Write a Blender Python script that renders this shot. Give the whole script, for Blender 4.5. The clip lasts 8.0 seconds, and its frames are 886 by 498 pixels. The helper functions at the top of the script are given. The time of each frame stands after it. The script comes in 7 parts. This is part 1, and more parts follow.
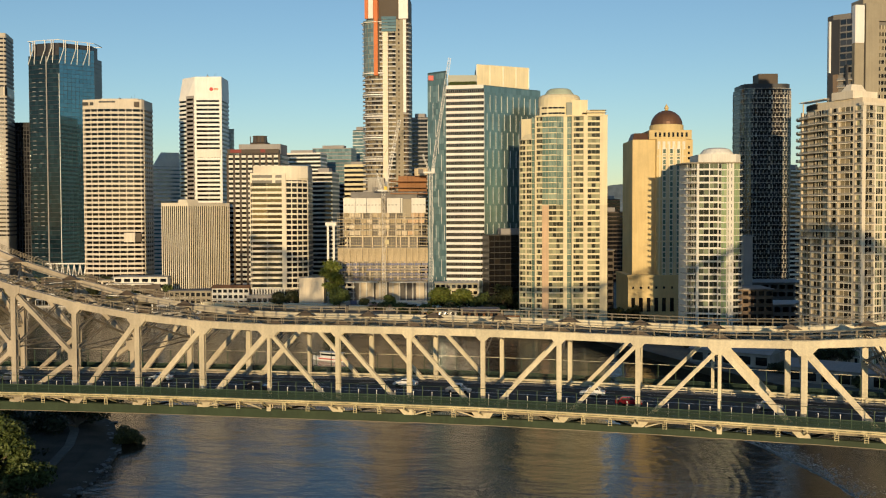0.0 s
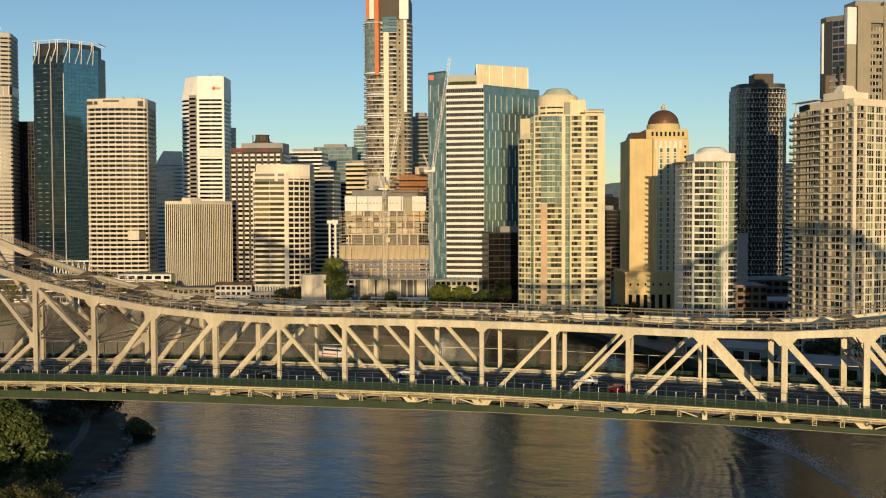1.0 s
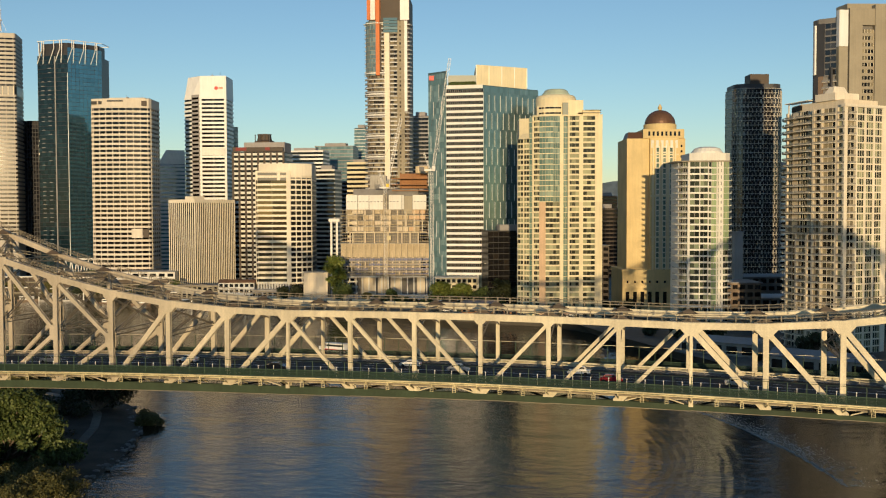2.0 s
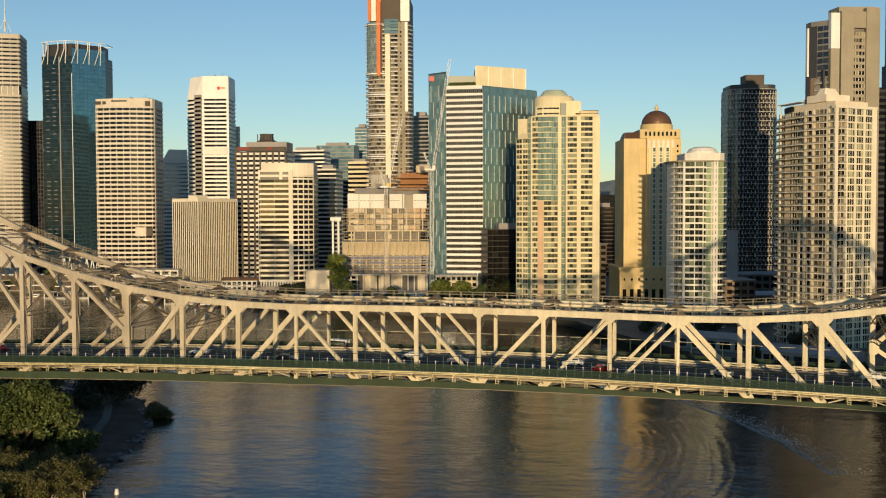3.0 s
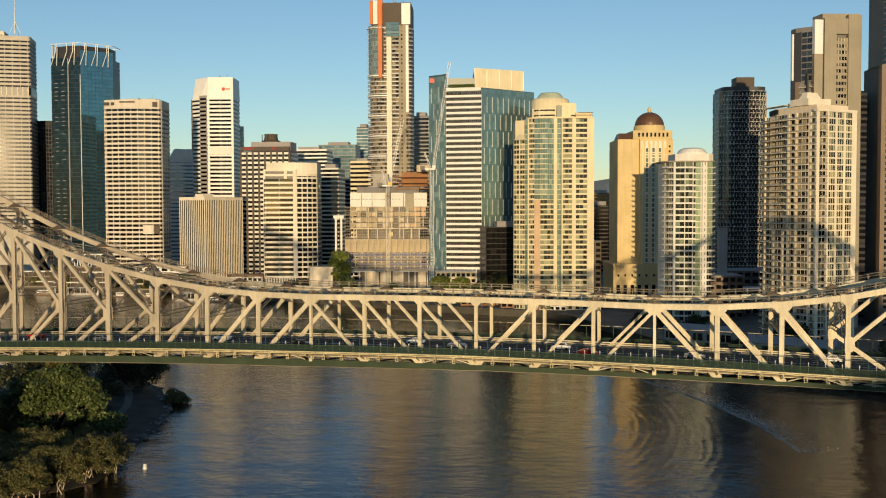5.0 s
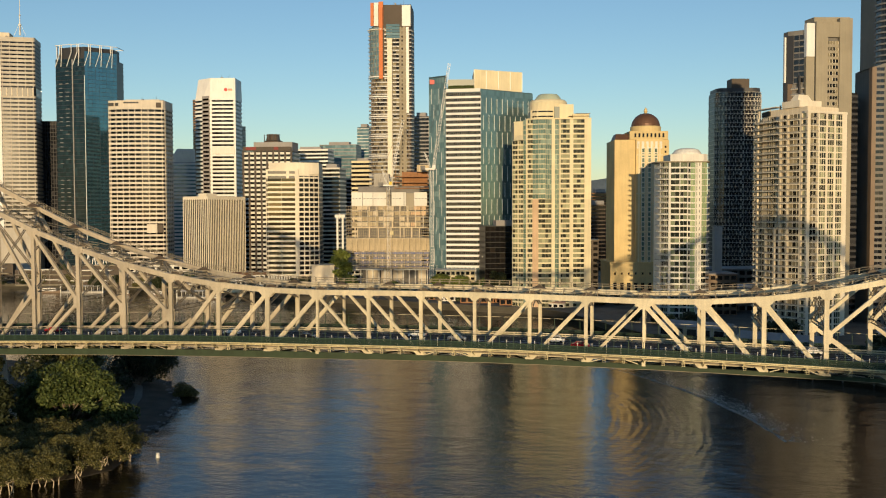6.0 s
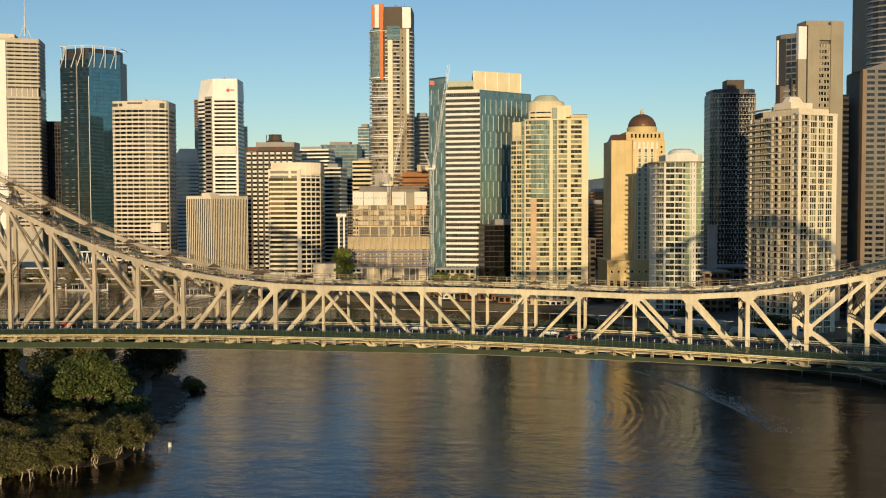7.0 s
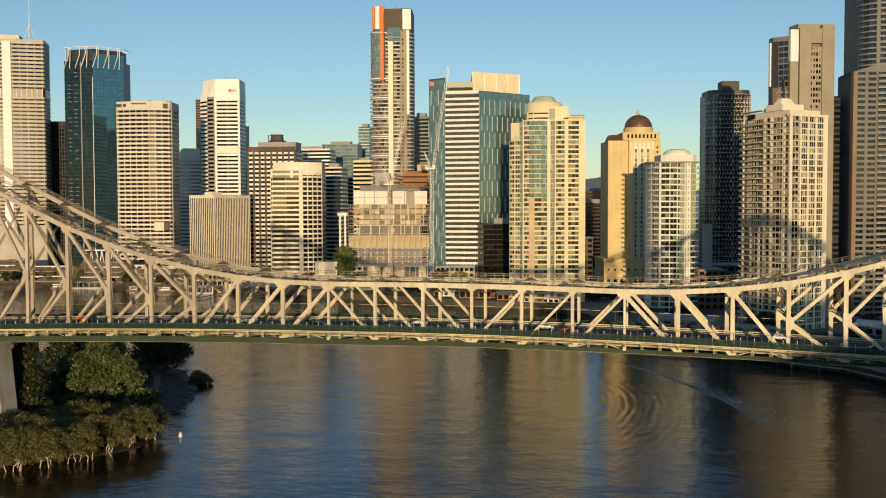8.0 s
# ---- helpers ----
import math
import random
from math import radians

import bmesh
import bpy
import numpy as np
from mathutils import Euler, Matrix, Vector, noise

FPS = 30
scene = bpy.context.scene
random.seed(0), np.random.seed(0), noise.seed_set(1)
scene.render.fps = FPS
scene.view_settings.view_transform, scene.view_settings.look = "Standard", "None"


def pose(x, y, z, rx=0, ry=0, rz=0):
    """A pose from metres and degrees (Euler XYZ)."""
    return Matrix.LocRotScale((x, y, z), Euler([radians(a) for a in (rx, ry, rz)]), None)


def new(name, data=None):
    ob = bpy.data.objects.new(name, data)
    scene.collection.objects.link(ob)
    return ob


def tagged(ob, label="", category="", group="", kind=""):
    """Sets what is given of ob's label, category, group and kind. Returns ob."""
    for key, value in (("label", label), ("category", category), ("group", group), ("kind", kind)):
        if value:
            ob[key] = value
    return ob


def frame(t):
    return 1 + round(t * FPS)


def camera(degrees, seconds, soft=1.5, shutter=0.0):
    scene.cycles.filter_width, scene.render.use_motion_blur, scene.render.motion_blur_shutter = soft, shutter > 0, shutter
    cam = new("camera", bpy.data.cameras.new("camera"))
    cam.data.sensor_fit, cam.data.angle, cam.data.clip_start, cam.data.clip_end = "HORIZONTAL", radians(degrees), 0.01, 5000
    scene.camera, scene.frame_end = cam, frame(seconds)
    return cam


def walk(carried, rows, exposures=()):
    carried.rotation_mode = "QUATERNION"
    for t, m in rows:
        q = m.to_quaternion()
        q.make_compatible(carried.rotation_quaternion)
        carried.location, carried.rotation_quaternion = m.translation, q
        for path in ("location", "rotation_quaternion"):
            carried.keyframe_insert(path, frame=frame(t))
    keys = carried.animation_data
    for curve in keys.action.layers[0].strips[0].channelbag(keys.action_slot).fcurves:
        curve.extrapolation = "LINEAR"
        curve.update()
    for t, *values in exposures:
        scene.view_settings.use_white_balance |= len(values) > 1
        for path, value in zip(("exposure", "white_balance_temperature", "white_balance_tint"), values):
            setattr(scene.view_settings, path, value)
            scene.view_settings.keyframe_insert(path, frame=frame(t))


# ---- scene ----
EXPOSURE, SKY_UP, SKY_STRENGTH, SUN_STRENGTH = 0.57, 8.0, 0.092, 2.75
cam = camera(49.0, 8.0, soft=1.1)
PATH = [
    # seconds, eye x, y, z, yaw, pitch
    (0.0, 28.97, -160.61, 66.81, 12.569, -1.926),
    (0.5, 29.87, -165.16, 66.80, 12.568, -1.987),
    (1.0, 30.81, -169.75, 66.79, 12.567, -2.042),
    (1.5, 31.78, -174.41, 66.80, 12.565, -2.092),
    (3.0, 34.83, -188.92, 66.87, 12.555, -2.212),
    (3.5, 35.90, -193.96, 66.91, 12.550, -2.245),
    (4.0, 36.99, -199.12, 66.96, 12.544, -2.276),
    (4.5, 38.09, -204.38, 67.01, 12.538, -2.304),
    (6.0, 41.52, -220.70, 67.21, 12.514, -2.385),
    (6.5, 42.70, -226.26, 67.28, 12.505, -2.413),
    (7.0, 43.88, -231.85, 67.35, 12.495, -2.441),
    (7.5, 45.08, -237.43, 67.43, 12.484, -2.472),
    (8.0, 46.29, -242.97, 67.51, 12.472, -2.505),
]
walk(cam, [(t, pose(x, y, z, 90 + pitch, 0, yaw) @ pose(0, 0, 0, 0, 0, -0.18)) for t, x, y, z, yaw, pitch in PATH],
     exposures=[(0.0, EXPOSURE), (8.0, EXPOSURE)])

# ---- world and sun: a clear early morning, the sun low behind the camera ----
SUN_UP, SUN_YAW = 3.2, 12.0      # degrees above the horizon; heading of the light, counter-clockwise from +y
world = bpy.data.worlds.new("morning_sky")
scene.world = world
world.use_nodes = True
wn, wl = world.node_tree.nodes, world.node_tree.links
wn.clear()
sky = wn.new("ShaderNodeTexSky")
sky.sky_type = "NISHITA"
sky.sun_disc = False
sky.sun_elevation = radians(SKY_UP)
sky.sun_rotation = radians(180 - SUN_YAW)
sky.air_density, sky.dust_density, sky.ozone_density = 1.0, 0.06, 2.7
back = wn.new("ShaderNodeBackground")
back.inputs["Strength"].default_value = SKY_STRENGTH
wout = wn.new("ShaderNodeOutputWorld")
wl.new(sky.outputs[0], back.inputs[0])
wl.new(back.outputs[0], wout.inputs[0])

sun = new("sun", bpy.data.lights.new("sun", "SUN"))
sun.data.energy, sun.data.angle, sun.data.color = SUN_STRENGTH, radians(0.6), (1.0, 0.74, 0.41)
heading = Vector((-math.sin(radians(SUN_YAW)) * math.cos(radians(SUN_UP)), math.cos(radians(SUN_YAW)) * math.cos(radians(SUN_UP)), -math.sin(radians(SUN_UP))))
sun.matrix_world = Matrix.Translation((60, -400, 200)) @ heading.to_track_quat("-Z", "Y").to_matrix().to_4x4()

# ---- materials ----
def mat(name, rough=0.6, metal=0.0, spec=0.5):
    m = bpy.data.materials.new(name)
    m.use_nodes = True
    b = m.node_tree.nodes["Principled BSDF"]
    b.inputs["Roughness"].default_value, b.inputs["Metallic"].default_value = rough, metal
    b.inputs["Specular IOR Level"].default_value = spec
    return m, m.node_tree.nodes, m.node_tree.links, b


def ramp(nodes, stops):
    r = nodes.new("ShaderNodeValToRGB")
    el = r.color_ramp.elements
    while len(el) < len(stops):
        el.new(0.5)
    for e, (p, c) in zip(el, stops):
        e.position, e.color = p, (*c, 1)
    return r


def surface(name, colour, rough=0.65, grain=0.12, patch=0.18, scale=1.0, bump=0.0, metal=0.0, spec=0.4, vary=0.06, streak=0.0):
    """Paint, concrete, render, steel: colour broken at two scales, with a difference from piece to piece, and streaks that run down."""
    m, n, l, b = mat(name, rough, metal, spec)
    co = n.new("ShaderNodeTexCoord")
    fine, wide = n.new("ShaderNodeTexNoise"), n.new("ShaderNodeTexNoise")
    fine.inputs["Scale"].default_value, fine.inputs["Detail"].default_value = 2.2 * scale, 6
    wide.inputs["Scale"].default_value, wide.inputs["Detail"].default_value = 0.09 * scale, 4
    l.new(co.outputs["Object"], fine.inputs["Vector"])
    l.new(co.outputs["Object"], wide.inputs["Vector"])
    info = n.new("ShaderNodeObjectInfo")

    def span(src, amount):
        r = n.new("ShaderNodeMapRange")
        r.inputs["From Min"].default_value, r.inputs["From Max"].default_value = (0.3, 0.7) if src.node.type == "TEX_NOISE" else (0, 1)
        r.inputs["To Min"].default_value, r.inputs["To Max"].default_value = 1 - amount, 1 + amount
        l.new(src, r.inputs["Value"])
        return r.outputs[0]
    f = [span(fine.outputs[0], grain), span(wide.outputs[0], patch), span(info.outputs["Random"], vary)]
    if streak:
        mp, st = n.new("ShaderNodeMapping"), n.new("ShaderNodeTexNoise")
        mp.inputs["Scale"].default_value = (1.1, 1.1, 0.05)
        st.inputs["Scale"].default_value, st.inputs["Detail"].default_value = 1.0, 5
        l.new(co.outputs["Object"], mp.inputs[0])
        l.new(mp.outputs[0], st.inputs["Vector"])
        f.append(span(st.outputs[0], streak))
    v = f[0]
    for o in f[1:]:
        mm = n.new("ShaderNodeMath")
        mm.operation = "MULTIPLY"
        l.new(v, mm.inputs[0])
        l.new(o, mm.inputs[1])
        v = mm.outputs[0]
    mix = n.new("ShaderNodeVectorMath")
    mix.operation = "SCALE"
    mix.inputs[0].default_value = colour
    l.new(v, mix.inputs["Scale"])
    l.new(mix.outputs[0], b.inputs["Base Color"])
    if bump:
        bp = n.new("ShaderNodeBump")
        bp.inputs["Strength"].default_value, bp.inputs["Distance"].default_value = 0.5, bump
        l.new(fine.outputs[0], bp.inputs["Height"])
        l.new(bp.outputs[0], b.inputs["Normal"])
    return m


def glazing(name, dark, light, rough=0.06, spec=0.6, island=False, metal=0.0, bias=0.55):
    """Window glass over a dim room: each pane its own tone, some with pale blinds drawn."""
    m, n, l, b = mat(name, rough, metal, spec)
    src = n.new("ShaderNodeNewGeometry").outputs["Random Per Island"] if island else n.new("ShaderNodeObjectInfo").outputs["Random"]
    mid = tuple(0.6 * p + 0.4 * q for p, q in zip(dark, light))
    r = ramp(n, [(0.0, dark), (bias, tuple(1.3 * c for c in dark)), (min(bias + 0.25, 0.95), mid), (1.0, light)])
    l.new(src, r.inputs[0])
    co, no = n.new("ShaderNodeTexCoord"), n.new("ShaderNodeTexNoise")
    no.inputs["Scale"].default_value = 0.7
    l.new(co.outputs["Object"], no.inputs["Vector"])
    bp = n.new("ShaderNodeBump")
    bp.inputs["Strength"].default_value, bp.inputs["Distance"].default_value = 0.12, 0.03
    l.new(no.outputs[0], bp.inputs["Height"])
    l.new(bp.outputs[0], b.inputs["Normal"])
    l.new(r.outputs[0], b.inputs["Base Color"])
    return m


# ---- building helpers ----
def thing(name, m, label, category, group="", kind=""):
    ob = new(name)
    ob.matrix_world = m
    ob.empty_display_size = 0.5
    return tagged(ob, label, category, group, kind)


def mesh_of(name, bm, *mats):
    bmesh.ops.recalc_face_normals(bm, faces=bm.faces)
    me = bpy.data.meshes.new(name)
    bm.to_mesh(me)
    bm.free()
    for m in mats:
        me.materials.append(m)
    return me


def part(name, bm, material, parent, label=""):
    ob = new(name, mesh_of(name, bm, material) if isinstance(bm, bmesh.types.BMesh) else bm)
    ob.parent = parent
    return tagged(ob, label)


def piece(name, me, parent, m=None):
    """One more object on a mesh that alike pieces share."""
    ob = bpy.data.objects.new(name, me)
    scene.collection.objects.link(ob)
    ob.parent = parent
    if m is not None:
        ob.matrix_local = m
    return ob


def box(bm, x, y, z, sx, sy, sz, m=None):
    """A box by its centre and sizes."""
    t = Matrix.Translation((x, y, z)) @ Matrix.Diagonal((sx, sy, sz, 1))
    bmesh.ops.create_cube(bm, size=1, matrix=(m @ t) if m else t)
    return bm


def prism(bm, pts, z0, z1, taper=None):
    lo = [bm.verts.new((x, y, z0)) for x, y in pts]
    hi = [bm.verts.new((x, y, z1)) for x, y in (taper or pts)]
    bm.faces.new(lo[::-1])
    bm.faces.new(hi)
    for i in range(len(pts)):
        j = (i + 1) % len(pts)
        bm.faces.new((lo[i], lo[j], hi[j], hi[i]))
    return bm


def beam(bm, p, q, w, h, up=(0, 0, 1)):
    """A bar of width w across and height h from p to q."""
    p, q = Vector(p), Vector(q)
    d = q - p
    m = d.to_track_quat("Y", "Z").to_matrix().to_4x4()
    if abs(d.normalized().z) > 0.999:
        m = Matrix.Rotation(radians(90), 4, "X")
    bmesh.ops.create_cube(bm, size=1, matrix=Matrix.Translation((p + q) / 2) @ m @ Matrix.Diagonal((w, d.length, h, 1)))
    return bm


def lathe(bm, profile, seg=24, m=None):
    """A turned body from (radius, height) pairs."""
    rings = []
    for r, z in profile:
        rings.append([bm.verts.new((r * math.cos(a), r * math.sin(a), z)) for a in (2 * math.pi * k / seg for k in range(seg))] if r > 1e-4 else [bm.verts.new((0, 0, z))])
    for a, b in zip(rings, rings[1:]):
        for k in range(seg):
            j = (k + 1) % seg
            if len(a) == 1:
                bm.faces.new((a[0], b[j], b[k]))
            elif len(b) == 1:
                bm.faces.new((a[k], a[j], b[0]))
            else:
                bm.faces.new((a[k], a[j], b[j], b[k]))
    if len(rings[0]) > 1:
        bm.faces.new(rings[0][::-1])
    if len(rings[-1]) > 1:
        bm.faces.new(rings[-1])
    if m:
        bm.transform(m)
    return bm


def arc(cx, cy, r, a0, a1, n):
    return [(cx + r * math.cos(radians(a0 + (a1 - a0) * k / n)), cy + r * math.sin(radians(a0 + (a1 - a0) * k / n))) for k in range(n + 1)]


def rounded(w, d, r, n=4):
    """A rectangle with round corners, counter-clockwise from the front left; its front is at y = 0 and it runs back to y = d."""
    h = w / 2
    if r <= 0:
        return [(-h, 0), (h, 0), (h, d), (-h, d)]
    return (arc(-h + r, r, r, 180, 270, n) + arc(h - r, r, r, 270, 360, n) + arc(h - r, d - r, r, 0, 90, n) + arc(-h + r, d - r, r, 90, 180, n))


def inset(pts, d):
    """The outline drawn in by d."""
    out, n = [], len(pts)
    for i in range(n):
        a, b, c = Vector(pts[i - 1]), Vector(pts[i]), Vector(pts[(i + 1) % n])
        e, f = (b - a), (c - b)
        n1, n2 = Vector((-e.y, e.x)).normalized(), Vector((-f.y, f.x)).normalized()
        k = n1 + n2
        k = k / max(k.length_squared / 2, 0.5)
        out.append(tuple(b + k * d))
    return out


# The city is laid out along the view over the river: u to the right of that line and d along it, in metres.
VIEW, FROM = radians(12.57), Vector((28.97, -160.61, 0))
AHEAD, ASIDE = Vector((-math.sin(VIEW), math.cos(VIEW), 0)), Vector((math.cos(VIEW), math.sin(VIEW), 0))


def site(u, d, z=0.0, turn=0.0):
    p = FROM + AHEAD * d + ASIDE * u
    return Matrix.Translation((p.x, p.y, z)) @ Matrix.Rotation(VIEW + radians(turn), 4, "Z")


MAX_PARTS = 40


def tower(name, m, label, outline, height, floor, skin, glass, band=1.2, recess=0.5, pier=None, pane=None, first=0.0, top=0.0,
          face_limit=0.15, part_panes=True, band_name="spandrel", gap=0.25, slab=None, slab_out=0.0, base=None, base_height=0.0, cat="office tower", pier_skin=None, wide=(), rail=None, rail_height=0.9, mullion=None, split=None):
    """A tower storey by storey: a glazed core, a band round it at every floor, upright piers and single window panes on the faces that the river sees.
    pier: (metres between, width, how far it stands out). pane: metres between panes where there are no piers."""
    t = thing(name, m, label, cat)
    core = inset(outline, recess)
    part("core", prism(bmesh.new(), core, 0, height), glass[0], t)
    count = int((height - first - top) / floor)
    ring = mesh_of(band_name, prism(bmesh.new(), inset(outline, -slab_out) if slab_out else outline, 0, band), slab or skin)
    for k in range(count + 1):
        piece(band_name, ring, t, Matrix.Translation((0, 0, first + k * floor)))
    if rail:
        edge = inset(outline, -slab_out + 0.12)
        inner = inset(edge, 0.12)
        bm = bmesh.new()
        n = len(edge)
        v = [[bm.verts.new((x, y, zz)) for x, y in ring_pts] for ring_pts, zz in ((edge, 0), (edge, rail_height), (inner, rail_height), (inner, 0))]
        for i in range(n):
            j = (i + 1) % n
            for k in range(3):
                bm.faces.new((v[k][i], v[k][j], v[k + 1][j], v[k + 1][i]))
        rail_mesh = mesh_of("balustrade", bm, rail)
        for k in range(count):
            piece("balustrade", rail_mesh, t, Matrix.Translation((0, 0, first + k * floor + band)))
    if first > 0.5:
        part("base_storey", prism(bmesh.new(), inset(outline, base_height and -base_height or 0.3), 0, first), base or skin, t)
    if top > 0.3:
        part("attic", prism(bmesh.new(), inset(outline, 0.05), height - top, height), skin, t)
    n = len(outline)
    pier_mesh = {}
    rows = []
    run = 99.0          # metres since the last pier, so that round corners get no more piers than straight faces
    for i in range(n):
        a, b = Vector(outline[i]), Vector(outline[(i + 1) % n])
        e = b - a
        if e.length < 0.4:
            continue
        normal = Vector((e.y, -e.x)).normalized()
        if -normal.y < face_limit:
            continue
        turn = math.atan2(e.y, e.x)
        piers = pier if i not in wide else None
        step = piers[0] if piers else (pane or 3.0)
        bays = max(1, round(e.length / step))
        bay = e.length / bays
        if piers:
            key = "pier"
            if key not in pier_mesh:
                pier_mesh[key] = mesh_of("pier", box(bmesh.new(), 0, recess / 2 - pier[2] / 2, (height - top - first) / 2, pier[1], recess + pier[2], height - top - first), pier_skin or skin)
            short = e.length < 0.65 * step
            for k in range(bays + 1):
                if short and (k or run < 0.8 * step):
                    continue
                run = 0.0
                p = a + e * (k / bays)
                piece("pier", pier_mesh[key], t, Matrix.Translation((p.x, p.y, first)) @ Matrix.Rotation(turn, 4, "Z"))
        run += e.length
        for f in range(count):
            for k in range(bays):
                p = a + e * ((k + 0.5) / bays) - normal * (recess - 0.06)
                w, h = bay - (piers[1] if piers and not short else 0) - gap * (0.3 if piers and short else 1), min(floor - band, height - first - f * floor - band)
                cut = max(1, round(w / split)) if split else 1
                for c in range(cut):
                    q = p + e.normalized() * (w * ((c + 0.5) / cut - 0.5))
                    rows.append((q.x, q.y, first + f * floor + band, turn, w / cut - (0.09 if split else 0), h))
    # one pane is one object up to a limit; those past it are joined
    random.Random(name).shuffle(rows)
    meshes = {}
    rest = bmesh.new()
    bars = bmesh.new()
    for idx, (x, y, z, turn, w, h) in enumerate(rows):
        w, h = round(max(w, 0.3), 2 if split else 1), round(max(h, 0.3), 2)
        pm = Matrix.Translation((x, y, z + h / 2)) @ Matrix.Rotation(turn, 4, "Z")
        if mullion:
            k = max(1, round(w / 1.6))
            for c in range(k + 1):
                x0 = -w / 2 + w * c / k
                bars.faces.new([bars.verts.new(pm @ Vector(q)) for q in ((x0 - 0.1, -0.14, -h / 2), (x0 + 0.1, -0.14, -h / 2), (x0 + 0.1, -0.14, h / 2), (x0 - 0.1, -0.14, h / 2))])
        if part_panes and idx < MAX_PARTS:
            if (w, h) not in meshes:
                meshes[(w, h)] = mesh_of("window", box(bmesh.new(), 0, 0, 0, w, 0.1, h * 0.96), glass[1])
            piece("window", meshes[(w, h)], t, pm)
        else:
            vs = [rest.verts.new(pm @ Vector(c)) for c in ((-w / 2, -0.05, -h * 0.48), (w / 2, -0.05, -h * 0.48), (w / 2, -0.05, h * 0.48), (-w / 2, -0.05, h * 0.48))]
            rest.faces.new(vs)
    if rest.faces:
        me = bpy.data.meshes.new("window_pane")
        rest.to_mesh(me)
        me.materials.append(glass[2])
        tagged(piece("window_pane", me, t), kind="stuff")
    rest.free()
    if bars.faces:
        me = bpy.data.meshes.new("glazing_bar")
        bars.to_mesh(me)
        me.materials.append(mullion)
        tagged(piece("glazing_bar", me, t), kind="stuff")
    bars.free()
    return t


def stacked(name, bm, material, t, heights):
    """The same pieces at every height, joined into one part."""
    me = mesh_of(name, bm, material)
    bm = bmesh.new()
    for z in heights:
        k = len(bm.verts)
        bm.from_mesh(me)
        bm.verts.ensure_lookup_table()
        bmesh.ops.translate(bm, verts=bm.verts[k:], vec=(0, 0, z))
    bpy.data.meshes.remove(me)
    return tagged(part(name, bm, material, t), kind="stuff")


def storeys(t, pts, kinds, z0, n, fh, skin, glass, rail=None, frame=None, limit=60, seed=1, slab=None, single=False):
    """Faces built storey by storey between points that run from left to right as the river sees them.
    kinds, one for each stretch: ("wall",), ("window", sill, head, panes, depth), ("balcony", out, rail height, panes, depth),
    ("curtain", panes), or None; a further entry may give the stretch its own skin or glass set.
    single: every spandrel, slab and balustrade is a part of its own; otherwise they are joined."""
    rnd = random.Random(seed)
    bars = bmesh.new()
    sets, panes = [], []
    for (a, b), kind in zip(zip(pts, pts[1:]), kinds):
        if kind is None:
            continue
        a, b = Vector(a), Vector(b)
        e = b - a
        L = e.length
        m = Matrix.Translation((a.x, a.y, 0)) @ Matrix.Rotation(math.atan2(e.y, e.x), 4, "Z")
        what = kind[0]
        if what == "wall":
            own = kind[1] if len(kind) > 1 else skin
            part("wall_panel", box(bmesh.new(), L / 2, 0.45, z0 + n * fh / 2, L + 0.02, 0.9, n * fh, m), own, t)
            continue
        if what == "window":
            sill, head, k, dep = kind[1:5]
            sets.append(("spandrel", box(bmesh.new(), L / 2, dep / 2 + 0.1, (sill - head) / 2, L, dep + 0.2, sill + head, m), skin))
            lo, hi = sill, fh - head
        elif what == "balcony":
            out, rh, k, dep = kind[1:5]
            sets.append(("floor_slab", box(bmesh.new(), L / 2, (dep - out) / 2, 0.17, L + 0.5 * min(out, 1), dep + out, 0.34, m), slab or skin))
            bm = box(bmesh.new(), L / 2, 0.06 - out, 0.34 + rh - 0.06, L + 0.4 * min(out, 1), 0.1, 0.12, m)
            box(bm, L / 2, 0.06 - out, 0.34 + rh * 0.42, L + 0.4 * min(out, 1), 0.05, rh * 0.62, m)
            for q in range(int(L / 1.9) + 1):
                box(bm, q * L / (int(L / 1.9) + 0.001), 0.06 - out, 0.34 + rh / 2, 0.09, 0.12, rh, m)
            sets.append(("balustrade", bm, rail or skin))
            lo, hi = 0.34, fh
        else:
            k, dep = kind[1], 0.16
            sets.append(("transom", box(bmesh.new(), L / 2, 0.14, 0.12, L, 0.2, 0.24, m), skin))
            lo, hi = 0.2, fh
        own = next((q for q in kind[2:] if isinstance(q, tuple)), glass)
        w = L / k
        for c in range(k + 1):
            box(bars, min(max(c * w, 0.08), L - 0.08), dep - 0.05, (lo + hi) / 2, 0.16, 0.14, hi - lo, m)
        for f in range(n):
            for c in range(k):
                panes.append((m @ Matrix.Translation(((c + 0.5) * w, dep, z0 + f * fh + (lo + hi) / 2)), round(w - 0.1, 2), round(hi - lo, 2), own))
    heights = [z0 + f * fh for f in range(n)]
    if single:
        for nm, bm, material in sets:
            me = mesh_of(nm, bm, material)
            for z in heights:
                piece(nm, me, t, Matrix.Translation((0, 0, z)))
    else:
        for nm in ("spandrel", "floor_slab", "balustrade", "transom"):
            same = [(bm, material) for name, bm, material in sets if name == nm]
            if same:
                whole = bmesh.new()
                for bm, material in same:
                    me = mesh_of(nm, bm)
                    whole.from_mesh(me)
                    bpy.data.meshes.remove(me)
                stacked(nm, whole, same[0][1], t, heights)
    if bars.faces:
        stacked("window_frame", bars, frame or skin, t, heights)
    else:
        bars.free()
    rnd.shuffle(panes)
    meshes, joined = {}, {}
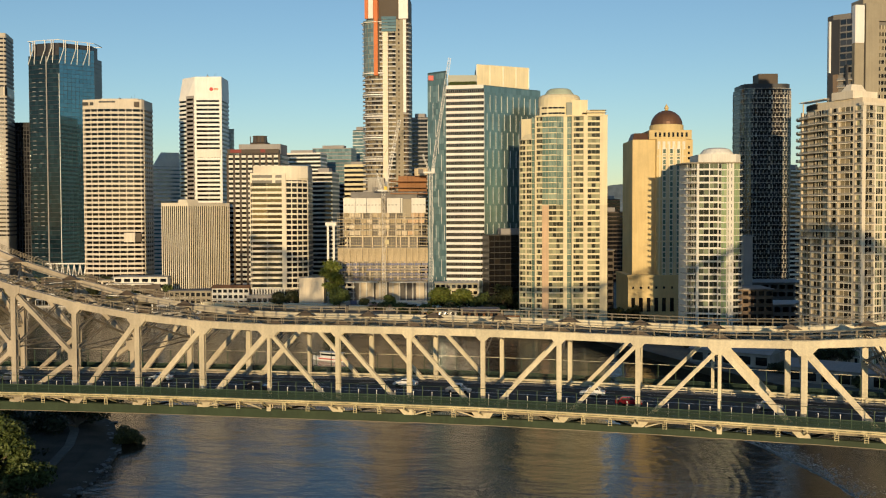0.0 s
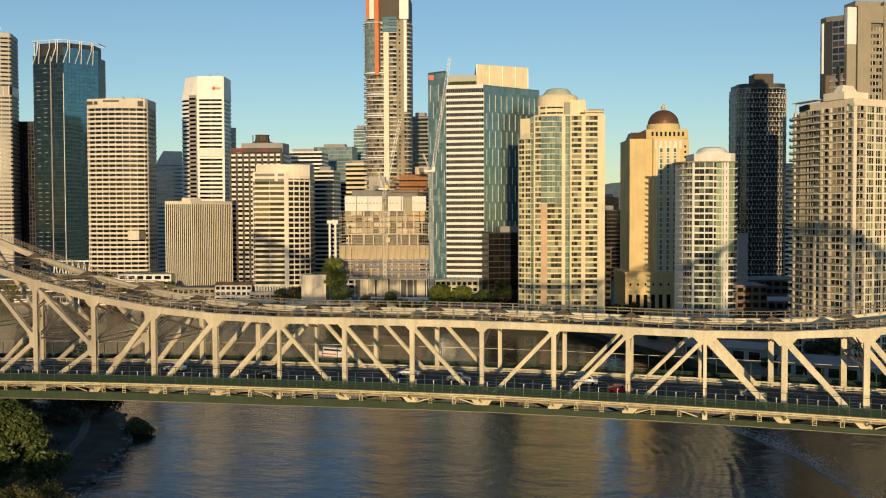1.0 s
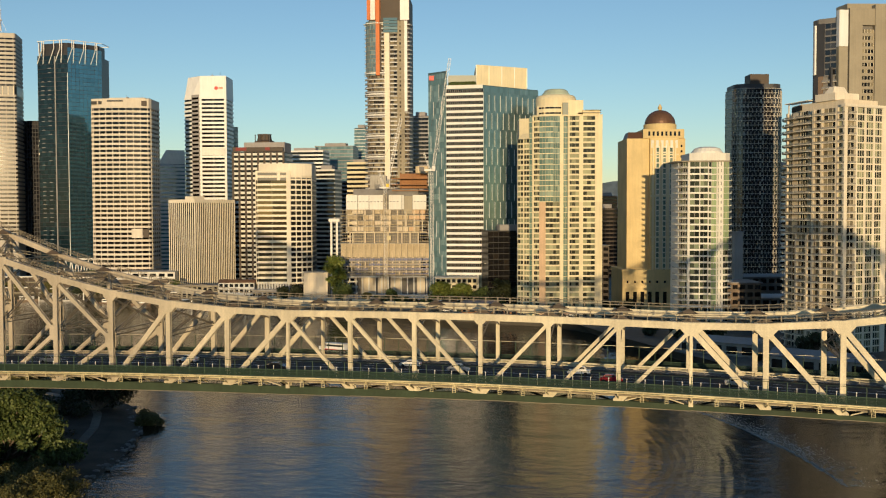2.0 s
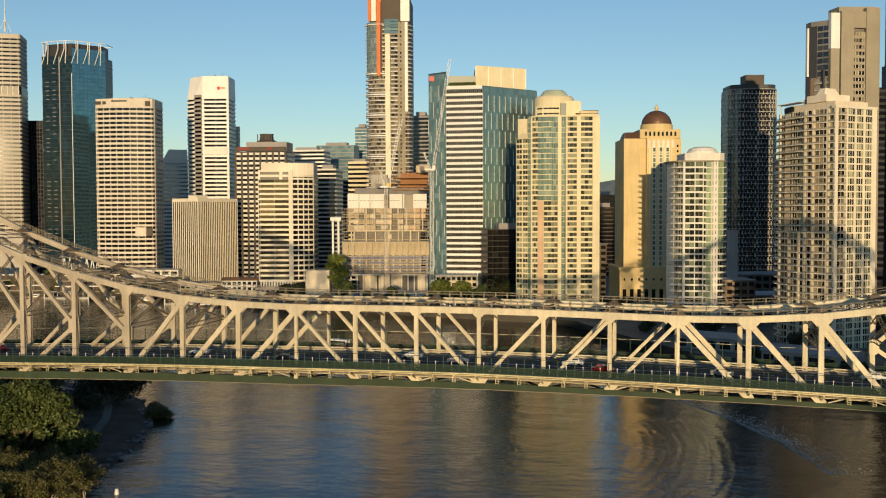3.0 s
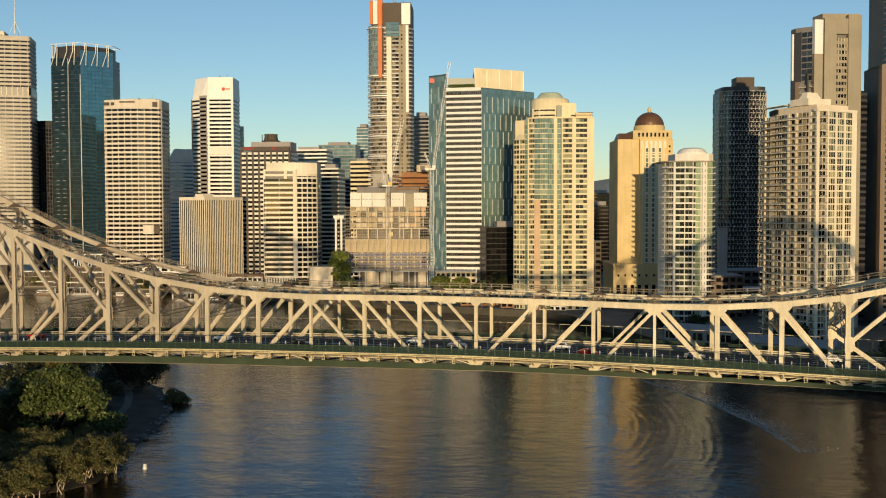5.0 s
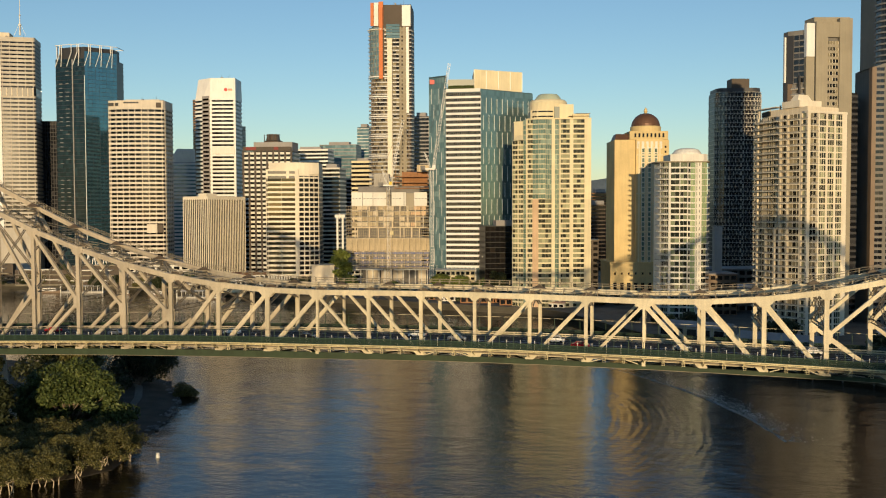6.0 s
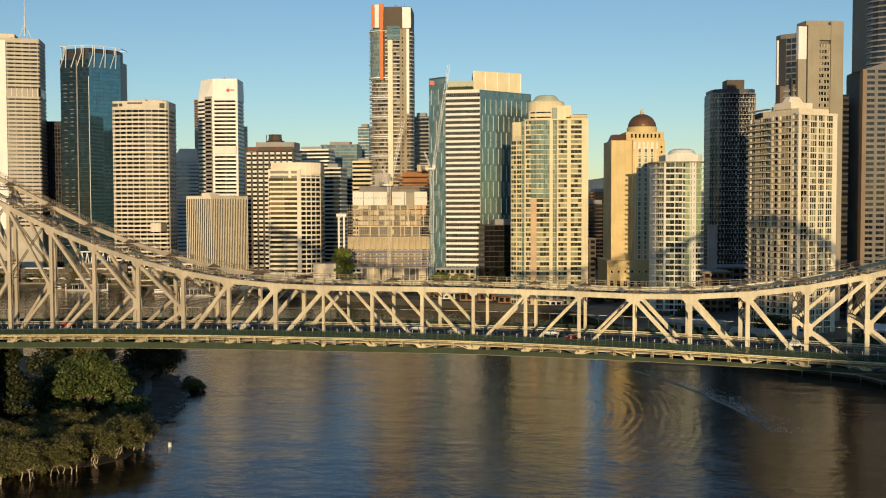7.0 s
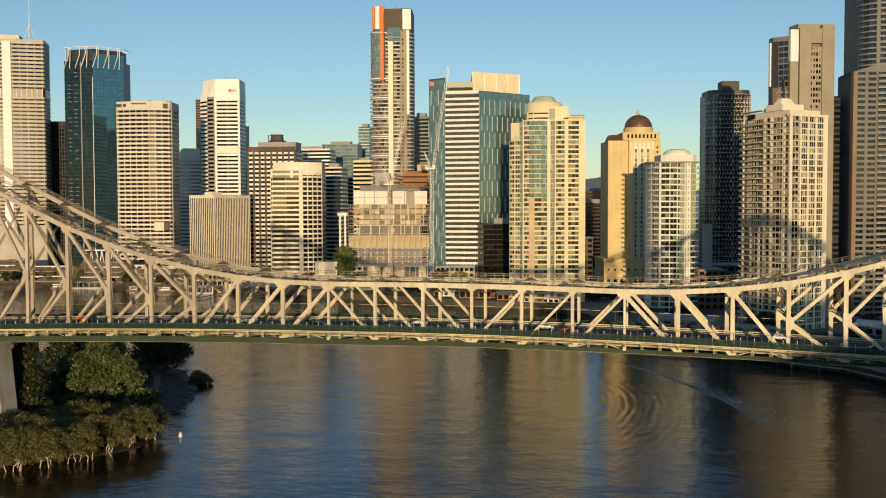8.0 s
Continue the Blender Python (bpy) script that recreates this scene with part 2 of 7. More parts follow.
    for i, (m, w, h, own) in enumerate(panes):
        if i < limit:
            key = (w, h, own[1].name)
            if key not in meshes:
                meshes[key] = mesh_of("window", box(bmesh.new(), 0, 0, 0, w, 0.08, h), own[1])
            piece("window", meshes[key], t, m)
        else:
            bm = joined.setdefault(own[2].name, (bmesh.new(), own[2]))[0]
            bm.faces.new([bm.verts.new(m @ Vector(c)) for c in ((-w / 2, -0.04, -h / 2), (w / 2, -0.04, -h / 2), (w / 2, -0.04, h / 2), (-w / 2, -0.04, h / 2))])
    for bm, material in joined.values():
        me = bpy.data.meshes.new("window_pane")
        bm.to_mesh(me)
        bm.free()
        me.materials.append(material)
        tagged(piece("window_pane", me, t), kind="stuff")


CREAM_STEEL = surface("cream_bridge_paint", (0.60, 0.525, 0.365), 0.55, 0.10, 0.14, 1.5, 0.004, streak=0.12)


def tint_along_x(material, tint, x0, x1):
    """Multiplies the base colour by tint towards one end of the bridge, with a ragged change-over."""
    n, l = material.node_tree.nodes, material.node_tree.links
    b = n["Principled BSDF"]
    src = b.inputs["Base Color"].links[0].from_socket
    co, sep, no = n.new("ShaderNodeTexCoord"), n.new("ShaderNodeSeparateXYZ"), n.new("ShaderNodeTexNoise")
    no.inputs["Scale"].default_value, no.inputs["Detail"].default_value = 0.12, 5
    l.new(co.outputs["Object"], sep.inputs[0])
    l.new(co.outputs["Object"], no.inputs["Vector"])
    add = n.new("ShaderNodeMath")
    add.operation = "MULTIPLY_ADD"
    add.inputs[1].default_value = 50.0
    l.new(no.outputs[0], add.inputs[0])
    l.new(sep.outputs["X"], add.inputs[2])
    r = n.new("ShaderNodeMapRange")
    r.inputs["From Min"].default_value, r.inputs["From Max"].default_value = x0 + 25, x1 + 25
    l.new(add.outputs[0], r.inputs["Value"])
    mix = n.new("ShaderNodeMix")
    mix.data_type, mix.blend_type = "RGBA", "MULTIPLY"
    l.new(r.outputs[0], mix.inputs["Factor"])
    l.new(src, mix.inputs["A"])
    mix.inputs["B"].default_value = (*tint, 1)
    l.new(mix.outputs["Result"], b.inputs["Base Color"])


tint_along_x(CREAM_STEEL, (0.70, 0.68, 0.74), -25, -85)
GREEN_STEEL = surface("green_bridge_paint", (0.034, 0.053, 0.028), 0.75, 0.15, 0.2, 1.5, 0.004, streak=0.15)
YELLOW_STEEL = surface("pale_yellow_fascia_paint", (0.55, 0.47, 0.27), 0.55, 0.12, 0.18, 1.5, 0.004, streak=0.2)
FENCE_GREEN = surface("dark_green_fence_paint", (0.015, 0.034, 0.022), 0.85, 0.1, 0.1, 2)
# under-deck steel, made darker to hold the shade beneath the road
SHADED_UNDER_STEEL = surface("shaded_under_deck_steel", (0.045, 0.038, 0.030), 0.8, 0.2, 0.25, 2)
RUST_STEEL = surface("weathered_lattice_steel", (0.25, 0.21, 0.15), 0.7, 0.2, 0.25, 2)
ASPHALT = surface("asphalt", (0.052, 0.046, 0.042), 0.85, 0.2, 0.25, 3, 0.004)
WHITE_LINE = surface("road_paint", (0.72, 0.70, 0.66), 0.7, 0.15, 0.15, 3)
CONCRETE = surface("pale_concrete", (0.42, 0.39, 0.34), 0.8, 0.12, 0.2, 1.0, 0.01, streak=0.18)
DARK_CONCRETE = surface("grey_concrete", (0.20, 0.19, 0.18), 0.85, 0.15, 0.25, 1.0, 0.01)
PAVING = surface("paving", (0.26, 0.24, 0.21), 0.85, 0.15, 0.25, 2.0, 0.006)
SOIL = surface("river_bank_soil", (0.060, 0.050, 0.036), 0.95, 0.3, 0.4, 1.5, 0.08)
LAND = surface("city_ground", (0.13, 0.12, 0.10), 0.9, 0.2, 0.4, 0.5)
# haze of distance is put into the hills' blue-grey colour
HAZY_HILL = surface("hazy_wooded_hills", (0.11, 0.145, 0.18), 0.95, 0.2, 0.35, 0.02)
BARK = surface("bark", (0.16, 0.12, 0.085), 0.9, 0.3, 0.2, 4, 0.02)
PALE_BARK = surface("pale_bark", (0.50, 0.42, 0.31), 0.9, 0.25, 0.2, 4, 0.02)

WHITE_PANEL = surface("white_panels", (0.78, 0.76, 0.72), 0.5, 0.04, 0.06, streak=0.05)
TAN_PRECAST = surface("tan_precast", (0.66, 0.585, 0.48), 0.75, 0.06, 0.1, 1.0, 0.004, streak=0.08)
BUFF_PRECAST = surface("buff_precast", (0.68, 0.59, 0.45), 0.75, 0.06, 0.1, streak=0.08)
PALE_PRECAST = surface("pale_cream_precast", (0.76, 0.68, 0.54), 0.75, 0.05, 0.08, streak=0.06)
BROWN_CLAD = surface("brown_cladding", (0.22, 0.155, 0.105), 0.6, 0.08, 0.1, streak=0.06)
RAIL_GREEN = surface("green_fence_rail_paint", (0.05, 0.085, 0.05), 0.8, 0.1, 0.1, 2)
CREAM_RENDER = surface("cream_render", (0.71, 0.62, 0.41), 0.75, 0.05, 0.08, streak=0.06)
GOLD_STONE = surface("golden_stone", (0.64, 0.495, 0.245), 0.7, 0.06, 0.1, streak=0.06)
OFFWHITE = surface("offwhite_render", (0.72, 0.69, 0.62), 0.7, 0.05, 0.08, streak=0.06)
STONE_BEIGE = surface("beige_render", (0.66, 0.57, 0.43), 0.75, 0.06, 0.1, streak=0.08)
PALE_GREY = surface("pale_grey_render", (0.52, 0.51, 0.50), 0.75, 0.06, 0.12, streak=0.08)
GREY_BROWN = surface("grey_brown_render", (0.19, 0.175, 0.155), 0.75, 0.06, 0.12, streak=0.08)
GREIGE = surface("greige_precast", (0.50, 0.45, 0.375), 0.75, 0.06, 0.1, streak=0.06)
GREY_RENDER = surface("grey_render", (0.30, 0.28, 0.27), 0.75, 0.06, 0.1, streak=0.08)
TAUPE = surface("taupe_panels", (0.315, 0.275, 0.20), 0.7, 0.06, 0.1, streak=0.06)
RAIL_GREY = surface("grey_balustrade", (0.22, 0.22, 0.22), 0.3, 0.1, 0.12)
RAIL_PALE = surface("pale_balustrade", (0.33, 0.30, 0.24), 0.5, 0.12, 0.12, vary=0.12)
RAIL_WHITE = surface("white_balustrade", (0.36, 0.36, 0.33), 0.5, 0.1, 0.12, vary=0.1)
LATTICE = surface("pale_lattice_paint", (0.62, 0.58, 0.52), 0.6, 0.06, 0.1)
BROWN_PANEL = surface("dark_brown_panels", (0.075, 0.055, 0.04), 0.6, 0.1, 0.1)
# near-black so that the low block's shade is in its colour
SHADED_BLACK_PANEL = surface("shaded_black_panels", (0.014, 0.015, 0.014), 0.5, 0.1, 0.1)
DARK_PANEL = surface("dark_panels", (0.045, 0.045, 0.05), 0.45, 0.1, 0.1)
ORANGE_PANEL = surface("orange_panels", (0.62, 0.17, 0.045), 0.6, 0.06, 0.1)
RED_PAINT = surface("red_paint", (0.55, 0.035, 0.03), 0.45, 0.06, 0.08)
DULL_RED = surface("dull_red_sign", (0.22, 0.035, 0.03), 0.6, 0.1, 0.12)
YELLOW_PAINT = surface("yellow_paint", (0.70, 0.48, 0.03), 0.5, 0.06, 0.08)
BRONZE = surface("bronze_dome", (0.16, 0.085, 0.05), 0.45, 0.15, 0.2, metal=0.3)
COPPER_GREEN = surface("verdigris_roof", (0.42, 0.47, 0.35), 0.6, 0.1, 0.15)
RUST = surface("rusty_formwork", (0.30, 0.15, 0.07), 0.85, 0.2, 0.25)
MESH_SCREEN = surface("dusty_scaffold_netting", (0.47, 0.385, 0.255), 0.9, 0.25, 0.2, 1.0, 0.02, streak=0.2)
BLUE_SHEET = surface("blue_sheeting", (0.16, 0.18, 0.30), 0.8, 0.2, 0.2)
PINK_FORM = surface("pink_form_panels", (0.60, 0.36, 0.26), 0.8, 0.12, 0.15)
SALMON = surface("salmon_render", (0.62, 0.43, 0.27), 0.75, 0.06, 0.1, streak=0.06)
WHITE_STEEL = surface("white_crane_steel", (0.74, 0.72, 0.68), 0.5, 0.06, 0.08)


def glass_set(name, dark, light, rough=0.06, spec=0.6, metal=0.0, bias=0.55):
    return (surface(name + "_core", tuple(0.6 * c for c in dark), 0.35, 0.1, 0.1),
            glazing(name, dark, light, rough, spec, False, metal, bias), glazing(name + "_joined", dark, light, rough, spec, True, metal, bias))


G_OFFICE = glass_set("office_glass", (0.008, 0.007, 0.007), (0.030, 0.024, 0.018), 0.06, 0.4, bias=0.75)
G_HOME = glass_set("flat_glass", (0.014, 0.018, 0.014), (0.24, 0.28, 0.18), 0.04, 0.2, 0.0, 0.45)
G_DEEP = glass_set("balcony_glass", (0.010, 0.009, 0.008), (0.34, 0.29, 0.19), 0.05, 0.2, 0.0, 0.3)
G_CREAM = glass_set("cream_flat_glass", (0.030, 0.032, 0.022), (0.42, 0.42, 0.26), 0.05, 0.25, 0.0, 0.36)
G_TEAL = glass_set("teal_glass", (0.085, 0.150, 0.168), (0.20, 0.30, 0.315), 0.07, 0.8, 0.0, 0.4)
G_BLUE = glass_set("blue_glass", (0.005, 0.014, 0.019), (0.016, 0.038, 0.048), 0.04, 0.5, 0.0, 0.5)
G_GREEN = glass_set("green_glass", (0.10, 0.16, 0.13), (0.30, 0.38, 0.30), 0.08, 0.7, 0.1, 0.4)
G_LIME = glass_set("lime_tinted_glass", (0.22, 0.30, 0.16), (0.46, 0.52, 0.30), 0.10, 0.6, 0.0, 0.5)
# blue of the mirrored sky is put into this glass colour
G_MIRROR = glass_set("sky_facet_glass", (0.10, 0.23, 0.29), (0.14, 0.30, 0.37), 0.05, 0.8, 0.85, 0.5)
G_SLATE = glass_set("coated_slate_glass", (0.19, 0.285, 0.275), (0.30, 0.415, 0.40), 0.07, 0.8, 0.7, 0.5)
# gold of the low sky's reflection is put into this glass colour
G_SUNRISE = glass_set("sunrise_tinted_glass", (0.03, 0.025, 0.016), (0.17, 0.14, 0.08), 0.08, 0.8, 0.7, 0.4)
G_BLACK = glass_set("black_glass", (0.010, 0.011, 0.014), (0.05, 0.05, 0.055), 0.06, 0.7)


WAKE, WAKE_MID, WAKE_SIZE = (8.0, 88.0), (41.0, 74.0), (23.0, 108.0)


def water_material():
    m, n, l, b = mat("river_water", 0.06, 0.0, 0.55)
    b.inputs["IOR"].default_value = 1.35
    co = n.new("ShaderNodeTexCoord")
    wide = n.new("ShaderNodeTexNoise")
    wide.inputs["Scale"].default_value, wide.inputs["Detail"].default_value = 0.006, 3
    l.new(co.outputs["Object"], wide.inputs["Vector"])
    r = ramp(n, [(0.3, (0.016, 0.012, 0.008)), (0.7, (0.028, 0.021, 0.014))])
    l.new(wide.outputs[0], r.inputs[0])
    l.new(r.outputs[0], b.inputs["Base Color"])
    mp = n.new("ShaderNodeMapping")
    mp.inputs["Rotation"].default_value = (0, 0, radians(12))
    mp.inputs["Scale"].default_value = (0.55, 1.0, 1.0)
    l.new(co.outputs["Object"], mp.inputs[0])
    a, c = n.new("ShaderNodeTexNoise"), n.new("ShaderNodeTexNoise")
    a.inputs["Scale"].default_value, a.inputs["Detail"].default_value, a.inputs["Roughness"].default_value = 0.42, 4, 0.55
    c.inputs["Scale"].default_value, c.inputs["Detail"].default_value = 0.07, 3
    l.new(mp.outputs[0], a.inputs["Vector"])
    l.new(mp.outputs[0], c.inputs["Vector"])
    tiny = n.new("ShaderNodeTexNoise")
    tiny.inputs["Scale"].default_value, tiny.inputs["Detail"].default_value, tiny.inputs["Roughness"].default_value = 1.7, 4, 0.65
    l.new(mp.outputs[0], tiny.inputs["Vector"])
    # calmer water towards the city bank, more wind ripples over the open reach
    sep = n.new("ShaderNodeSeparateXYZ")
    l.new(co.outputs["Object"], sep.inputs[0])
    patch = n.new("ShaderNodeMath")
    patch.operation = "MULTIPLY_ADD"
    patch.inputs[1].default_value = 90.0
    l.new(wide.outputs[0], patch.inputs[0])
    reach = n.new("ShaderNodeMath")
    reach.operation = "MULTIPLY_ADD"
    reach.inputs[1].default_value = 1.2
    l.new(sep.outputs["Y"], reach.inputs[0])
    l.new(sep.outputs["X"], reach.inputs[2])
    l.new(reach.outputs[0], patch.inputs[2])
    calm = n.new("ShaderNodeMapRange")
    calm.interpolation_type = "SMOOTHSTEP"
    calm.inputs["From Min"].default_value, calm.inputs["From Max"].default_value = -40.0, 130.0
    calm.inputs["To Min"].default_value, calm.inputs["To Max"].default_value = 0.42, 0.52
    l.new(patch.outputs[0], calm.inputs["Value"])
    b0, b1, b2 = n.new("ShaderNodeBump"), n.new("ShaderNodeBump"), n.new("ShaderNodeBump")
    b0.inputs["Distance"].default_value = 0.07
    l.new(calm.outputs[0], b0.inputs["Strength"])
    l.new(tiny.outputs[0], b0.inputs["Height"])
    b1.inputs["Distance"].default_value = 0.30
    l.new(calm.outputs[0], b1.inputs["Strength"])
    b2.inputs["Strength"].default_value, b2.inputs["Distance"].default_value = 1.0, 0.50
    # wake: arcs of small waves left by a boat, fading out round their middle
    wk = n.new("ShaderNodeMapping")
    wk.vector_type = "POINT"
    wk.inputs["Location"].default_value = (-WAKE[0], -WAKE[1] * 0.47, 0)
    wk.inputs["Scale"].default_value = (1, 0.47, 1)
    l.new(co.outputs["Object"], wk.inputs[0])
    ring = n.new("ShaderNodeTexWave")
    ring.wave_type, ring.rings_direction, ring.wave_profile = "RINGS", "Z", "SIN"
    ring.inputs["Scale"].default_value, ring.inputs["Distortion"].default_value = 0.104, 4.2
    ring.inputs["Detail"].default_value, ring.inputs["Detail Scale"].default_value = 3.0, 0.8
    l.new(wk.outputs[0], ring.inputs["Vector"])
    dist = n.new("ShaderNodeMapping")
    dist.inputs["Location"].default_value = (-WAKE_MID[0] / WAKE_SIZE[0], -WAKE_MID[1] / WAKE_SIZE[1], 0)
    dist.inputs["Scale"].default_value = (1 / WAKE_SIZE[0], 1 / WAKE_SIZE[1], 0)
    l.new(co.outputs["Object"], dist.inputs[0])
    ln = n.new("ShaderNodeVectorMath")
    ln.operation = "LENGTH"
    l.new(dist.outputs[0], ln.inputs[0])
    fade = n.new("ShaderNodeMapRange")
    fade.interpolation_type = "SMOOTHSTEP"
    fade.inputs["From Min"].default_value, fade.inputs["From Max"].default_value = 1.0, 0.3
    fade.inputs["To Min"].default_value, fade.inputs["To Max"].default_value = 0.0, 1.0
    l.new(ln.outputs["Value"], fade.inputs["Value"])
    mul = n.new("ShaderNodeMath")
    mul.operation = "MULTIPLY"
    l.new(ring.outputs["Fac"], mul.inputs[0])
    l.new(fade.outputs[0], mul.inputs[1])
    b3 = n.new("ShaderNodeBump")
    b3.inputs["Strength"].default_value, b3.inputs["Distance"].default_value = 1.0, 0.036
    l.new(mul.outputs[0], b3.inputs["Height"])
    l.new(b3.outputs[0], b2.inputs["Normal"])
    l.new(a.outputs[0], b1.inputs["Height"])
    l.new(c.outputs[0], b2.inputs["Height"])
    l.new(b2.outputs[0], b1.inputs["Normal"])
    l.new(b1.outputs[0], b0.inputs["Normal"])
    l.new(b0.outputs[0], b.inputs["Normal"])
    return m


WATER = water_material()

# ---- water, banks and hills ----
def sheet(name, bm, material, label, category, kind="structure"):
    ob = new(name, mesh_of(name, bm, material))
    return tagged(ob, label, category, kind=kind)


bm = bmesh.new()
bm.faces.new([bm.verts.new(p) for p in ((-5000, -5000, 0), (5000, -5000, 0), (5000, 5000, 0), (-5000, 5000, 0))])
sheet("water", bm, WATER, "brown river water with small ripples at sunrise", "water")


def bank(name, edge, far, level, slope, material, label):
    """Land with a sloping shore: edge is the waterline, drawn in towards the land by slope metres at the level; far closes it behind."""
    bm = bmesh.new()
    loop = edge + far
    pts = inset(loop, slope)
    lo = [bm.verts.new((x, y, -1.5)) for x, y in loop]
    mid = [bm.verts.new((x, y, 0.1)) for x, y in inset(loop, 0.8)]
    hi = [bm.verts.new((x, y, level + 0.25 * noise.noise((x * 0.05, y * 0.05, 0)))) for x, y in pts]
    k = len(loop)
    for i in range(k):
        j = (i + 1) % k
        bm.faces.new((lo[i], lo[j], mid[j], mid[i]))
        bm.faces.new((mid[i], mid[j], hi[j], hi[i]))
    bm.faces.new(hi)
    return sheet(name, bm, material, label, "ground")


# the city side: waterline from the far bend on the one hand to under the bridge on the other
CITY_EDGE = [(300, -420), (235, -120), (205, 0), (178, 60), (150, 110), (133, 152), (122, 172), (102, 184), (70, 225), (40, 275), (14, 322), (-4, 362), (-28, 386), (-100, 408), (-183, 440), (-262, 468), (-330, 500), (-420, 520), (-520, 530), (-700, 500), (-1200, 300)]
CITY_FAR = [(-4800, 300), (-4800, 4800), (4800, 4800), (4800, -420)]
bank("ground", CITY_EDGE, CITY_FAR, 5.0, 7, LAND, "paved city ground behind a low river wall")
SPIT_EDGE = [(-700, 60), (-400, 150), (-240, 160), (-170, 146), (-144, 124), (-122, 92), (-113, 70), (-105, 40), (-98, 18), (-95, 3), (-99, -5), (-106, -12), (-119, -20), (-143, -31), (-190, -42), (-300, -50)]
SPIT_FAR = [(-4800, -50), (-4800, 60)]
bank("ground_point", SPIT_EDGE[::-1], SPIT_FAR[::-1], 1.2, 9, SOIL, "dark soil of a wooded point on the river")

# unseen ground added behind the drone to darken window reflections
bank("ground_near_bank", [(5000, -480), (-5000, -480)][::-1], [(5000, -4990), (-5000, -4990)][::-1], 4.0, 9, SOIL, "plain dark ground added out of view behind the drone")

# bluff added on the near bank, unseen behind the drone and to one side: at sunrise it shades the low bank across the
# river
bm = bmesh.new()
prev = None
for k in range(41):
    x = 151 + 16 * k
    h = 58 + 4 * noise.noise((k * 0.21, 1, 0)) + 2.5 * noise.noise((k * 0.9, 4, 0)) - 50 * math.exp(-k * 3.0)
    row = [bm.verts.new((x, y, z)) for y, z in ((-330, -2), (-338, 3), (-352, h * 0.8), (-362, h), (-420, h), (-900, h * 0.7), (-905, -2))]
    if prev:
        for i in range(6):
            bm.faces.new((prev[i], row[i], row[i + 1], prev[i + 1]))
    else:
        bm.faces.new(row)
    prev = row
bm.faces.new(prev[::-1])
sheet("ground_bluff", bm, SOIL, "steep dark bluff added out of view to shade the far bank", "ground")

bm = bmesh.new()
N = 160
prev = None
for k in range(N + 1):
    a = -42 + 84 * k / N
    d = 4300
    h = 95 + 70 * noise.noise((k * 0.11, 0, 0)) + 45 * noise.noise((k * 0.33, 3, 0)) + 16 * noise.noise((k * 1.1, 7, 0)) + 125 * math.exp(-((a - 9) / 6) ** 2)
    p = FROM + AHEAD * d + ASIDE * (d * math.tan(radians(a)))
    q = FROM + AHEAD * (d + 400) + ASIDE * ((d + 400) * math.tan(radians(a)))
    row = [bm.verts.new((p.x, p.y, -5)), bm.verts.new((p.x, p.y, 5)), bm.verts.new((0.5 * (p.x + q.x), 0.5 * (p.y + q.y), h)), bm.verts.new((q.x, q.y, -5))]
    if prev:
        for i in range(3):
            bm.faces.new((prev[i], row[i], row[i + 1], prev[i + 1]))
    prev = row
sheet("backdrop_hills", bm, HAZY_HILL, "low hazy wooded hills far behind the city", "hills")

# ---- the bridge: a cantilever truss road bridge, x along it, the nearer truss at y = 0 ----
P, WIDE = 12.8, 20.2
TOP = [47.2, 47.15, 47.0, 46.8, 47.05, 48.0, 49.8, 52.6, 56.2, 60.7, 66.4, 72.4, 78.4, 72.4, 66.4, 61.0, 56.6, 53.0, 50.5]
GRADE = -0.0107
FIRST, LAST = -14, 17


def low(x):
    sag = 0.000175 * x * x if abs(x) < 141 else 0.000175 * 141 ** 2 + 0.03 * (abs(x) - 141)
    return 32.35 - sag + GRADE * x + (0.00008 * (x - 60) ** 2 if x > 60 else 0.0) - 0.25 * min(1.0, max(0.0, -x / 40))


def chord_depth(x):
    """The bottom chord is shallower towards one end."""
    return 1.26 + 0.3 * min(1.0, -x / 40) if x <= 0 else max(0.62, 1.26 - 0.0062 * x)


def high(i):
    return TOP[abs(i)] + GRADE * i * P


def deck(x):
    return low(x) + 2.85


bridge = thing("truss_bridge", pose(0, 0, 0), "cream-painted steel cantilever truss bridge with a green lower chord", "bridge")
NODES = range(FIRST, LAST + 1)


def member(name, p, q, w, h, material=CREAM_STEEL, label="", laced=False):
    """A box member of two webs and two flanges: w across the bridge, h in the plane of the truss."""
    p, q = Vector(p), Vector(q)
    bm = bmesh.new()
    d = (q - p)
    y = d.normalized()
    x = Vector((0, 1, 0)) if abs(y.y) < 0.9 else Vector((0, 0, 1))
    z = y.cross(x).normalized()
    x = z.cross(y).normalized()
    m = Matrix((x, y, z)).transposed().to_4x4()
    m.translation = (p + q) / 2
    L = d.length
    for s in (-1, 1):
        box(bm, s * (w / 2 - 0.06), 0, 0, 0.12, L, h, m)
        if not laced:
            box(bm, 0, 0, s * (h / 2 - 0.09), w - 0.25, L, 0.08, m)
        else:
            k = max(3, int(L / 1.1))
            for c in range(k):
                sg = (w / 2 - 0.1) * (-1) ** c
                beam(bm, m @ Vector((sg, -L / 2 + c * L / k, s * (h / 2 - 0.06))), m @ Vector((-sg, -L / 2 + (c + 1) * L / k, s * (h / 2 - 0.06))), 0.14, 0.05)
    return part(name, bm, material, bridge, label)


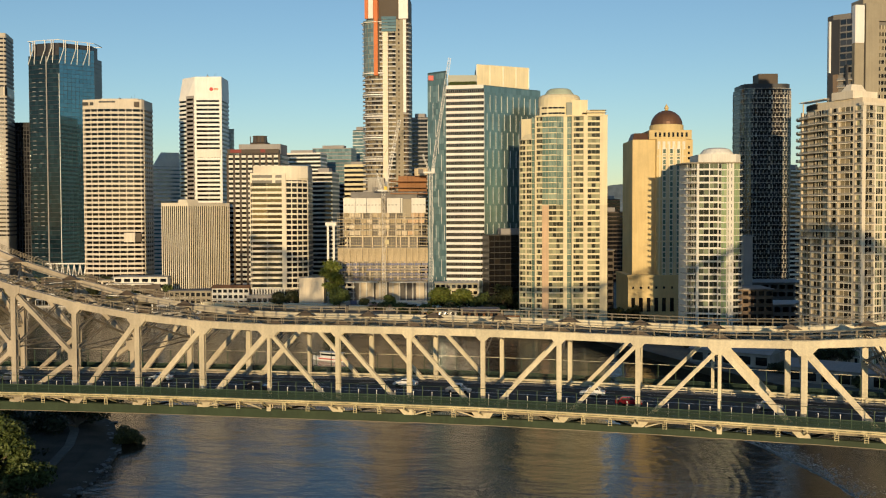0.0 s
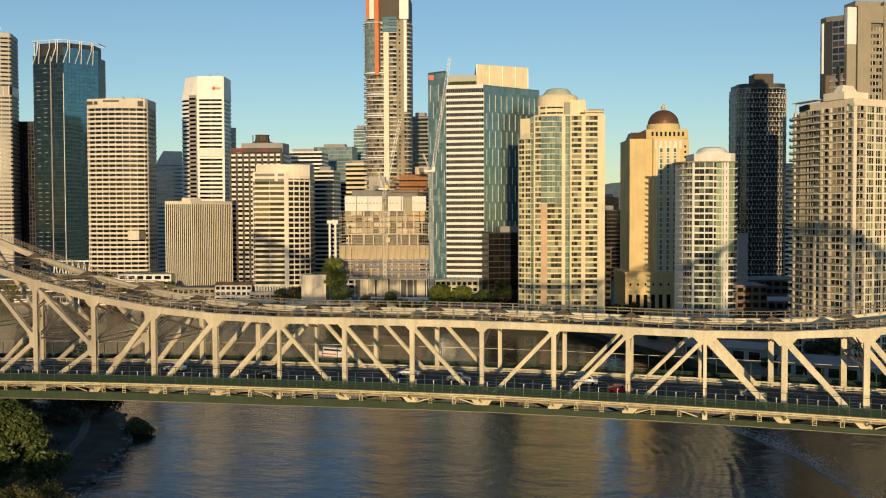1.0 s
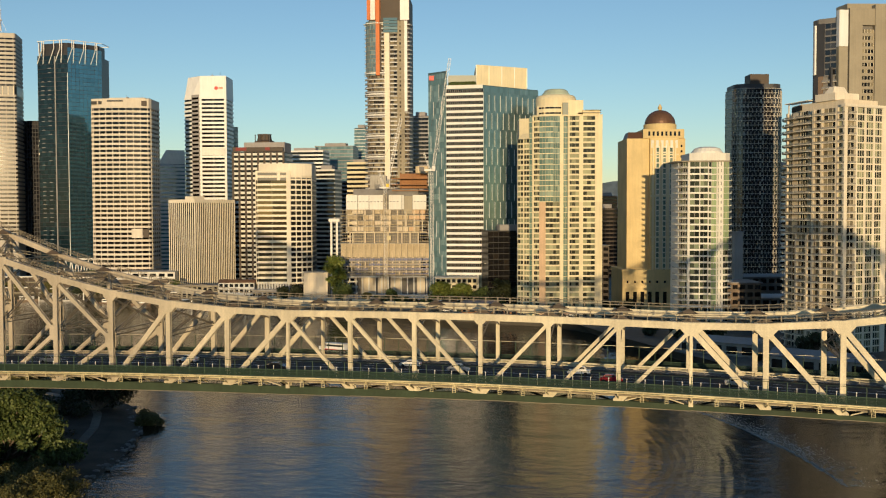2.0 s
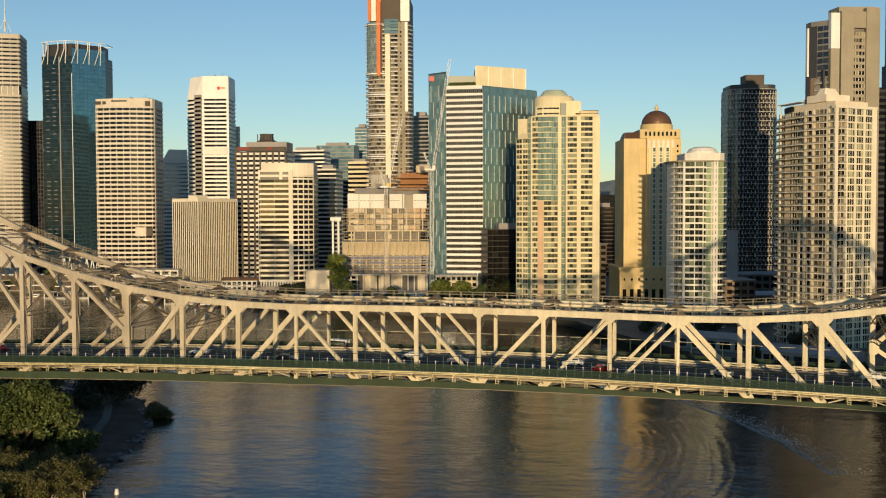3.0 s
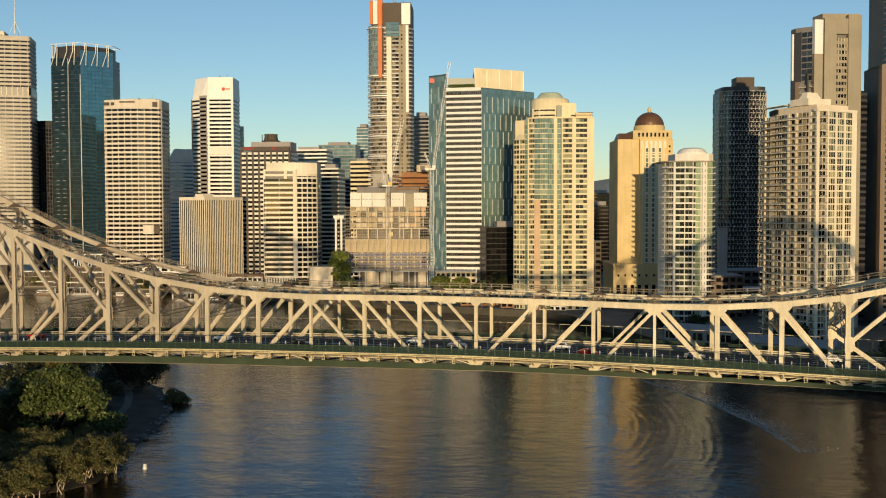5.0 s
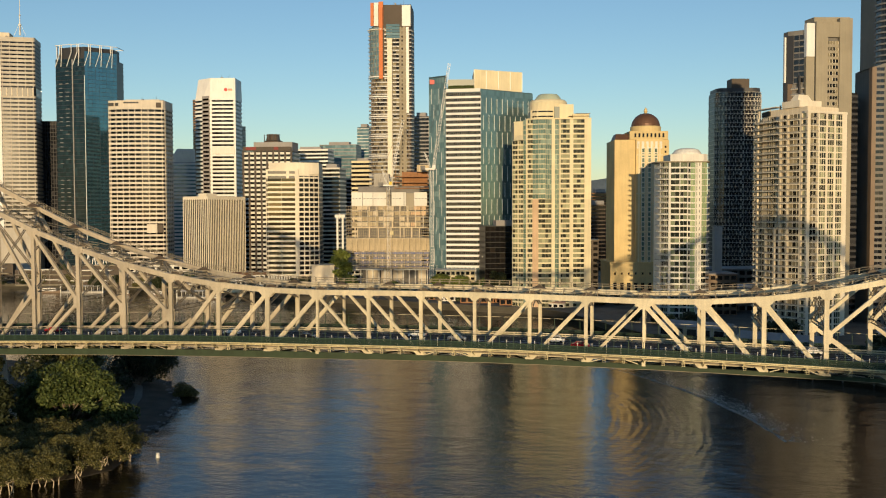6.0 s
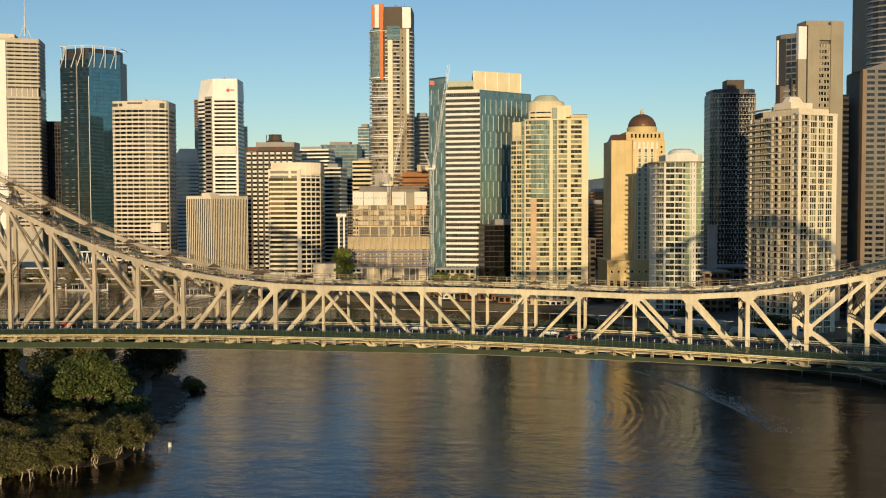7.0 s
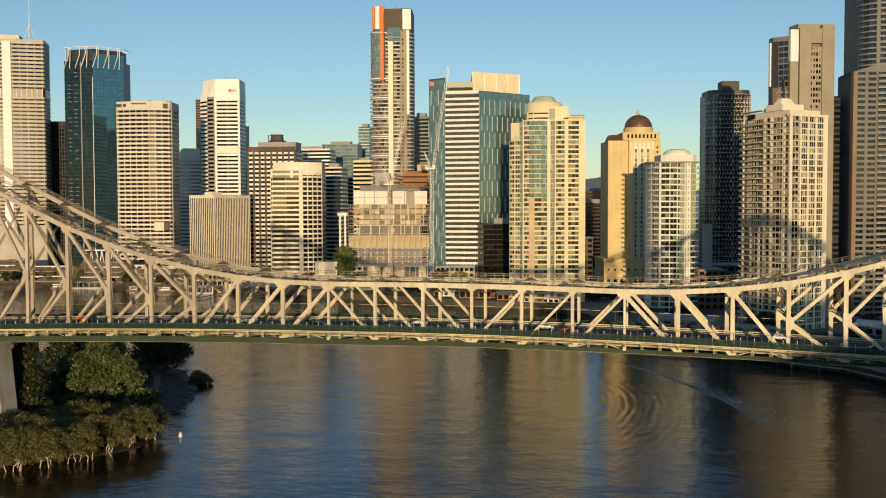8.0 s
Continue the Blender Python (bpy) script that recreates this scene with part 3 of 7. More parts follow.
def gusset(x, y, z, pts, material=CREAM_STEEL):
    """A pair of plates at a joint."""
    bm = bmesh.new()
    for s in (-0.52, 0.52):
        lo = [bm.verts.new((x + a, y + s - 0.035, z + b)) for a, b in pts]
        hi = [bm.verts.new((x + a, y + s + 0.035, z + b)) for a, b in pts]
        bm.faces.new(lo)
        bm.faces.new(hi[::-1])
        for i in range(len(pts)):
            j = (i + 1) % len(pts)
            bm.faces.new((lo[i], hi[i], hi[j], lo[j]))
    return part("gusset_plate", bm, material, bridge)


def truss(y):
    for i in NODES:
        x = i * P
        a, b = (x, y, high(i)), (x, y, low(x))
        n = abs(i)
        thin = 0.55 if n == 3 else (0.78 if n < 3 else 0.98)
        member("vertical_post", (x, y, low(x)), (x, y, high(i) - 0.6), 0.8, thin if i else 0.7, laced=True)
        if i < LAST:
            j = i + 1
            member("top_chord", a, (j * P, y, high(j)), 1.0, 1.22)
            dp = chord_depth(x + P / 2)
            member("bottom_chord", (x, y, low(x) + 0.55 - dp / 2), (j * P, y, low(j * P) + 0.55 - dp / 2), 0.9, dp, GREEN_STEEL, "green-painted bottom chord")
            member("chord_flange", (x, y, low(x) + 0.53 - dp), (j * P, y, low(j * P) + 0.53 - dp), 1.1, 0.07, RUST_STEEL, "pale flange under the chord")
            o, k = (j, i) if i < 0 else (i, j)          # o nearer the middle of the span
            po, pk = o * P, k * P
            dep = 0.95 if abs(o) >= 3 else 0.64
            if abs(k) > 12:
                o, k = k, o
                po, pk = o * P, k * P
            if abs(o) >= 6 and abs(k) >= 6:
                mz = 0.52 * low(po) + 0.48 * high(o)
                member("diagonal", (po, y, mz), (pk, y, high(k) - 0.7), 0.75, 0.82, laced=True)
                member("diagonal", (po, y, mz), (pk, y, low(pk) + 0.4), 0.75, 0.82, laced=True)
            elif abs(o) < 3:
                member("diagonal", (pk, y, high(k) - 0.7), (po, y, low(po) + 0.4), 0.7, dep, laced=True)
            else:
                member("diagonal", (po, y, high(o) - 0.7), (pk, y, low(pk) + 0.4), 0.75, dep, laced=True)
        if n >= 6:
            mz = 0.52 * low(x) + 0.48 * high(i)
            q = (1 if i > 0 else -1) * (1 if n < 12 else -1)
            gusset(x, y, mz, [(q * a, b) for a, b in ((-0.62, -1.5), (0.75, -1.5), (1.25, -0.9), (1.25, 0.9), (0.75, 1.6), (-0.62, 1.6))])
        g = 1.15 if n < 3 else (1.9 if n < 6 else 1.6)
        gusset(x, y, high(i), [(-g, -0.58), (-0.45 * g, -0.58 - 0.62 * g), (0.45 * g, -0.58 - 0.62 * g), (g, -0.58), (g, 0.56), (-g, 0.56)])
        # foot plates: flat below, the slanting edge follows the diagonal that comes down to the joint
        q = 0 if n in (0, 3, 12) else (1 if n < 3 else -1) * (1 if n < 12 else -1) * (1 if i > 0 else -1)
        if q:
            foot = [(-0.95, 0.5), (0.85, 0.5), (1.1, 0.68), (2.5, 2.2), (1.45, 2.2), (0.62, 1.3), (0.45, 2.2), (-0.55, 2.2), (-0.55, 1.1), (-0.95, 0.9)]
            gusset(x, y, low(x), [(q * a, b) for a, b in foot])
        else:
            gusset(x, y, low(x), [(-1.3, 0.5), (1.3, 0.5), (1.3, 0.7), (2.5, 2.2), (1.45, 2.2), (0.5, 1.3), (-0.5, 1.3), (-1.45, 2.2), (-2.5, 2.2), (-1.3, 0.7)] if n != 3 else [(-0.4, 0.2), (0.4, 0.2), (0.4, 2.2), (-0.4, 2.2)])


truss(0.0)
truss(WIDE)

# deck: road between the trusses, footways outside them on brackets
ROAD_L, ROAD_R = FIRST * P, LAST * P
STEPS = list(range(FIRST * 2, LAST * 2 + 1))


def strip(name, y0, y1, z0, z1, material, parent, label="", ends=(ROAD_L, ROAD_R)):
    """A long slab that follows the deck's curve, from z0 to z1 above it."""
    bm = bmesh.new()
    prev = None
    xs = [k * P / 2 for k in STEPS if ends[0] - 0.1 <= k * P / 2 <= ends[1] + 0.1]
    for x in xs:
        row = [bm.verts.new((x, y, deck(x) + z)) for y, z in ((y0, z0), (y1, z0), (y1, z1), (y0, z1))]
        if prev:
            for i in range(4):
                j = (i + 1) % 4
                bm.faces.new((prev[i], row[i], row[j], prev[j]))
        else:
            bm.faces.new(row)
        prev = row
    bm.faces.new(prev[::-1])
    return part(name, bm, material, parent, label)


strip("road_deck", 0.75, WIDE - 0.75, -0.45, 0.0, ASPHALT, bridge, "dark asphalt road deck")
for y in (4.0, 7.1, 13.1, 16.2):
    bm = bmesh.new()
    for k in range(int(ROAD_L / 9), int(ROAD_R / 9)):
        x = k * 9
        beam(bm, (x, y, deck(x) + 0.012), (x + 3.2, y, deck(x + 3.2) + 0.012), 0.14, 0.012)
    tagged(part("lane_dash", bm, WHITE_LINE, bridge, "white dashed lane line"), kind="stuff")
for y in (WIDE / 2 - 0.15, WIDE / 2 + 0.15, 1.3, WIDE - 1.3):
    strip("lane_line", y - 0.07, y + 0.07, 0.004, 0.012, WHITE_LINE, bridge)
for y0, y1 in ((-3.9, -0.7), (WIDE + 0.7, WIDE + 3.9)):
    strip("footway", y0, y1, -0.25, -0.05, DARK_CONCRETE, bridge, "grey concrete footway")
for y in (-3.95, WIDE + 3.95):
    s = -1 if y < 0 else 1
    strip("fascia_girder", y - 0.06, y + 0.06, -0.36, 0.1, YELLOW_STEEL, bridge, "pale yellow fascia girder")
    strip("upper_flange", y - 0.34, y + 0.34, -0.05, 0.18, YELLOW_STEEL, bridge)
    strip("joint_strip", y + s * 0.02, y + s * 0.10, -0.17, -0.05, FENCE_GREEN, bridge, "dark green strip under the flange")
    strip("lower_flange", y - 0.16, y + 0.16, -0.37, -0.27, YELLOW_STEEL, bridge)
    strip("edge_stringer", y - s * 4.62 - 0.1, y - s * 4.62 + 0.1, -1.68, -1.06, CREAM_STEEL, bridge, "cream stringer under the footway")
for y in (0.85, WIDE - 0.85):
    strip("road_kerb", y - 0.15, y + 0.15, 0.0, 0.28, DARK_CONCRETE, bridge)
y = WIDE - 0.85
strip("barrier_rail", y - 0.1, y + 0.1, 0.95, 1.2, CREAM_STEEL, bridge)
strip("barrier_rail", y - 0.06, y + 0.06, 0.5, 0.66, CREAM_STEEL, bridge)
strip("service_pipe", -1.6, -1.3, -1.2, -0.9, RUST_STEEL, bridge)
post = mesh_of("barrier_post", box(bmesh.new(), 0, 0, 0.55, 0.16, 0.2, 1.1), CREAM_STEEL)
for y in (WIDE - 0.85,):
    for k in range(int(ROAD_L / 3.2), int(ROAD_R / 3.2)):
        piece("barrier_post", post, bridge, Matrix.Translation((k * 3.2, y, deck(k * 3.2))))

# floor beams and the brackets that carry the footways
for i in NODES:
    x = i * P
    bm = bmesh.new()
    z = deck(x)
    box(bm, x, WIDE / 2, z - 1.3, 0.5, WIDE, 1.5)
    part("floor_beam", bm, SHADED_UNDER_STEEL, bridge)
    for f in (0.0, 1 / 3, 2 / 3):
        xb = x + f * P
        zb = deck(xb)
        for s, y in ((-1, 0.0), (1, WIDE)):
            bm = bmesh.new()
            beam(bm, (xb, y + s * 0.4, zb - 0.5), (xb, y + s * 3.9, zb - 0.5), 0.22, 0.2)
            beam(bm, (xb, y + s * 0.4, zb - 1.9), (xb, y + s * 3.85, zb - 0.7), 0.2, 0.16)
            if f:
                for dx in (-0.28, 0.28):
                    beam(bm, (xb + dx, y + s * 3.9, zb - 1.75), (xb + dx, y + s * 3.9, zb - 0.5), 0.09, 0.09)
                for dz in (-0.95, -1.3, -1.65):
                    beam(bm, (xb - 0.28, y + s * 3.9, zb + dz), (xb + 0.28, y + s * 3.9, zb + dz), 0.07, 0.07)
            part("footway_bracket", bm, YELLOW_STEEL, bridge)
    if i % 3 == 2 and i < LAST:
        bm = bmesh.new()
        last = None
        for k in range(13):
            f = k / 12
            xq = x + 1.2 + f * (P - 2.4)
            zq = low(xq) + 0.7 + 1.1 * math.sin(math.pi * f)
            ring = [bm.verts.new((xq, -0.9 + a, zq + b)) for a, b in ((-0.1, -0.1), (0.1, -0.1), (0.1, 0.1), (-0.1, 0.1))]
            if last:
                for c in range(4):
                    bm.faces.new((last[c], ring[c], ring[(c + 1) % 4], last[(c + 1) % 4]))
            else:
                bm.faces.new(ring)
            last = ring
        bm.faces.new(last[::-1])
        part("bowed_pipe", bm, CREAM_STEEL, bridge)
    if i < LAST:
        zz = deck(x + P / 2)
        bm = bmesh.new()
        for k in range(6):
            y = 2.0 + k * (WIDE - 4.0) / 5
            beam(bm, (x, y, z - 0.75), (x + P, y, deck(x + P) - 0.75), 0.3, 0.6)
        part("deck_stringer", bm, SHADED_UNDER_STEEL, bridge, "row of steel deck stringers")
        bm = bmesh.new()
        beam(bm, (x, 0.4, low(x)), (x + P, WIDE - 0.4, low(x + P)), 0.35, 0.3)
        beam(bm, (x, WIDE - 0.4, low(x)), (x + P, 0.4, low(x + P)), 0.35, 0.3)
        part("bottom_bracing", bm, SHADED_UNDER_STEEL, bridge)

# top bracing between the trusses
for i in NODES:
    x, z = i * P, high(i)
    bm = bmesh.new()
    for dz in (-0.1, -1.0):
        beam(bm, (x, 0.4, z + dz), (x, WIDE - 0.4, z + dz), 0.3, 0.22)
    for k in range(12):
        y0, y1 = 0.6 + k * (WIDE - 1.2) / 12, 0.6 + (k + 1) * (WIDE - 1.2) / 12
        s = 0.45 if k % 2 else -0.45
        beam(bm, (x, y0, z - 0.55 + s), (x, y1, z - 0.55 - s), 0.1, 0.1)
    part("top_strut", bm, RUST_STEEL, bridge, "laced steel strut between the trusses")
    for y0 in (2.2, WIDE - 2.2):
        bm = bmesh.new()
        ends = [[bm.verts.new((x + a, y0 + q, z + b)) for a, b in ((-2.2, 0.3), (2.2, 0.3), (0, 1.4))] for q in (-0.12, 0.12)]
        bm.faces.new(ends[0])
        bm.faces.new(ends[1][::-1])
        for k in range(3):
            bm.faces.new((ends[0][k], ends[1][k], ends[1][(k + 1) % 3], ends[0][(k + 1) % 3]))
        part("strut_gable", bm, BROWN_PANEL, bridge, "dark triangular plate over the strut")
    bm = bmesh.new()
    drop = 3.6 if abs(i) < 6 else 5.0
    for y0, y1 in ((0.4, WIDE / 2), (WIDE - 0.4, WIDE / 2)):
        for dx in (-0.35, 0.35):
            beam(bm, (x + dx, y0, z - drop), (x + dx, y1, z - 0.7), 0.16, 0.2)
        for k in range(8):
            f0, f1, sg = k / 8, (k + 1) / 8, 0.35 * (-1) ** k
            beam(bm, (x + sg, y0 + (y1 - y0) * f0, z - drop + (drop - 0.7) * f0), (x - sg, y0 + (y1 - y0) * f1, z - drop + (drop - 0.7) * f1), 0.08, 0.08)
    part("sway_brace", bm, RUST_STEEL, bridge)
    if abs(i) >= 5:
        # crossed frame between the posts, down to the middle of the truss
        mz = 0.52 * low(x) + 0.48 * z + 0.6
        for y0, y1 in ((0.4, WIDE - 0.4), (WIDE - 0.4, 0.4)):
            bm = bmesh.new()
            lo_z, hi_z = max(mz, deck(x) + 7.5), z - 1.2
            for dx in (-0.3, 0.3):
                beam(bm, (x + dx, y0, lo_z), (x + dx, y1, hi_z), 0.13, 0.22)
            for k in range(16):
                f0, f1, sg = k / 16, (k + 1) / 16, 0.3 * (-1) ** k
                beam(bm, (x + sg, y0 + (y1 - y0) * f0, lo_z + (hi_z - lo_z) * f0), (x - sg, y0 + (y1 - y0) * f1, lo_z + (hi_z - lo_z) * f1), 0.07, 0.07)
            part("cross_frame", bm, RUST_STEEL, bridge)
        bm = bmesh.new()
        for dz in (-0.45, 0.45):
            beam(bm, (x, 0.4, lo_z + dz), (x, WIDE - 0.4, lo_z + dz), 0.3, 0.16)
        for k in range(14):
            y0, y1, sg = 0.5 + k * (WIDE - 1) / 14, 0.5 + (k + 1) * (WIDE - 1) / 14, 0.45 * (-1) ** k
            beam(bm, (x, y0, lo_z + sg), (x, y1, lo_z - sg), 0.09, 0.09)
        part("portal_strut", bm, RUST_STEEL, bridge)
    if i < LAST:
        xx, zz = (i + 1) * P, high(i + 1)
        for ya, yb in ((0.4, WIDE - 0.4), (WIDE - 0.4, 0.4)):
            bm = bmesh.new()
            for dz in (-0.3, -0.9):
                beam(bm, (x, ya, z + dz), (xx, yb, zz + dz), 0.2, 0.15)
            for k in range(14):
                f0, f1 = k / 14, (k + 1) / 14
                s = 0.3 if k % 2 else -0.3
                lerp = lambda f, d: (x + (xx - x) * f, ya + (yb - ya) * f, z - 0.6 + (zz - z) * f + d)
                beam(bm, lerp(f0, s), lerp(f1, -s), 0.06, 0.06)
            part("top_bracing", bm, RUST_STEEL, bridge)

# hand rails along the top chords
for y in (0.0, WIDE):
    for i in list(NODES)[:-1]:
        bm = bmesh.new()
        x, z, xx, zz = i * P, high(i) + 0.83, (i + 1) * P, high(i + 1) + 0.83
        for s in (-0.45, 0.45):
            for h in (0.55, 1.1):
                beam(bm, (x, y + s, z + h), (xx, y + s, zz + h), 0.07, 0.07)
            for k in range(5):
                f = k / 5
                box(bm, x + (xx - x) * f, y + s, z + (zz - z) * f + 0.55, 0.12, 0.1, 1.15)
        part("walkway_rail", bm, RUST_STEEL, bridge, "hand rail on the top chord")

# footway fences: close green bars below, a tall thin rail above, small lamps between
lamp_bm = lathe(bmesh.new(), [(0.05, 0), (0.05, 2.1), (0.10, 2.14), (0.11, 2.32), (0.0, 2.42)], 8)
flamp = mesh_of("lamp_post", lamp_bm, OFFWHITE)
for y, tall in ((-3.7, 3.3), (WIDE + 3.7, 4.4)):
    fpost = mesh_of("fence_post", box(bmesh.new(), 0, 0, tall / 2, 0.11, 0.16, tall), RAIL_GREEN)
    for h in (0.2, 0.85, 1.5):
        strip("fence_rail", y - 0.07, y + 0.07, h, h + 0.1, RAIL_GREEN if h > 1 else FENCE_GREEN, bridge)
    strip("top_rail", y - 0.04, y + 0.04, tall - 0.08, tall, CREAM_STEEL if y > 0 else FENCE_GREEN, bridge)
    for k in range(int(ROAD_L / 3.2), int(ROAD_R / 3.2)):
        x = k * 3.2
        piece("fence_post", fpost, bridge, Matrix.Translation((x, y, deck(x) - 0.05)))
        if y < 0:
            piece("lamp_post", flamp, bridge, Matrix.Translation((x + 1.6, y + 0.1, deck(x) - 0.05)))
    for i in list(NODES)[:-1]:
        bm = bmesh.new()
        for k in range(92):
            x = i * P + k * 0.139
            box(bm, x, y, deck(x) + 0.75, 0.105, 0.05, 1.6)
        tagged(part("fence_infill", bm, FENCE_GREEN, bridge, "dark green upright fence bars"), kind="stuff")

# concrete piers under the towers of the truss
for i in (-11, 11):
    x = i * P + (0.0 if i < 0 else 6.0)
    for y in (0.0, WIDE):
        bm = bmesh.new()
        zt = low(x) - 0.9
        e = 0.0 if y < 1 else -5.4
        prism(bm, [(x - 7.6, y - 3.6), (x + 6.0 + e, y - 3.6), (x + 6.0 + e, y + 3.6), (x - 7.6, y + 3.6)], 8.5, zt - 2.2, [(x - 6.8, y - 3.2), (x + 4.6 + e, y - 3.2), (x + 4.6 + e, y + 3.2), (x - 6.8, y + 3.2)])
        box(bm, x - 1 + e / 2, y, zt - 1.6, 12.4 + e, 7.0, 1.2)
        box(bm, x - 1 + e / 2, y, zt - 0.5, 11.4 + e, 6.0, 1.0)
        prism(bm, [(x - 8.6, y - 4.4), (x + 7.0 + e, y - 4.4), (x + 7.0 + e, y + 4.4), (x - 8.6, y + 4.4)], -2, 8.6)
        pr = thing("bridge_pier", pose(0, 0, 0), "pale concrete pier under the bridge truss", "bridge pier", "bridge piers")
        part("shaft", bm, CONCRETE, pr)

# ---- the city ----
GROUND = 4.6


def roof_box(t, x, y, z, sx, sy, sz, material, name="plant_room", label=""):
    bm = box(bmesh.new(), x, y, z + sz / 2, sx, sy, sz)
    bmesh.ops.bevel(bm, geom=bm.edges[:], offset=0.12, segments=1, affect="EDGES")
    return part(name, bm, material, t, label)


# broad tan tower with precast bands
o = [(-25, 5.5), (-23.6, 2.6)] + arc(0, 76, 77, 253, 287, 8) + [(23.6, 2.6), (25, 5.5), (25, 28), (-25, 28)]
t = tower("banded_office_tower", site(-266.5, 785, GROUND, 0), "tan precast office tower with close horizontal window bands", o, 157, 3.8, TAN_PRECAST, G_OFFICE,
          band=1.7, recess=0.9, pier=(6.0, 0.4, -0.3), first=12.5, top=6, face_limit=-0.2, slab_out=0.15, gap=0.1)
roof_box(t, 4, 14, 157, 30, 12, 1.6, TAN_PRECAST)
for x in (-21, -15, -9):
    part("roof_opening", box(bmesh.new(), x, 0.9 - 0.004 * (22 - abs(x)) ** 2, 153.6, 4.6, 0.5, 2.6), G_OFFICE[0], t)
part("roof_opening", box(bmesh.new(), 20, 1.6, 153, 4.2, 0.8, 4.4), BROWN_PANEL, t)
part("sign_bar", box(bmesh.new(), -3, -1.08, 155, 13, 0.3, 1.3), DARK_PANEL, t, "dark lettering shown as a plain bar")
for x, z in ((20.5, 42), (20, 0)):
    if z:
        part("blank_panel", box(bmesh.new(), x - 7, 0.2, z + 4, 9, 1.6, 7.5), TAN_PRECAST, t)
        part("louvre_opening", box(bmesh.new(), x + 0.0, 1.2, z + 4, 4.6, 0.8, 7), BROWN_PANEL, t)

# striped tower at the edge of the view
o = rounded(64, 34, 2.0, 3)
t = tower("striped_tower", site(-409, 840, GROUND, 13), "pale striped office tower with a dark plant floor band", o, 222, 3.7, GREIGE, G_OFFICE,
          band=2.1, recess=0.7, pier=(6.4, 0.45, -0.1), first=44, top=3)
roof_box(t, -8, 16, 222, 34, 18, 5, BUFF_PRECAST)
part("plant_floor", prism(bmesh.new(), inset(o, -0.05), 168, 175.5), G_OFFICE[0], t, "dark open plant floor")
for k in range(14):
    part("plant_column", box(bmesh.new(), -30 + k * 4.6, 0.1, 171.7, 0.9, 0.7, 7.6), BUFF_PRECAST, t)
# smooth strip; its white also stands for the sun's glint on it
part("stair_strip", box(bmesh.new(), -1.5, -0.1, 132, 7.6, 1.2, 176), WHITE_PANEL, t, "smooth pale upright strip with sun glint in its white")
bm = lathe(bmesh.new(), [(0.9, 0), (0.8, 9), (1.6, 9.4), (1.6, 10), (0.5, 10.4), (0.45, 18), (1.0, 18.3), (1.0, 18.8), (0.3, 19.2), (0.22, 38), (0.05, 40)], 8, Matrix.Translation((17, 14, 226)))
for k in range(4):
    beam(bm, (17 + 5 * math.cos(k * 1.571), 14 + 5 * math.sin(k * 1.571), 226), (17, 14, 238), 0.25, 0.25)
part("antenna", bm, WHITE_STEEL, t, "pale stayed antenna mast")

# slim dark building
tower("dark_slab_tower", site(-378, 880, GROUND), "dark narrow office slab between two towers", rounded(36, 20, 0), 148, 3.8, DARK_PANEL, G_BLACK, band=0.5, pier=(2.6, 0.5, 0.2), part_panes=False)

# dark blue glass tower
def glass_tower():
    o = [(-25.5, 6), (-7, -1), (5, -3.5), (28.6, 16.8), (28.6, 36), (-25.5, 36)]
    t = tower("blue_glass_tower", site(-337, 850, GROUND), "dark blue glass tower with a crown of white branching struts", o, 203, 3.9, DARK_PANEL, G_BLUE,
              band=0.35, recess=0.25, pane=3.2, gap=0.08, part_panes=True)
    # the facet that mirrors the open sky: paler glass here carries that reflection
    storeys(t, [(5.2, -3.55), (28.6, 16.6)], [("curtain", 9)], 6, 55, 3.7, DARK_PANEL, G_MIRROR, limit=60, seed=41)
    # the sun's glint on this corner, drawn as a white strip
    part("corner_fin", box(bmesh.new(), 5, -3.6, 92, 0.5, 0.7, 190), WHITE_STEEL, t, "white corner strip standing for a sun glint")
    part("corner_fin", box(bmesh.new(), -7, -1.2, 101, 1.0, 0.6, 202), GREY_RENDER, t)
    slot = mesh_of("lit_slot", box(bmesh.new(), 0, 0, 0, 3.6, 0.3, 0.5), GREY_RENDER)
    rs = random.Random(2)
    for k in range(44):
        for f in (0.3, 0.68):
            if rs.random() < 0.7:
                piece("lit_slot", slot, t, Matrix.Translation((-25.5 + 18.5 * f, 6 - 7 * f - 0.15, 24 + k * 3.9)) @ Matrix.Rotation(math.atan2(-7, 18.5), 4, "Z"))
    part("crown_core", prism(bmesh.new(), inset(o, 3), 203, 214), DARK_PANEL, t)
    n = len(o)
    for i in range(4):
        a, b = Vector(o[i - 1 if i else 5]), Vector(o[i])
        steps = max(2, int((b - a).length / 5))
        for k in range(steps):
            p, q = a + (b - a) * (k / steps), a + (b - a) * ((k + 0.5 + 0.35 * (-1) ** k) / steps)
            bm = bmesh.new()
            beam(bm, (p.x, p.y, 196), (q.x, q.y, 209), 0.6, 0.6)
            beam(bm, (q.x, q.y, 209), (q.x, q.y, 216), 0.6, 0.6)
            part("crown_strut", bm, WHITE_STEEL, t)
    bm = bmesh.new()
    for i in range(n):
        a, b = o[i - 1], o[i]
        beam(bm, (*a, 216), (*b, 216), 0.5, 0.5)
    part("crown_ring", bm, WHITE_STEEL, t)


glass_tower()

# pale blue slab with a sloping top
t = tower("pale_blue_office", site(-272, 960, GROUND, 20), "pale blue office block with a sloping top", rounded(26, 20, 0), 112, 3.9, WHITE_PANEL, G_TEAL, band=2.3, recess=0.3, pane=4, part_panes=False)
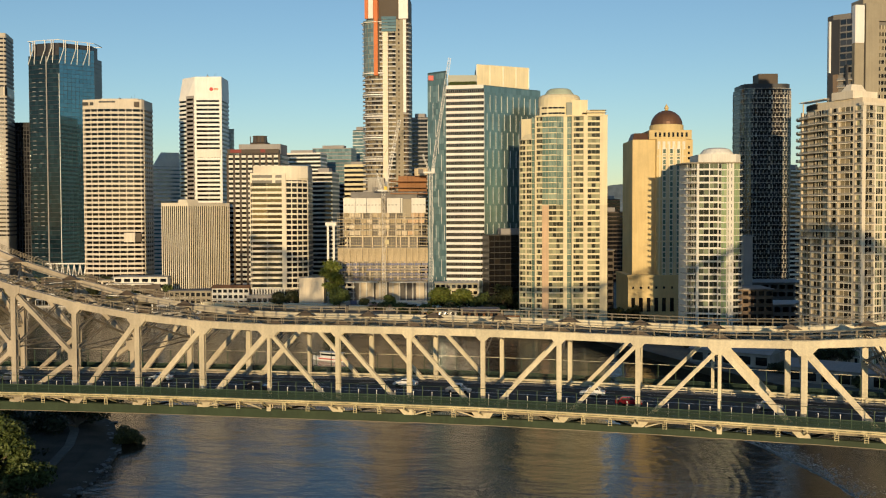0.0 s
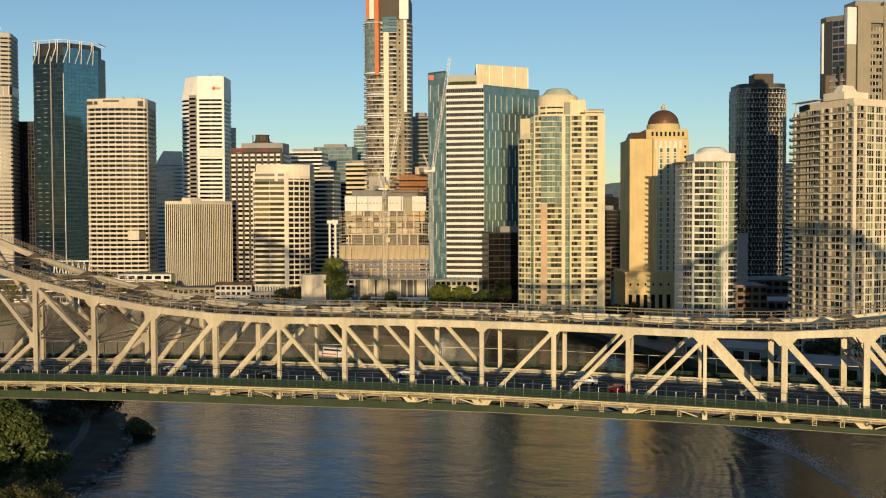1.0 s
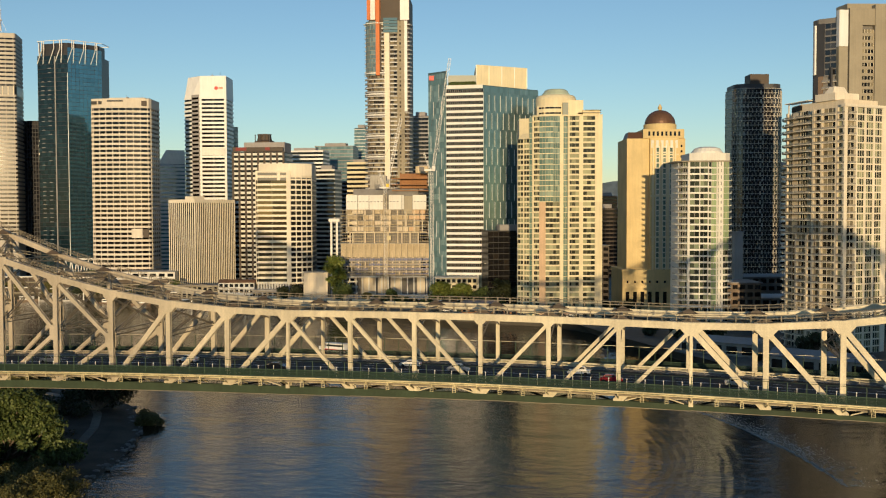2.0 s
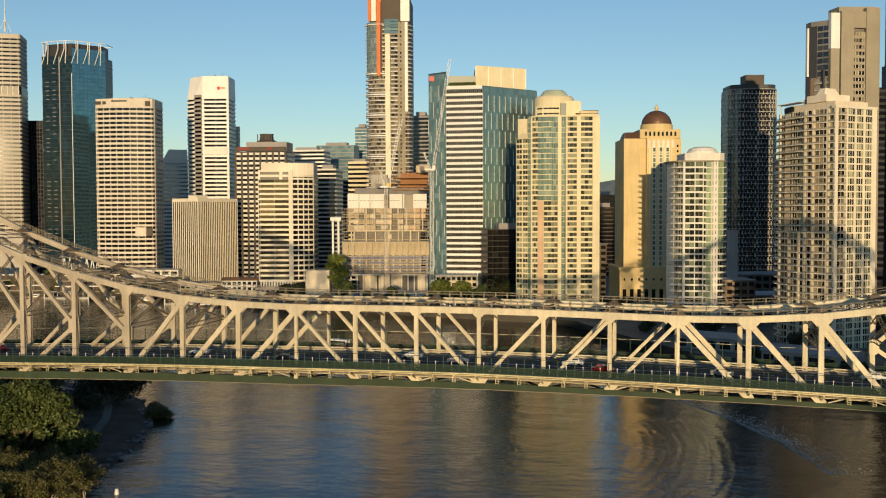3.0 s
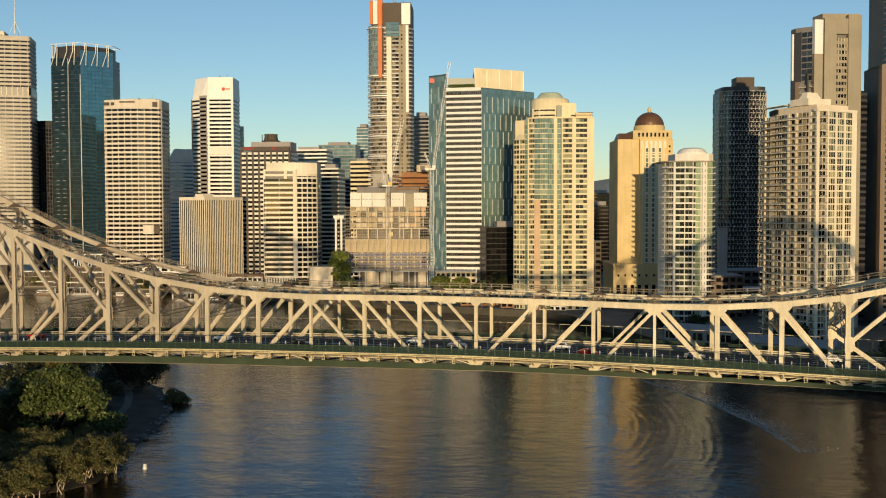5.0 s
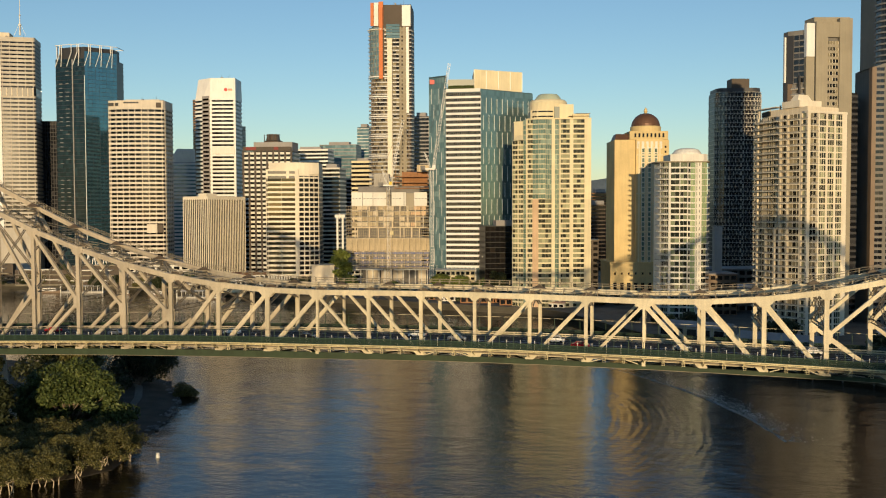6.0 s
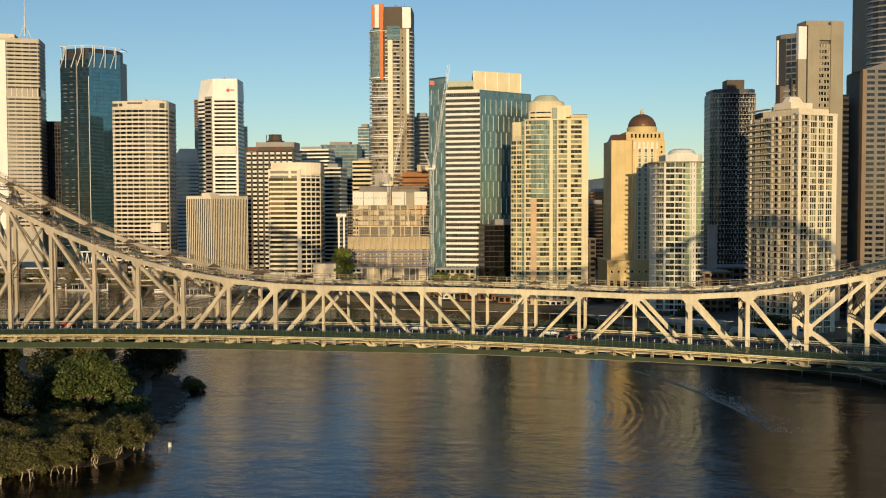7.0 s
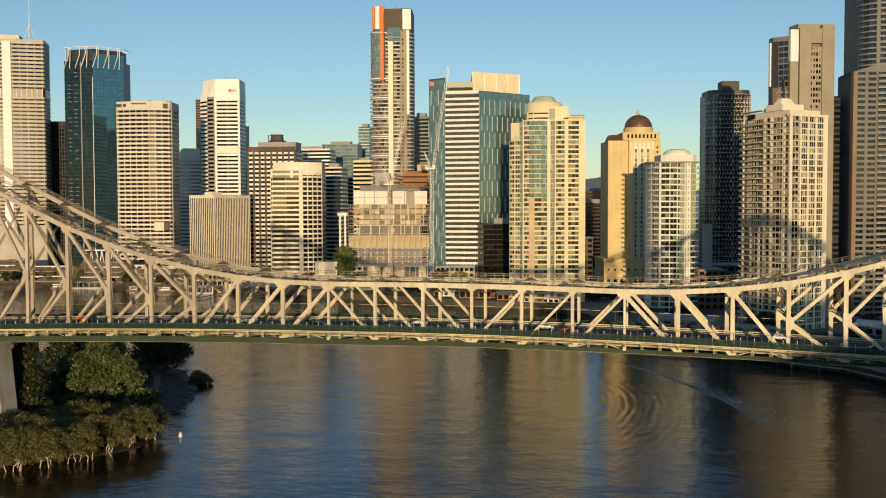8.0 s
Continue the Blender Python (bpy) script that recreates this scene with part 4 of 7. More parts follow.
part("sloping_roof", prism(bmesh.new(), [(-13, 0), (13, 0), (13, 20), (-13, 20)], 112, 126, [(-5, 2), (12.5, 2), (12.5, 18), (-5, 18)]), OFFWHITE, t)

# white tower
def white_tower():
    o = [(-27, 11), (-19, 5), (-9.7, 0), (15.3, 0), (15.6, 30), (-27, 30)]
    t = tower("white_office_tower", site(-219, 900, GROUND), "white panelled office tower with a blank sloping crown", o, 172, 3.95, WHITE_PANEL, G_OFFICE,
              band=2.0, recess=0.6, pane=12.4, gap=1.6, first=20)
    part("crown", prism(bmesh.new(), o, 170, 191.5, [(-24, 14), (-17, 8), (-9, 0.6), (15, 0.3), (15.2, 30), (-24, 30)]), WHITE_PANEL, t)
    part("blank_strip", box(bmesh.new(), 14.4, 0.2, 96, 2.2, 0.9, 190), WHITE_PANEL, t)
    part("blank_strip", box(bmesh.new(), -8.9, 0.3, 86, 2.0, 0.9, 172), WHITE_PANEL, t)
    part("grille", box(bmesh.new(), 0, 0, 94, 9, 0.5, 160, Matrix.Translation((-14.3, 2.2, 0)) @ Matrix.Rotation(radians(-28.3), 4, 'Z')), GREY_RENDER, t)
    slot = mesh_of("grille_slot", box(bmesh.new(), 0, -0.24, 0, 7.6, 0.1, 2.0), G_OFFICE[1])
    for k in range(40):
        piece("grille_slot", slot, t, Matrix.Translation((-14.3, 2.2, 16.5 + k * 3.95)) @ Matrix.Rotation(radians(-28.3), 4, "Z"))
    part("louvre_band", box(bmesh.new(), 3, -0.05, 120.5, 22, 0.4, 7), OFFWHITE, t)
    part("sign_mark", lathe(bmesh.new(), [(1.7, -0.15), (1.7, 0.15)], 16, Matrix.Translation((6, -0.1, 180)) @ Matrix.Rotation(radians(90), 4, "X")), RED_PAINT, t)
    part("sign_bar", box(bmesh.new(), 10.3, -0.1, 180, 4.2, 0.3, 2.0), PINK_FORM, t)


white_tower()
tower("teal_tower_behind", site(-224, 1000, GROUND, 12), "teal glass tower behind the white tower", rounded(20, 20, 0), 152, 4, DARK_PANEL, G_TEAL, band=0.5, pane=3, part_panes=False)
tower("brown_tower_behind", site(-390, 1500, GROUND), "red-brown tower far behind the white tower", rounded(17, 18, 0), 236, 4, RUST, G_BLACK, band=1.5, pane=4, part_panes=False)

# ribbed block
def ribbed_block():
    o = rounded(28, 44, 0)
    t = thing("ribbed_block", site(-201.4, 730, GROUND, -31), "cream office block with close upright ribs", "office tower")
    part("core", prism(bmesh.new(), inset(o, 0.3), 0, 72), G_OFFICE[0], t)
    part("attic", prism(bmesh.new(), o, 70.5, 73), PALE_PRECAST, t)
    part("base_storey", prism(bmesh.new(), inset(o, -0.6), 0, 6), PALE_PRECAST, t)
    rib = mesh_of("rib", prism(bmesh.new(), [(-0.38, 0.1), (-0.32, -0.05), (0.32, -0.05), (0.38, 0.1), (0.38, 0.34), (-0.38, 0.34)], 5.5, 71), PALE_PRECAST)
    for k in range(14):
        piece("rib", rib, t, Matrix.Translation((-13.6 + k * 27.2 / 13, 0, 0)))
    for k in range(23):
        piece("rib", rib, t, Matrix.Translation((14, 0.4 + k * 43.2 / 22, 0)) @ Matrix.Rotation(radians(90), 4, "Z"))
    roof_box(t, -2, 16, 73, 9, 12, 2.6, PALE_PRECAST)


ribbed_block()

# dark gridded block with roof gear
t = tower("gridded_block", site(-150, 772, GROUND, -6), "dark brown office block with white spandrels and red signs", rounded(42, 30, 0), 112, 3.9, OFFWHITE, G_OFFICE, band=1.9, recess=0.8, pier=(5.0, 1.7, 0.25), pier_skin=BROWN_PANEL)
part("roof_fascia", box(bmesh.new(), 0, -0.1, 114, 42, 0.8, 3.5), BROWN_PANEL, t)
for x in (-14, 8):
    part("sign_panel", box(bmesh.new(), x, -0.6, 114.4, 9 if x < 0 else 4, 0.3, 2.6), DULL_RED, t, "red sign shown as a plain panel")
roof_box(t, 4, 14, 112, 34, 20, 8, GREY_RENDER)
part("roof_drum", lathe(bmesh.new(), [(8.5, 120), (8.5, 121), (6.2, 122), (5.6, 126), (6.0, 126.3), (6.0, 127)], 8, Matrix.Translation((2, 12, 0))), BROWN_PANEL, t, "dark eight-sided roof drum")
for x in (-4, 0, 4, 8):
    part("roof_post", box(bmesh.new(), x, 6, 123, 0.6, 0.6, 7), DARK_PANEL, t)

# round-ended block
def round_block():
    o = [(-22.5, 12), (-20.8, 1.0), (-20, 0.3), (4.5, 0.2), (12.2, 2.8), (18.6, 9.5), (18.8, 36), (-22.5, 36)]
    t = tower("round_ended_block", site(-115, 685, GROUND), "cream office block with a rounded end and curved roof screen", o, 90, 3.75, PALE_PRECAST, G_OFFICE,
              band=1.25, recess=0.3, pier=(4.1, 0.6, -0.02), first=11, top=2, wide=(2,), pane=23, gap=0.6)
    part("roof_screen", prism(bmesh.new(), arc(-1.0, 30, 30, 232, 312, 14) + [(18.6, 34), (-20, 34)], 89.5, 98.2), PALE_PRECAST, t)
    part("front_screen", box(bmesh.new(), -8.5, -0.1, 89.5, 24, 0.8, 7), PALE_PRECAST, t)
    storeys(t, [(-19.4, -0.1), (1.8, -0.15)], [("window", 1.55, 0.0, 2, 0.35)], 11, 20, 3.75, PALE_PRECAST, G_SUNRISE, frame=PALE_PRECAST, limit=40, seed=61)
    part("corner_strip", box(bmesh.new(), 3.2, -0.1, 52, 2.6, 1.0, 82), PALE_PRECAST, t)
    for x, w in ((-12, 14), (-0.5, 4.4)):
        for z in (86.9, 90.6):
            part("screen_window", box(bmesh.new(), x, -0.45, z, w, 0.2, 2.0), G_OFFICE[0], t)
    for k in range(12):
        part("entrance_column", box(bmesh.new(), -19 + k * 2.0, -0.6, 6.2, 0.9, 0.9, 12.4), OFFWHITE, t)


round_block()

# the blocks behind, in the middle distance
for name, u, d, w, h, skin, g, band, lab in (
        ("white_grid_block", -103, 830, 18, 100, OFFWHITE, G_OFFICE, 1.5, "white gridded office block in the middle distance"),
        ("beige_block", -71, 790, 18, 103, CREAM_RENDER, G_OFFICE, 1.9, "plain beige office block in the middle distance"),
        ("teal_block", -116, 1020, 42, 133, GREY_RENDER, G_TEAL, 0.8, "low teal glass office block in the distance"),
        ("teal_slab", -93, 1080, 14, 158, WHITE_PANEL, G_TEAL, 0.6, "narrow teal glass slab tower in the distance"),
        ("grey_block", -88, 900, 16, 92, GREY_RENDER, G_OFFICE, 1.5, "grey office block in the middle distance"),
        ("pale_block", -136, 930, 40, 122, WHITE_PANEL, G_OFFICE, 1.6, "white office block in the middle distance"),
        ("grey_slab", -22, 905, 17, 154, GREY_RENDER, G_OFFICE, 1.4, "grey concrete slab tower behind the cranes"),
        ("white_low_block", 146, 1010, 12, 70, OFFWHITE, G_OFFICE, 1.5, "small white block in the distance"),
        ("brown_low_block", 152, 900, 34, 66, BROWN_PANEL, G_OFFICE, 1.2, "dark brown block in the middle distance"),
        ("brick_block", 198, 1150, 24, 82, RUST, G_OFFICE, 1.6, "orange brick block in the distance"),
        ("white_block", 297, 820, 16, 101, OFFWHITE, G_OFFICE, 1.6, "pale block of flats in the distance"),
        ("low_dark_block", 50, 640, 40, 50, SHADED_BLACK_PANEL, G_OFFICE, 0.4, "low dark glass block in shade"),
):
    t = tower(name, site(u, d, GROUND, -9 if u < 0 else 9), lab, rounded(w, 24, 0), h, 3.8, skin, g, band=band, recess=0.4, pane=3.6, part_panes=False)
    roof_box(t, 0, 10, h, w * 0.55, 10, 4, GREY_RENDER)

# tall apartment tower
def sky_tower():
    t = thing("skyscraper", site(-42.9, 741, GROUND, -3), "very tall apartment tower with white balconies and an orange fin", "apartment tower")
    part("core", prism(bmesh.new(), [(-16, 9), (-13, 3.6), (-9, 2.0), (16, 2.2), (17, 5), (17, 36), (-16, 36)], 0, 213), BROWN_PANEL, t)
    fh = 3.25
    pts = arc(-9.5, 9, 8.8, 182, 258, 4) + [(-8.1, 0.0), (-4.5, -0.1), (-2.4, -0.1), (1.6, -0.2), (2.0, 0.4), (7.4, 0.4), (7.8, 0.1), (9.2, 0.1), (10.6, 0.1), (13.4, 0.2), (16.8, 1.6), (18.3, 5)]
    bal = ("balcony", 0.6, 0.8, 2, 1.5)
    right = [("wall", PALE_PRECAST), None, ("balcony", 0.2, 0.8, 2, 1.2), ("wall", TAUPE), ("wall", TAUPE), ("window", 0.9, 0.6, 1, 0.4), ("wall", TAUPE)]
    storeys(t, pts, [bal] * 4 + [bal, bal, bal] + right + [bal, bal], 0, 52, fh, TAUPE, G_DEEP, RAIL_GREY, BROWN_CLAD, 60, 71, WHITE_PANEL)
    storeys(t, pts, [bal] + [("curtain", 2, G_TEAL)] * 4 + [None, bal] + right + [bal, bal], 52 * fh, 13, fh, TAUPE, G_DEEP, RAIL_GREY, BROWN_CLAD, 30, 72, WHITE_PANEL)
    for k in range(11):
        part("sky_deck", prism(bmesh.new(), inset([(x, y) for x, y in pts[:8]] + [(-2.4, 6), (-17, 9)], -0.7), k * 16.25 + 8, k * 16.25 + 8.9), WHITE_PANEL, t, "thicker white floor edge")
    part("white_strip", box(bmesh.new(), 14.3, 0.6, 176, 2.2, 2.0, 70), WHITE_PANEL, t)
    part("orange_fin", box(bmesh.new(), -7.4, -0.6, 198, 3.0, 2.4, 58), ORANGE_PANEL, t, "orange panelled fin")
    for k in range(5):
        part("glass_panel", box(bmesh.new(), 2.5, -0.6, 203 + k * 2.3, 11, 1.6, 2.0), G_TEAL[1], t)
    part("crown", prism(bmesh.new(), [(-14, 4), (17, 4), (17, 33), (-14, 33)], 212, 230), BROWN_PANEL, t)
    part("crown_panel", box(bmesh.new(), -11.6, 2.6, 222, 3.6, 1.6, 19), WHITE_PANEL, t)
    part("crown_panel", box(bmesh.new(), -15, 3.2, 222, 2.6, 1.6, 19), ORANGE_PANEL, t)
    part("crown_panel", box(bmesh.new(), -7.6, 2.4, 222.4, 3.8, 1.6, 19.6), ORANGE_PANEL, t)
    part("crown_panel", box(bmesh.new(), 13.2, 2.6, 220.6, 7, 1.6, 17), WHITE_PANEL, t)
    part("terrace_ring", prism(bmesh.new(), [(-19.5, 6), (-16, 1), (-8, -2), (-2, -1), (-2, 3), (-16, 8)], 209, 209.6), OFFWHITE, t)


sky_tower()

# glass and white office tower
ROOF_GARDEN = []


def office_glass():
    t = thing("glass_office_tower", site(0, 668, GROUND), "teal glass office tower with a white banded face and roof garden", "office tower")
    main = [(2.3, 9), (2.3, 4.9), (28.4, 0), (70.5, 32), (52, 62), (2.3, 62)]
    part("core", prism(bmesh.new(), inset(main, 0.5), 0, 152), G_TEAL[0], t)
    ring = mesh_of("spandrel", prism(bmesh.new(), [(2.3, 4.9), (28.4, 0), (28.6, 1.5), (2.5, 6.4)], 0, 1.65), WHITE_PANEL)
    pan = mesh_of("window", box(bmesh.new(), 0, 0, 0, 2.45, 0.12, 2.2), G_OFFICE[1])
    bars = bmesh.new()
    for b in range(19):
        box(bars, 2.6 + b * 1.43, 5.05 - 0.188 * (0.3 + b * 1.43), 2.95, 0.22, 0.3, 2.3)
    stacked("window_frame", bars, TAUPE, t, [18 + k * 4.1 for k in range(32)])
    for k in range(32):
        z = 18 + k * 4.1
        piece("spandrel", ring, t, Matrix.Translation((0, 0, z)))
        for b in range(9):
            piece("window", pan, t, Matrix.Translation((3.9 + b * 2.9, 5.3 - 0.188 * (1.6 + b * 2.9), z + 2.95)) @ Matrix.Rotation(radians(-10.6), 4, "Z"))
    a, b = Vector((28.4, 0)), Vector((70.5, 32))
    e = b - a
    turn = math.atan2(e.y, e.x)
    panes = bmesh.new()
    pm = mesh_of("glass_panel", box(bmesh.new(), 0, 0, 0, 2.5, 0.12, 3.95), G_SLATE[1])
    fin = mesh_of("white_fin", box(bmesh.new(), 0, -0.1, 0, 0.2, 0.3, 11.4), WHITE_PANEL)
    rnd = random.Random(5)
    for k in range(36):
        for c in range(20):
            p = a + e * ((c + 0.5) / 20) + Vector((e.y, -e.x)).normalized() * -0.42
            pmx = Matrix.Translation((p.x, p.y, 6 + k * 4.1)) @ Matrix.Rotation(turn, 4, "Z")
            if rnd.random() < 0.36:
                piece("glass_panel", pm, t, pmx)
            else:
                panes.faces.new([panes.verts.new(pmx @ Vector(c)) for c in ((-1.25, -0.06, -1.97), (1.25, -0.06, -1.97), (1.25, -0.06, 1.97), (-1.25, -0.06, 1.97))])
    me = bpy.data.meshes.new("glass_field")
    panes.to_mesh(me)
    panes.free()
    me.materials.append(G_SLATE[2])
    tagged(piece("glass_field", me, t), kind="stuff")
    for k in range(11):
        for c in range(20):
            if (c + k) % 2 == 0:
                p = a + e * (c / 20)
                piece("white_fin", fin, t, Matrix.Translation((p.x, p.y, 13.6 + k * 12.6)) @ Matrix.Rotation(turn, 4, "Z"))
    part("side_block", prism(bmesh.new(), [(-10.5, 20), (3, 8), (3, 60), (-10.5, 60)], 0, 163), G_TEAL[0], t)
    a, b = Vector((-10.5, 20)), Vector((3, 8))
    e = b - a
    turn = math.atan2(e.y, e.x)
    panes = bmesh.new()
    for k in range(39):
        for c in range(7):
            p = a + e * ((c + 0.5) / 7) + Vector((e.y, -e.x)).normalized() * 0.05
            pmx = Matrix.Translation((p.x, p.y, 4 + k * 4.1)) @ Matrix.Rotation(turn, 4, "Z")
            panes.faces.new([panes.verts.new(pmx @ Vector(c)) for c in ((-1.2, 0, -1.95), (1.2, 0, -1.95), (1.2, 0, 1.95), (-1.2, 0, 1.95))])
    me = bpy.data.meshes.new("side_panes")
    panes.to_mesh(me)
    panes.free()
    me.materials.append(G_TEAL[2])
    tagged(piece("side_panes", me, t), kind="stuff")
    for k in range(12):
        for c in range(7):
            if (c + k) % 3 == 0:
                p = a + e * (c / 7)
                piece("white_fin", fin, t, Matrix.Translation((p.x, p.y, 14 + k * 12.2)) @ Matrix.Rotation(turn, 4, "Z"))
    part("sign_mark", box(bmesh.new(), -7.5, 16.5, 159, 4.6, 0.6, 3.4), RED_PAINT, t, "red sign shown as a plain panel")
    part("roof_block", prism(bmesh.new(), [(24, 16), (62, 34), (50, 58), (24, 58)], 150, 168.5), CREAM_RENDER, t, "beige roof plant block")
    part("roof_glass", prism(bmesh.new(), [(4, 10), (24, 10), (24, 50), (4, 50)], 150, 160), G_GREEN[0], t)
    for k in range(5):
        f = k / 4
        part("roof_fin", box(bmesh.new(), 24 + 38 * f, 15.7 + 18 * f, 161, 0.5, 0.6, 14), WHITE_PANEL, t)
    crown_bm = [(6 + k * 2.6, 7.5 - 0.188 * k * 2.6, 153.5, 1.8, 1.6, 1.4) for k in range(7)]
    ROOF_GARDEN.append((t, crown_bm))
    part("roof_edge", box(bmesh.new(), 0, 0, 151, 26, 0.8, 2.4, Matrix.Translation((15.3, 2.9, 0)) @ Matrix.Rotation(radians(-10.6), 4, "Z")), WHITE_PANEL, t)
    for k in range(9):
        part("ground_column", box(bmesh.new(), 3.5 + k * 3, 0.6, 9, 0.8, 0.8, 18), WHITE_PANEL, t)


office_glass()


def roof_clutter(x0, x1, y0, y1, z, n, m, seed):
    """Small plant, vents and poles on a roof, each a thing by itself would be too small: parts of the tower they stand on."""
    r = random.Random(seed)
    for k in range(n):
        kind = r.random()
        x, y = r.uniform(x0, x1), r.uniform(y0, y1)
        if kind < 0.55:
            part("roof_unit", box(bmesh.new(), x, y, z + 0.8, r.uniform(1.2, 3.2), r.uniform(1.2, 3), r.uniform(1.4, 2.6)), GREY_RENDER if r.random() < 0.5 else OFFWHITE, m)
        elif kind < 0.8:
            part("vent_stack", lathe(bmesh.new(), [(0.35, z), (0.35, z + 1.8), (0.5, z + 1.9), (0.5, z + 2.2), (0, z + 2.3)], 10, Matrix.Translation((x, y, 0))), GREY_RENDER, m)
        else:
            part("pole", lathe(bmesh.new(), [(0.12, z), (0.08, z + 4.5), (0, z + 4.7)], 6, Matrix.Translation((x, y, 0))), DARK_PANEL, m)


for o in list(bpy.data.objects):
    if o.parent is None and o.name in ("banded_office_tower", "striped_tower", "white_office_tower", "gridded_block", "skyscraper"):
        x0, x1, z = {"banded_office_tower": (-22, 22, 157), "striped_tower": (-28, 28, 222), "white_office_tower": (-16, 12, 191.5), "gridded_block": (-19, 19, 112), "skyscraper": (-12, 14, 230)}[o.name]
        roof_clutter(x0, x1, 4, 20, z, 9, o, 5)

# cream apartment tower with bowed balconies
def cream_flats():
    t = thing("cream_apartment_tower", site(68, 545, GROUND), "cream apartment tower with bowed balconies and green glass", "apartment tower")
    part("core", prism(bmesh.new(), [(-23, 13), (-15, 8.5), (-7, 4), (1, 4), (22, 3), (24, 3), (24, 30), (-23, 30)], 0, 117.5), CREAM_RENDER, t)
    fh = 3.1
    win = ("window", 0.9, 0.12, 3, 0.8)
    # splayed end with paired windows, two storeys lower than the rest
    storeys(t, [(-24.2, 11), (-21.0, 8.8), (-20.7, 8.6), (-17.8, 6.5)], [("window", 0.7, 0.3, 2, 0.45), ("wall",), ("window", 0.7, 0.3, 2, 0.45)], 0, 34, fh, CREAM_RENDER, G_CREAM, frame=CREAM_RENDER, limit=30, seed=1, single=True)
    part("end_roof", prism(bmesh.new(), [(-23.8, 11.2), (-17.6, 6.9), (-16, 10), (-20, 14)], 105.4, 108.6, [(-21, 11.4), (-17.6, 8.6), (-16, 10), (-19, 13)]), CREAM_RENDER, t)
    # bowed front
    bow = [(-17.6, 7.4), (-15.9, 6.6), (-15.9, 4.8), (-12.2, 2.6), (-8.7, 1.0), (-4.3, 0.2), (-0.3, 0.9), (1.7, 0.9), (1.75, 2.0), (4.35, 2.0), (4.4, 0.6), (10.9, 0.5), (13.1, 0.5), (20.1, 0.5), (24.2, 0.4)]
    plain = [("curtain", 1, G_GREEN), ("wall",), win, ("wall", SALMON), ("window", 0.8, 0.1, 2, 0.6), ("window", 0.8, 0.1, 2, 0.6), ("wall",), ("wall",), ("curtain", 2, G_GREEN), ("wall",), win, ("wall",), win, ("wall",)]
    glassy = plain[:3] + [("window", 0.45, 0.0, 2, 0.4, G_GREEN), ("window", 0.5, 0.0, 3, 0.5, G_GREEN), ("curtain", 3, G_GREEN)] + plain[6:]
    storeys(t, bow, plain, 0, 22, fh, CREAM_RENDER, G_CREAM, frame=TAUPE, limit=70, seed=2, single=True)
    storeys(t, bow, glassy, 22 * fh, 16, fh, CREAM_RENDER, G_CREAM, frame=TAUPE, limit=50, seed=3, single=True)
    z = 38 * fh
    part("parapet", prism(bmesh.new(), [(-15.8, 5.2), (-12.2, 2.4), (-8.7, 0.8), (-4.3, 0.0), (1.7, 0.7), (4.4, 0.4), (24.3, 0.3), (24.3, 29), (-15.8, 29)], z, z + 0.9), CREAM_RENDER, t)
    # stepped crown: a glazed bow, a drum and a flattened dome
    part("upper_storey", prism(bmesh.new(), [(-13, 8), (-9, 4.6), (-3, 3.4), (1, 4), (1, 24), (-13, 24)], z, z + 6.4), CREAM_RENDER, t)
    storeys(t, [(-12.2, 6.9), (-9.3, 4.4), (-3, 3.1), (0.8, 3.6)], [("window", 1.6, 0.5, 2, 0.3)] * 3, z, 2, 3.1, CREAM_RENDER, G_OFFICE, limit=8, seed=4)
    part("green_bay", box(bmesh.new(), 3, 3.0, z + 4, 3.2, 2.4, 8), G_GREEN[0], t, "upright strip of green glass")
    part("crown_drum", lathe(bmesh.new(), [(12, 117), (12, 129), (11.4, 130.4), (10.6, 131)], 28, Matrix.Translation((-1, 16, 0))), CREAM_RENDER, t)
    part("crown_dome", lathe(bmesh.new(), [(8.6, 131), (8.2, 132), (6.6, 134.2), (5.6, 134.8), (0, 135.2)], 28, Matrix.Translation((-1, 16, 0))), COPPER_GREEN, t, "pale green flattened dome")
    part("crown_block", box(bmesh.new(), 9, 12, 122.5, 9.5, 14, 10), CREAM_RENDER, t)
    part("roof_pavilion", box(bmesh.new(), 18, 6, z + 2.3, 10, 9, 2.6), CREAM_RENDER, t)
    for k, (x, w) in enumerate(((17, 13), (19, 9))):
        part("roof_canopy", box(bmesh.new(), x, 4, z + 2.0 + 1.5 * k, w, 8, 0.3), TAUPE, t, "thin brown roof canopy")


cream_flats()

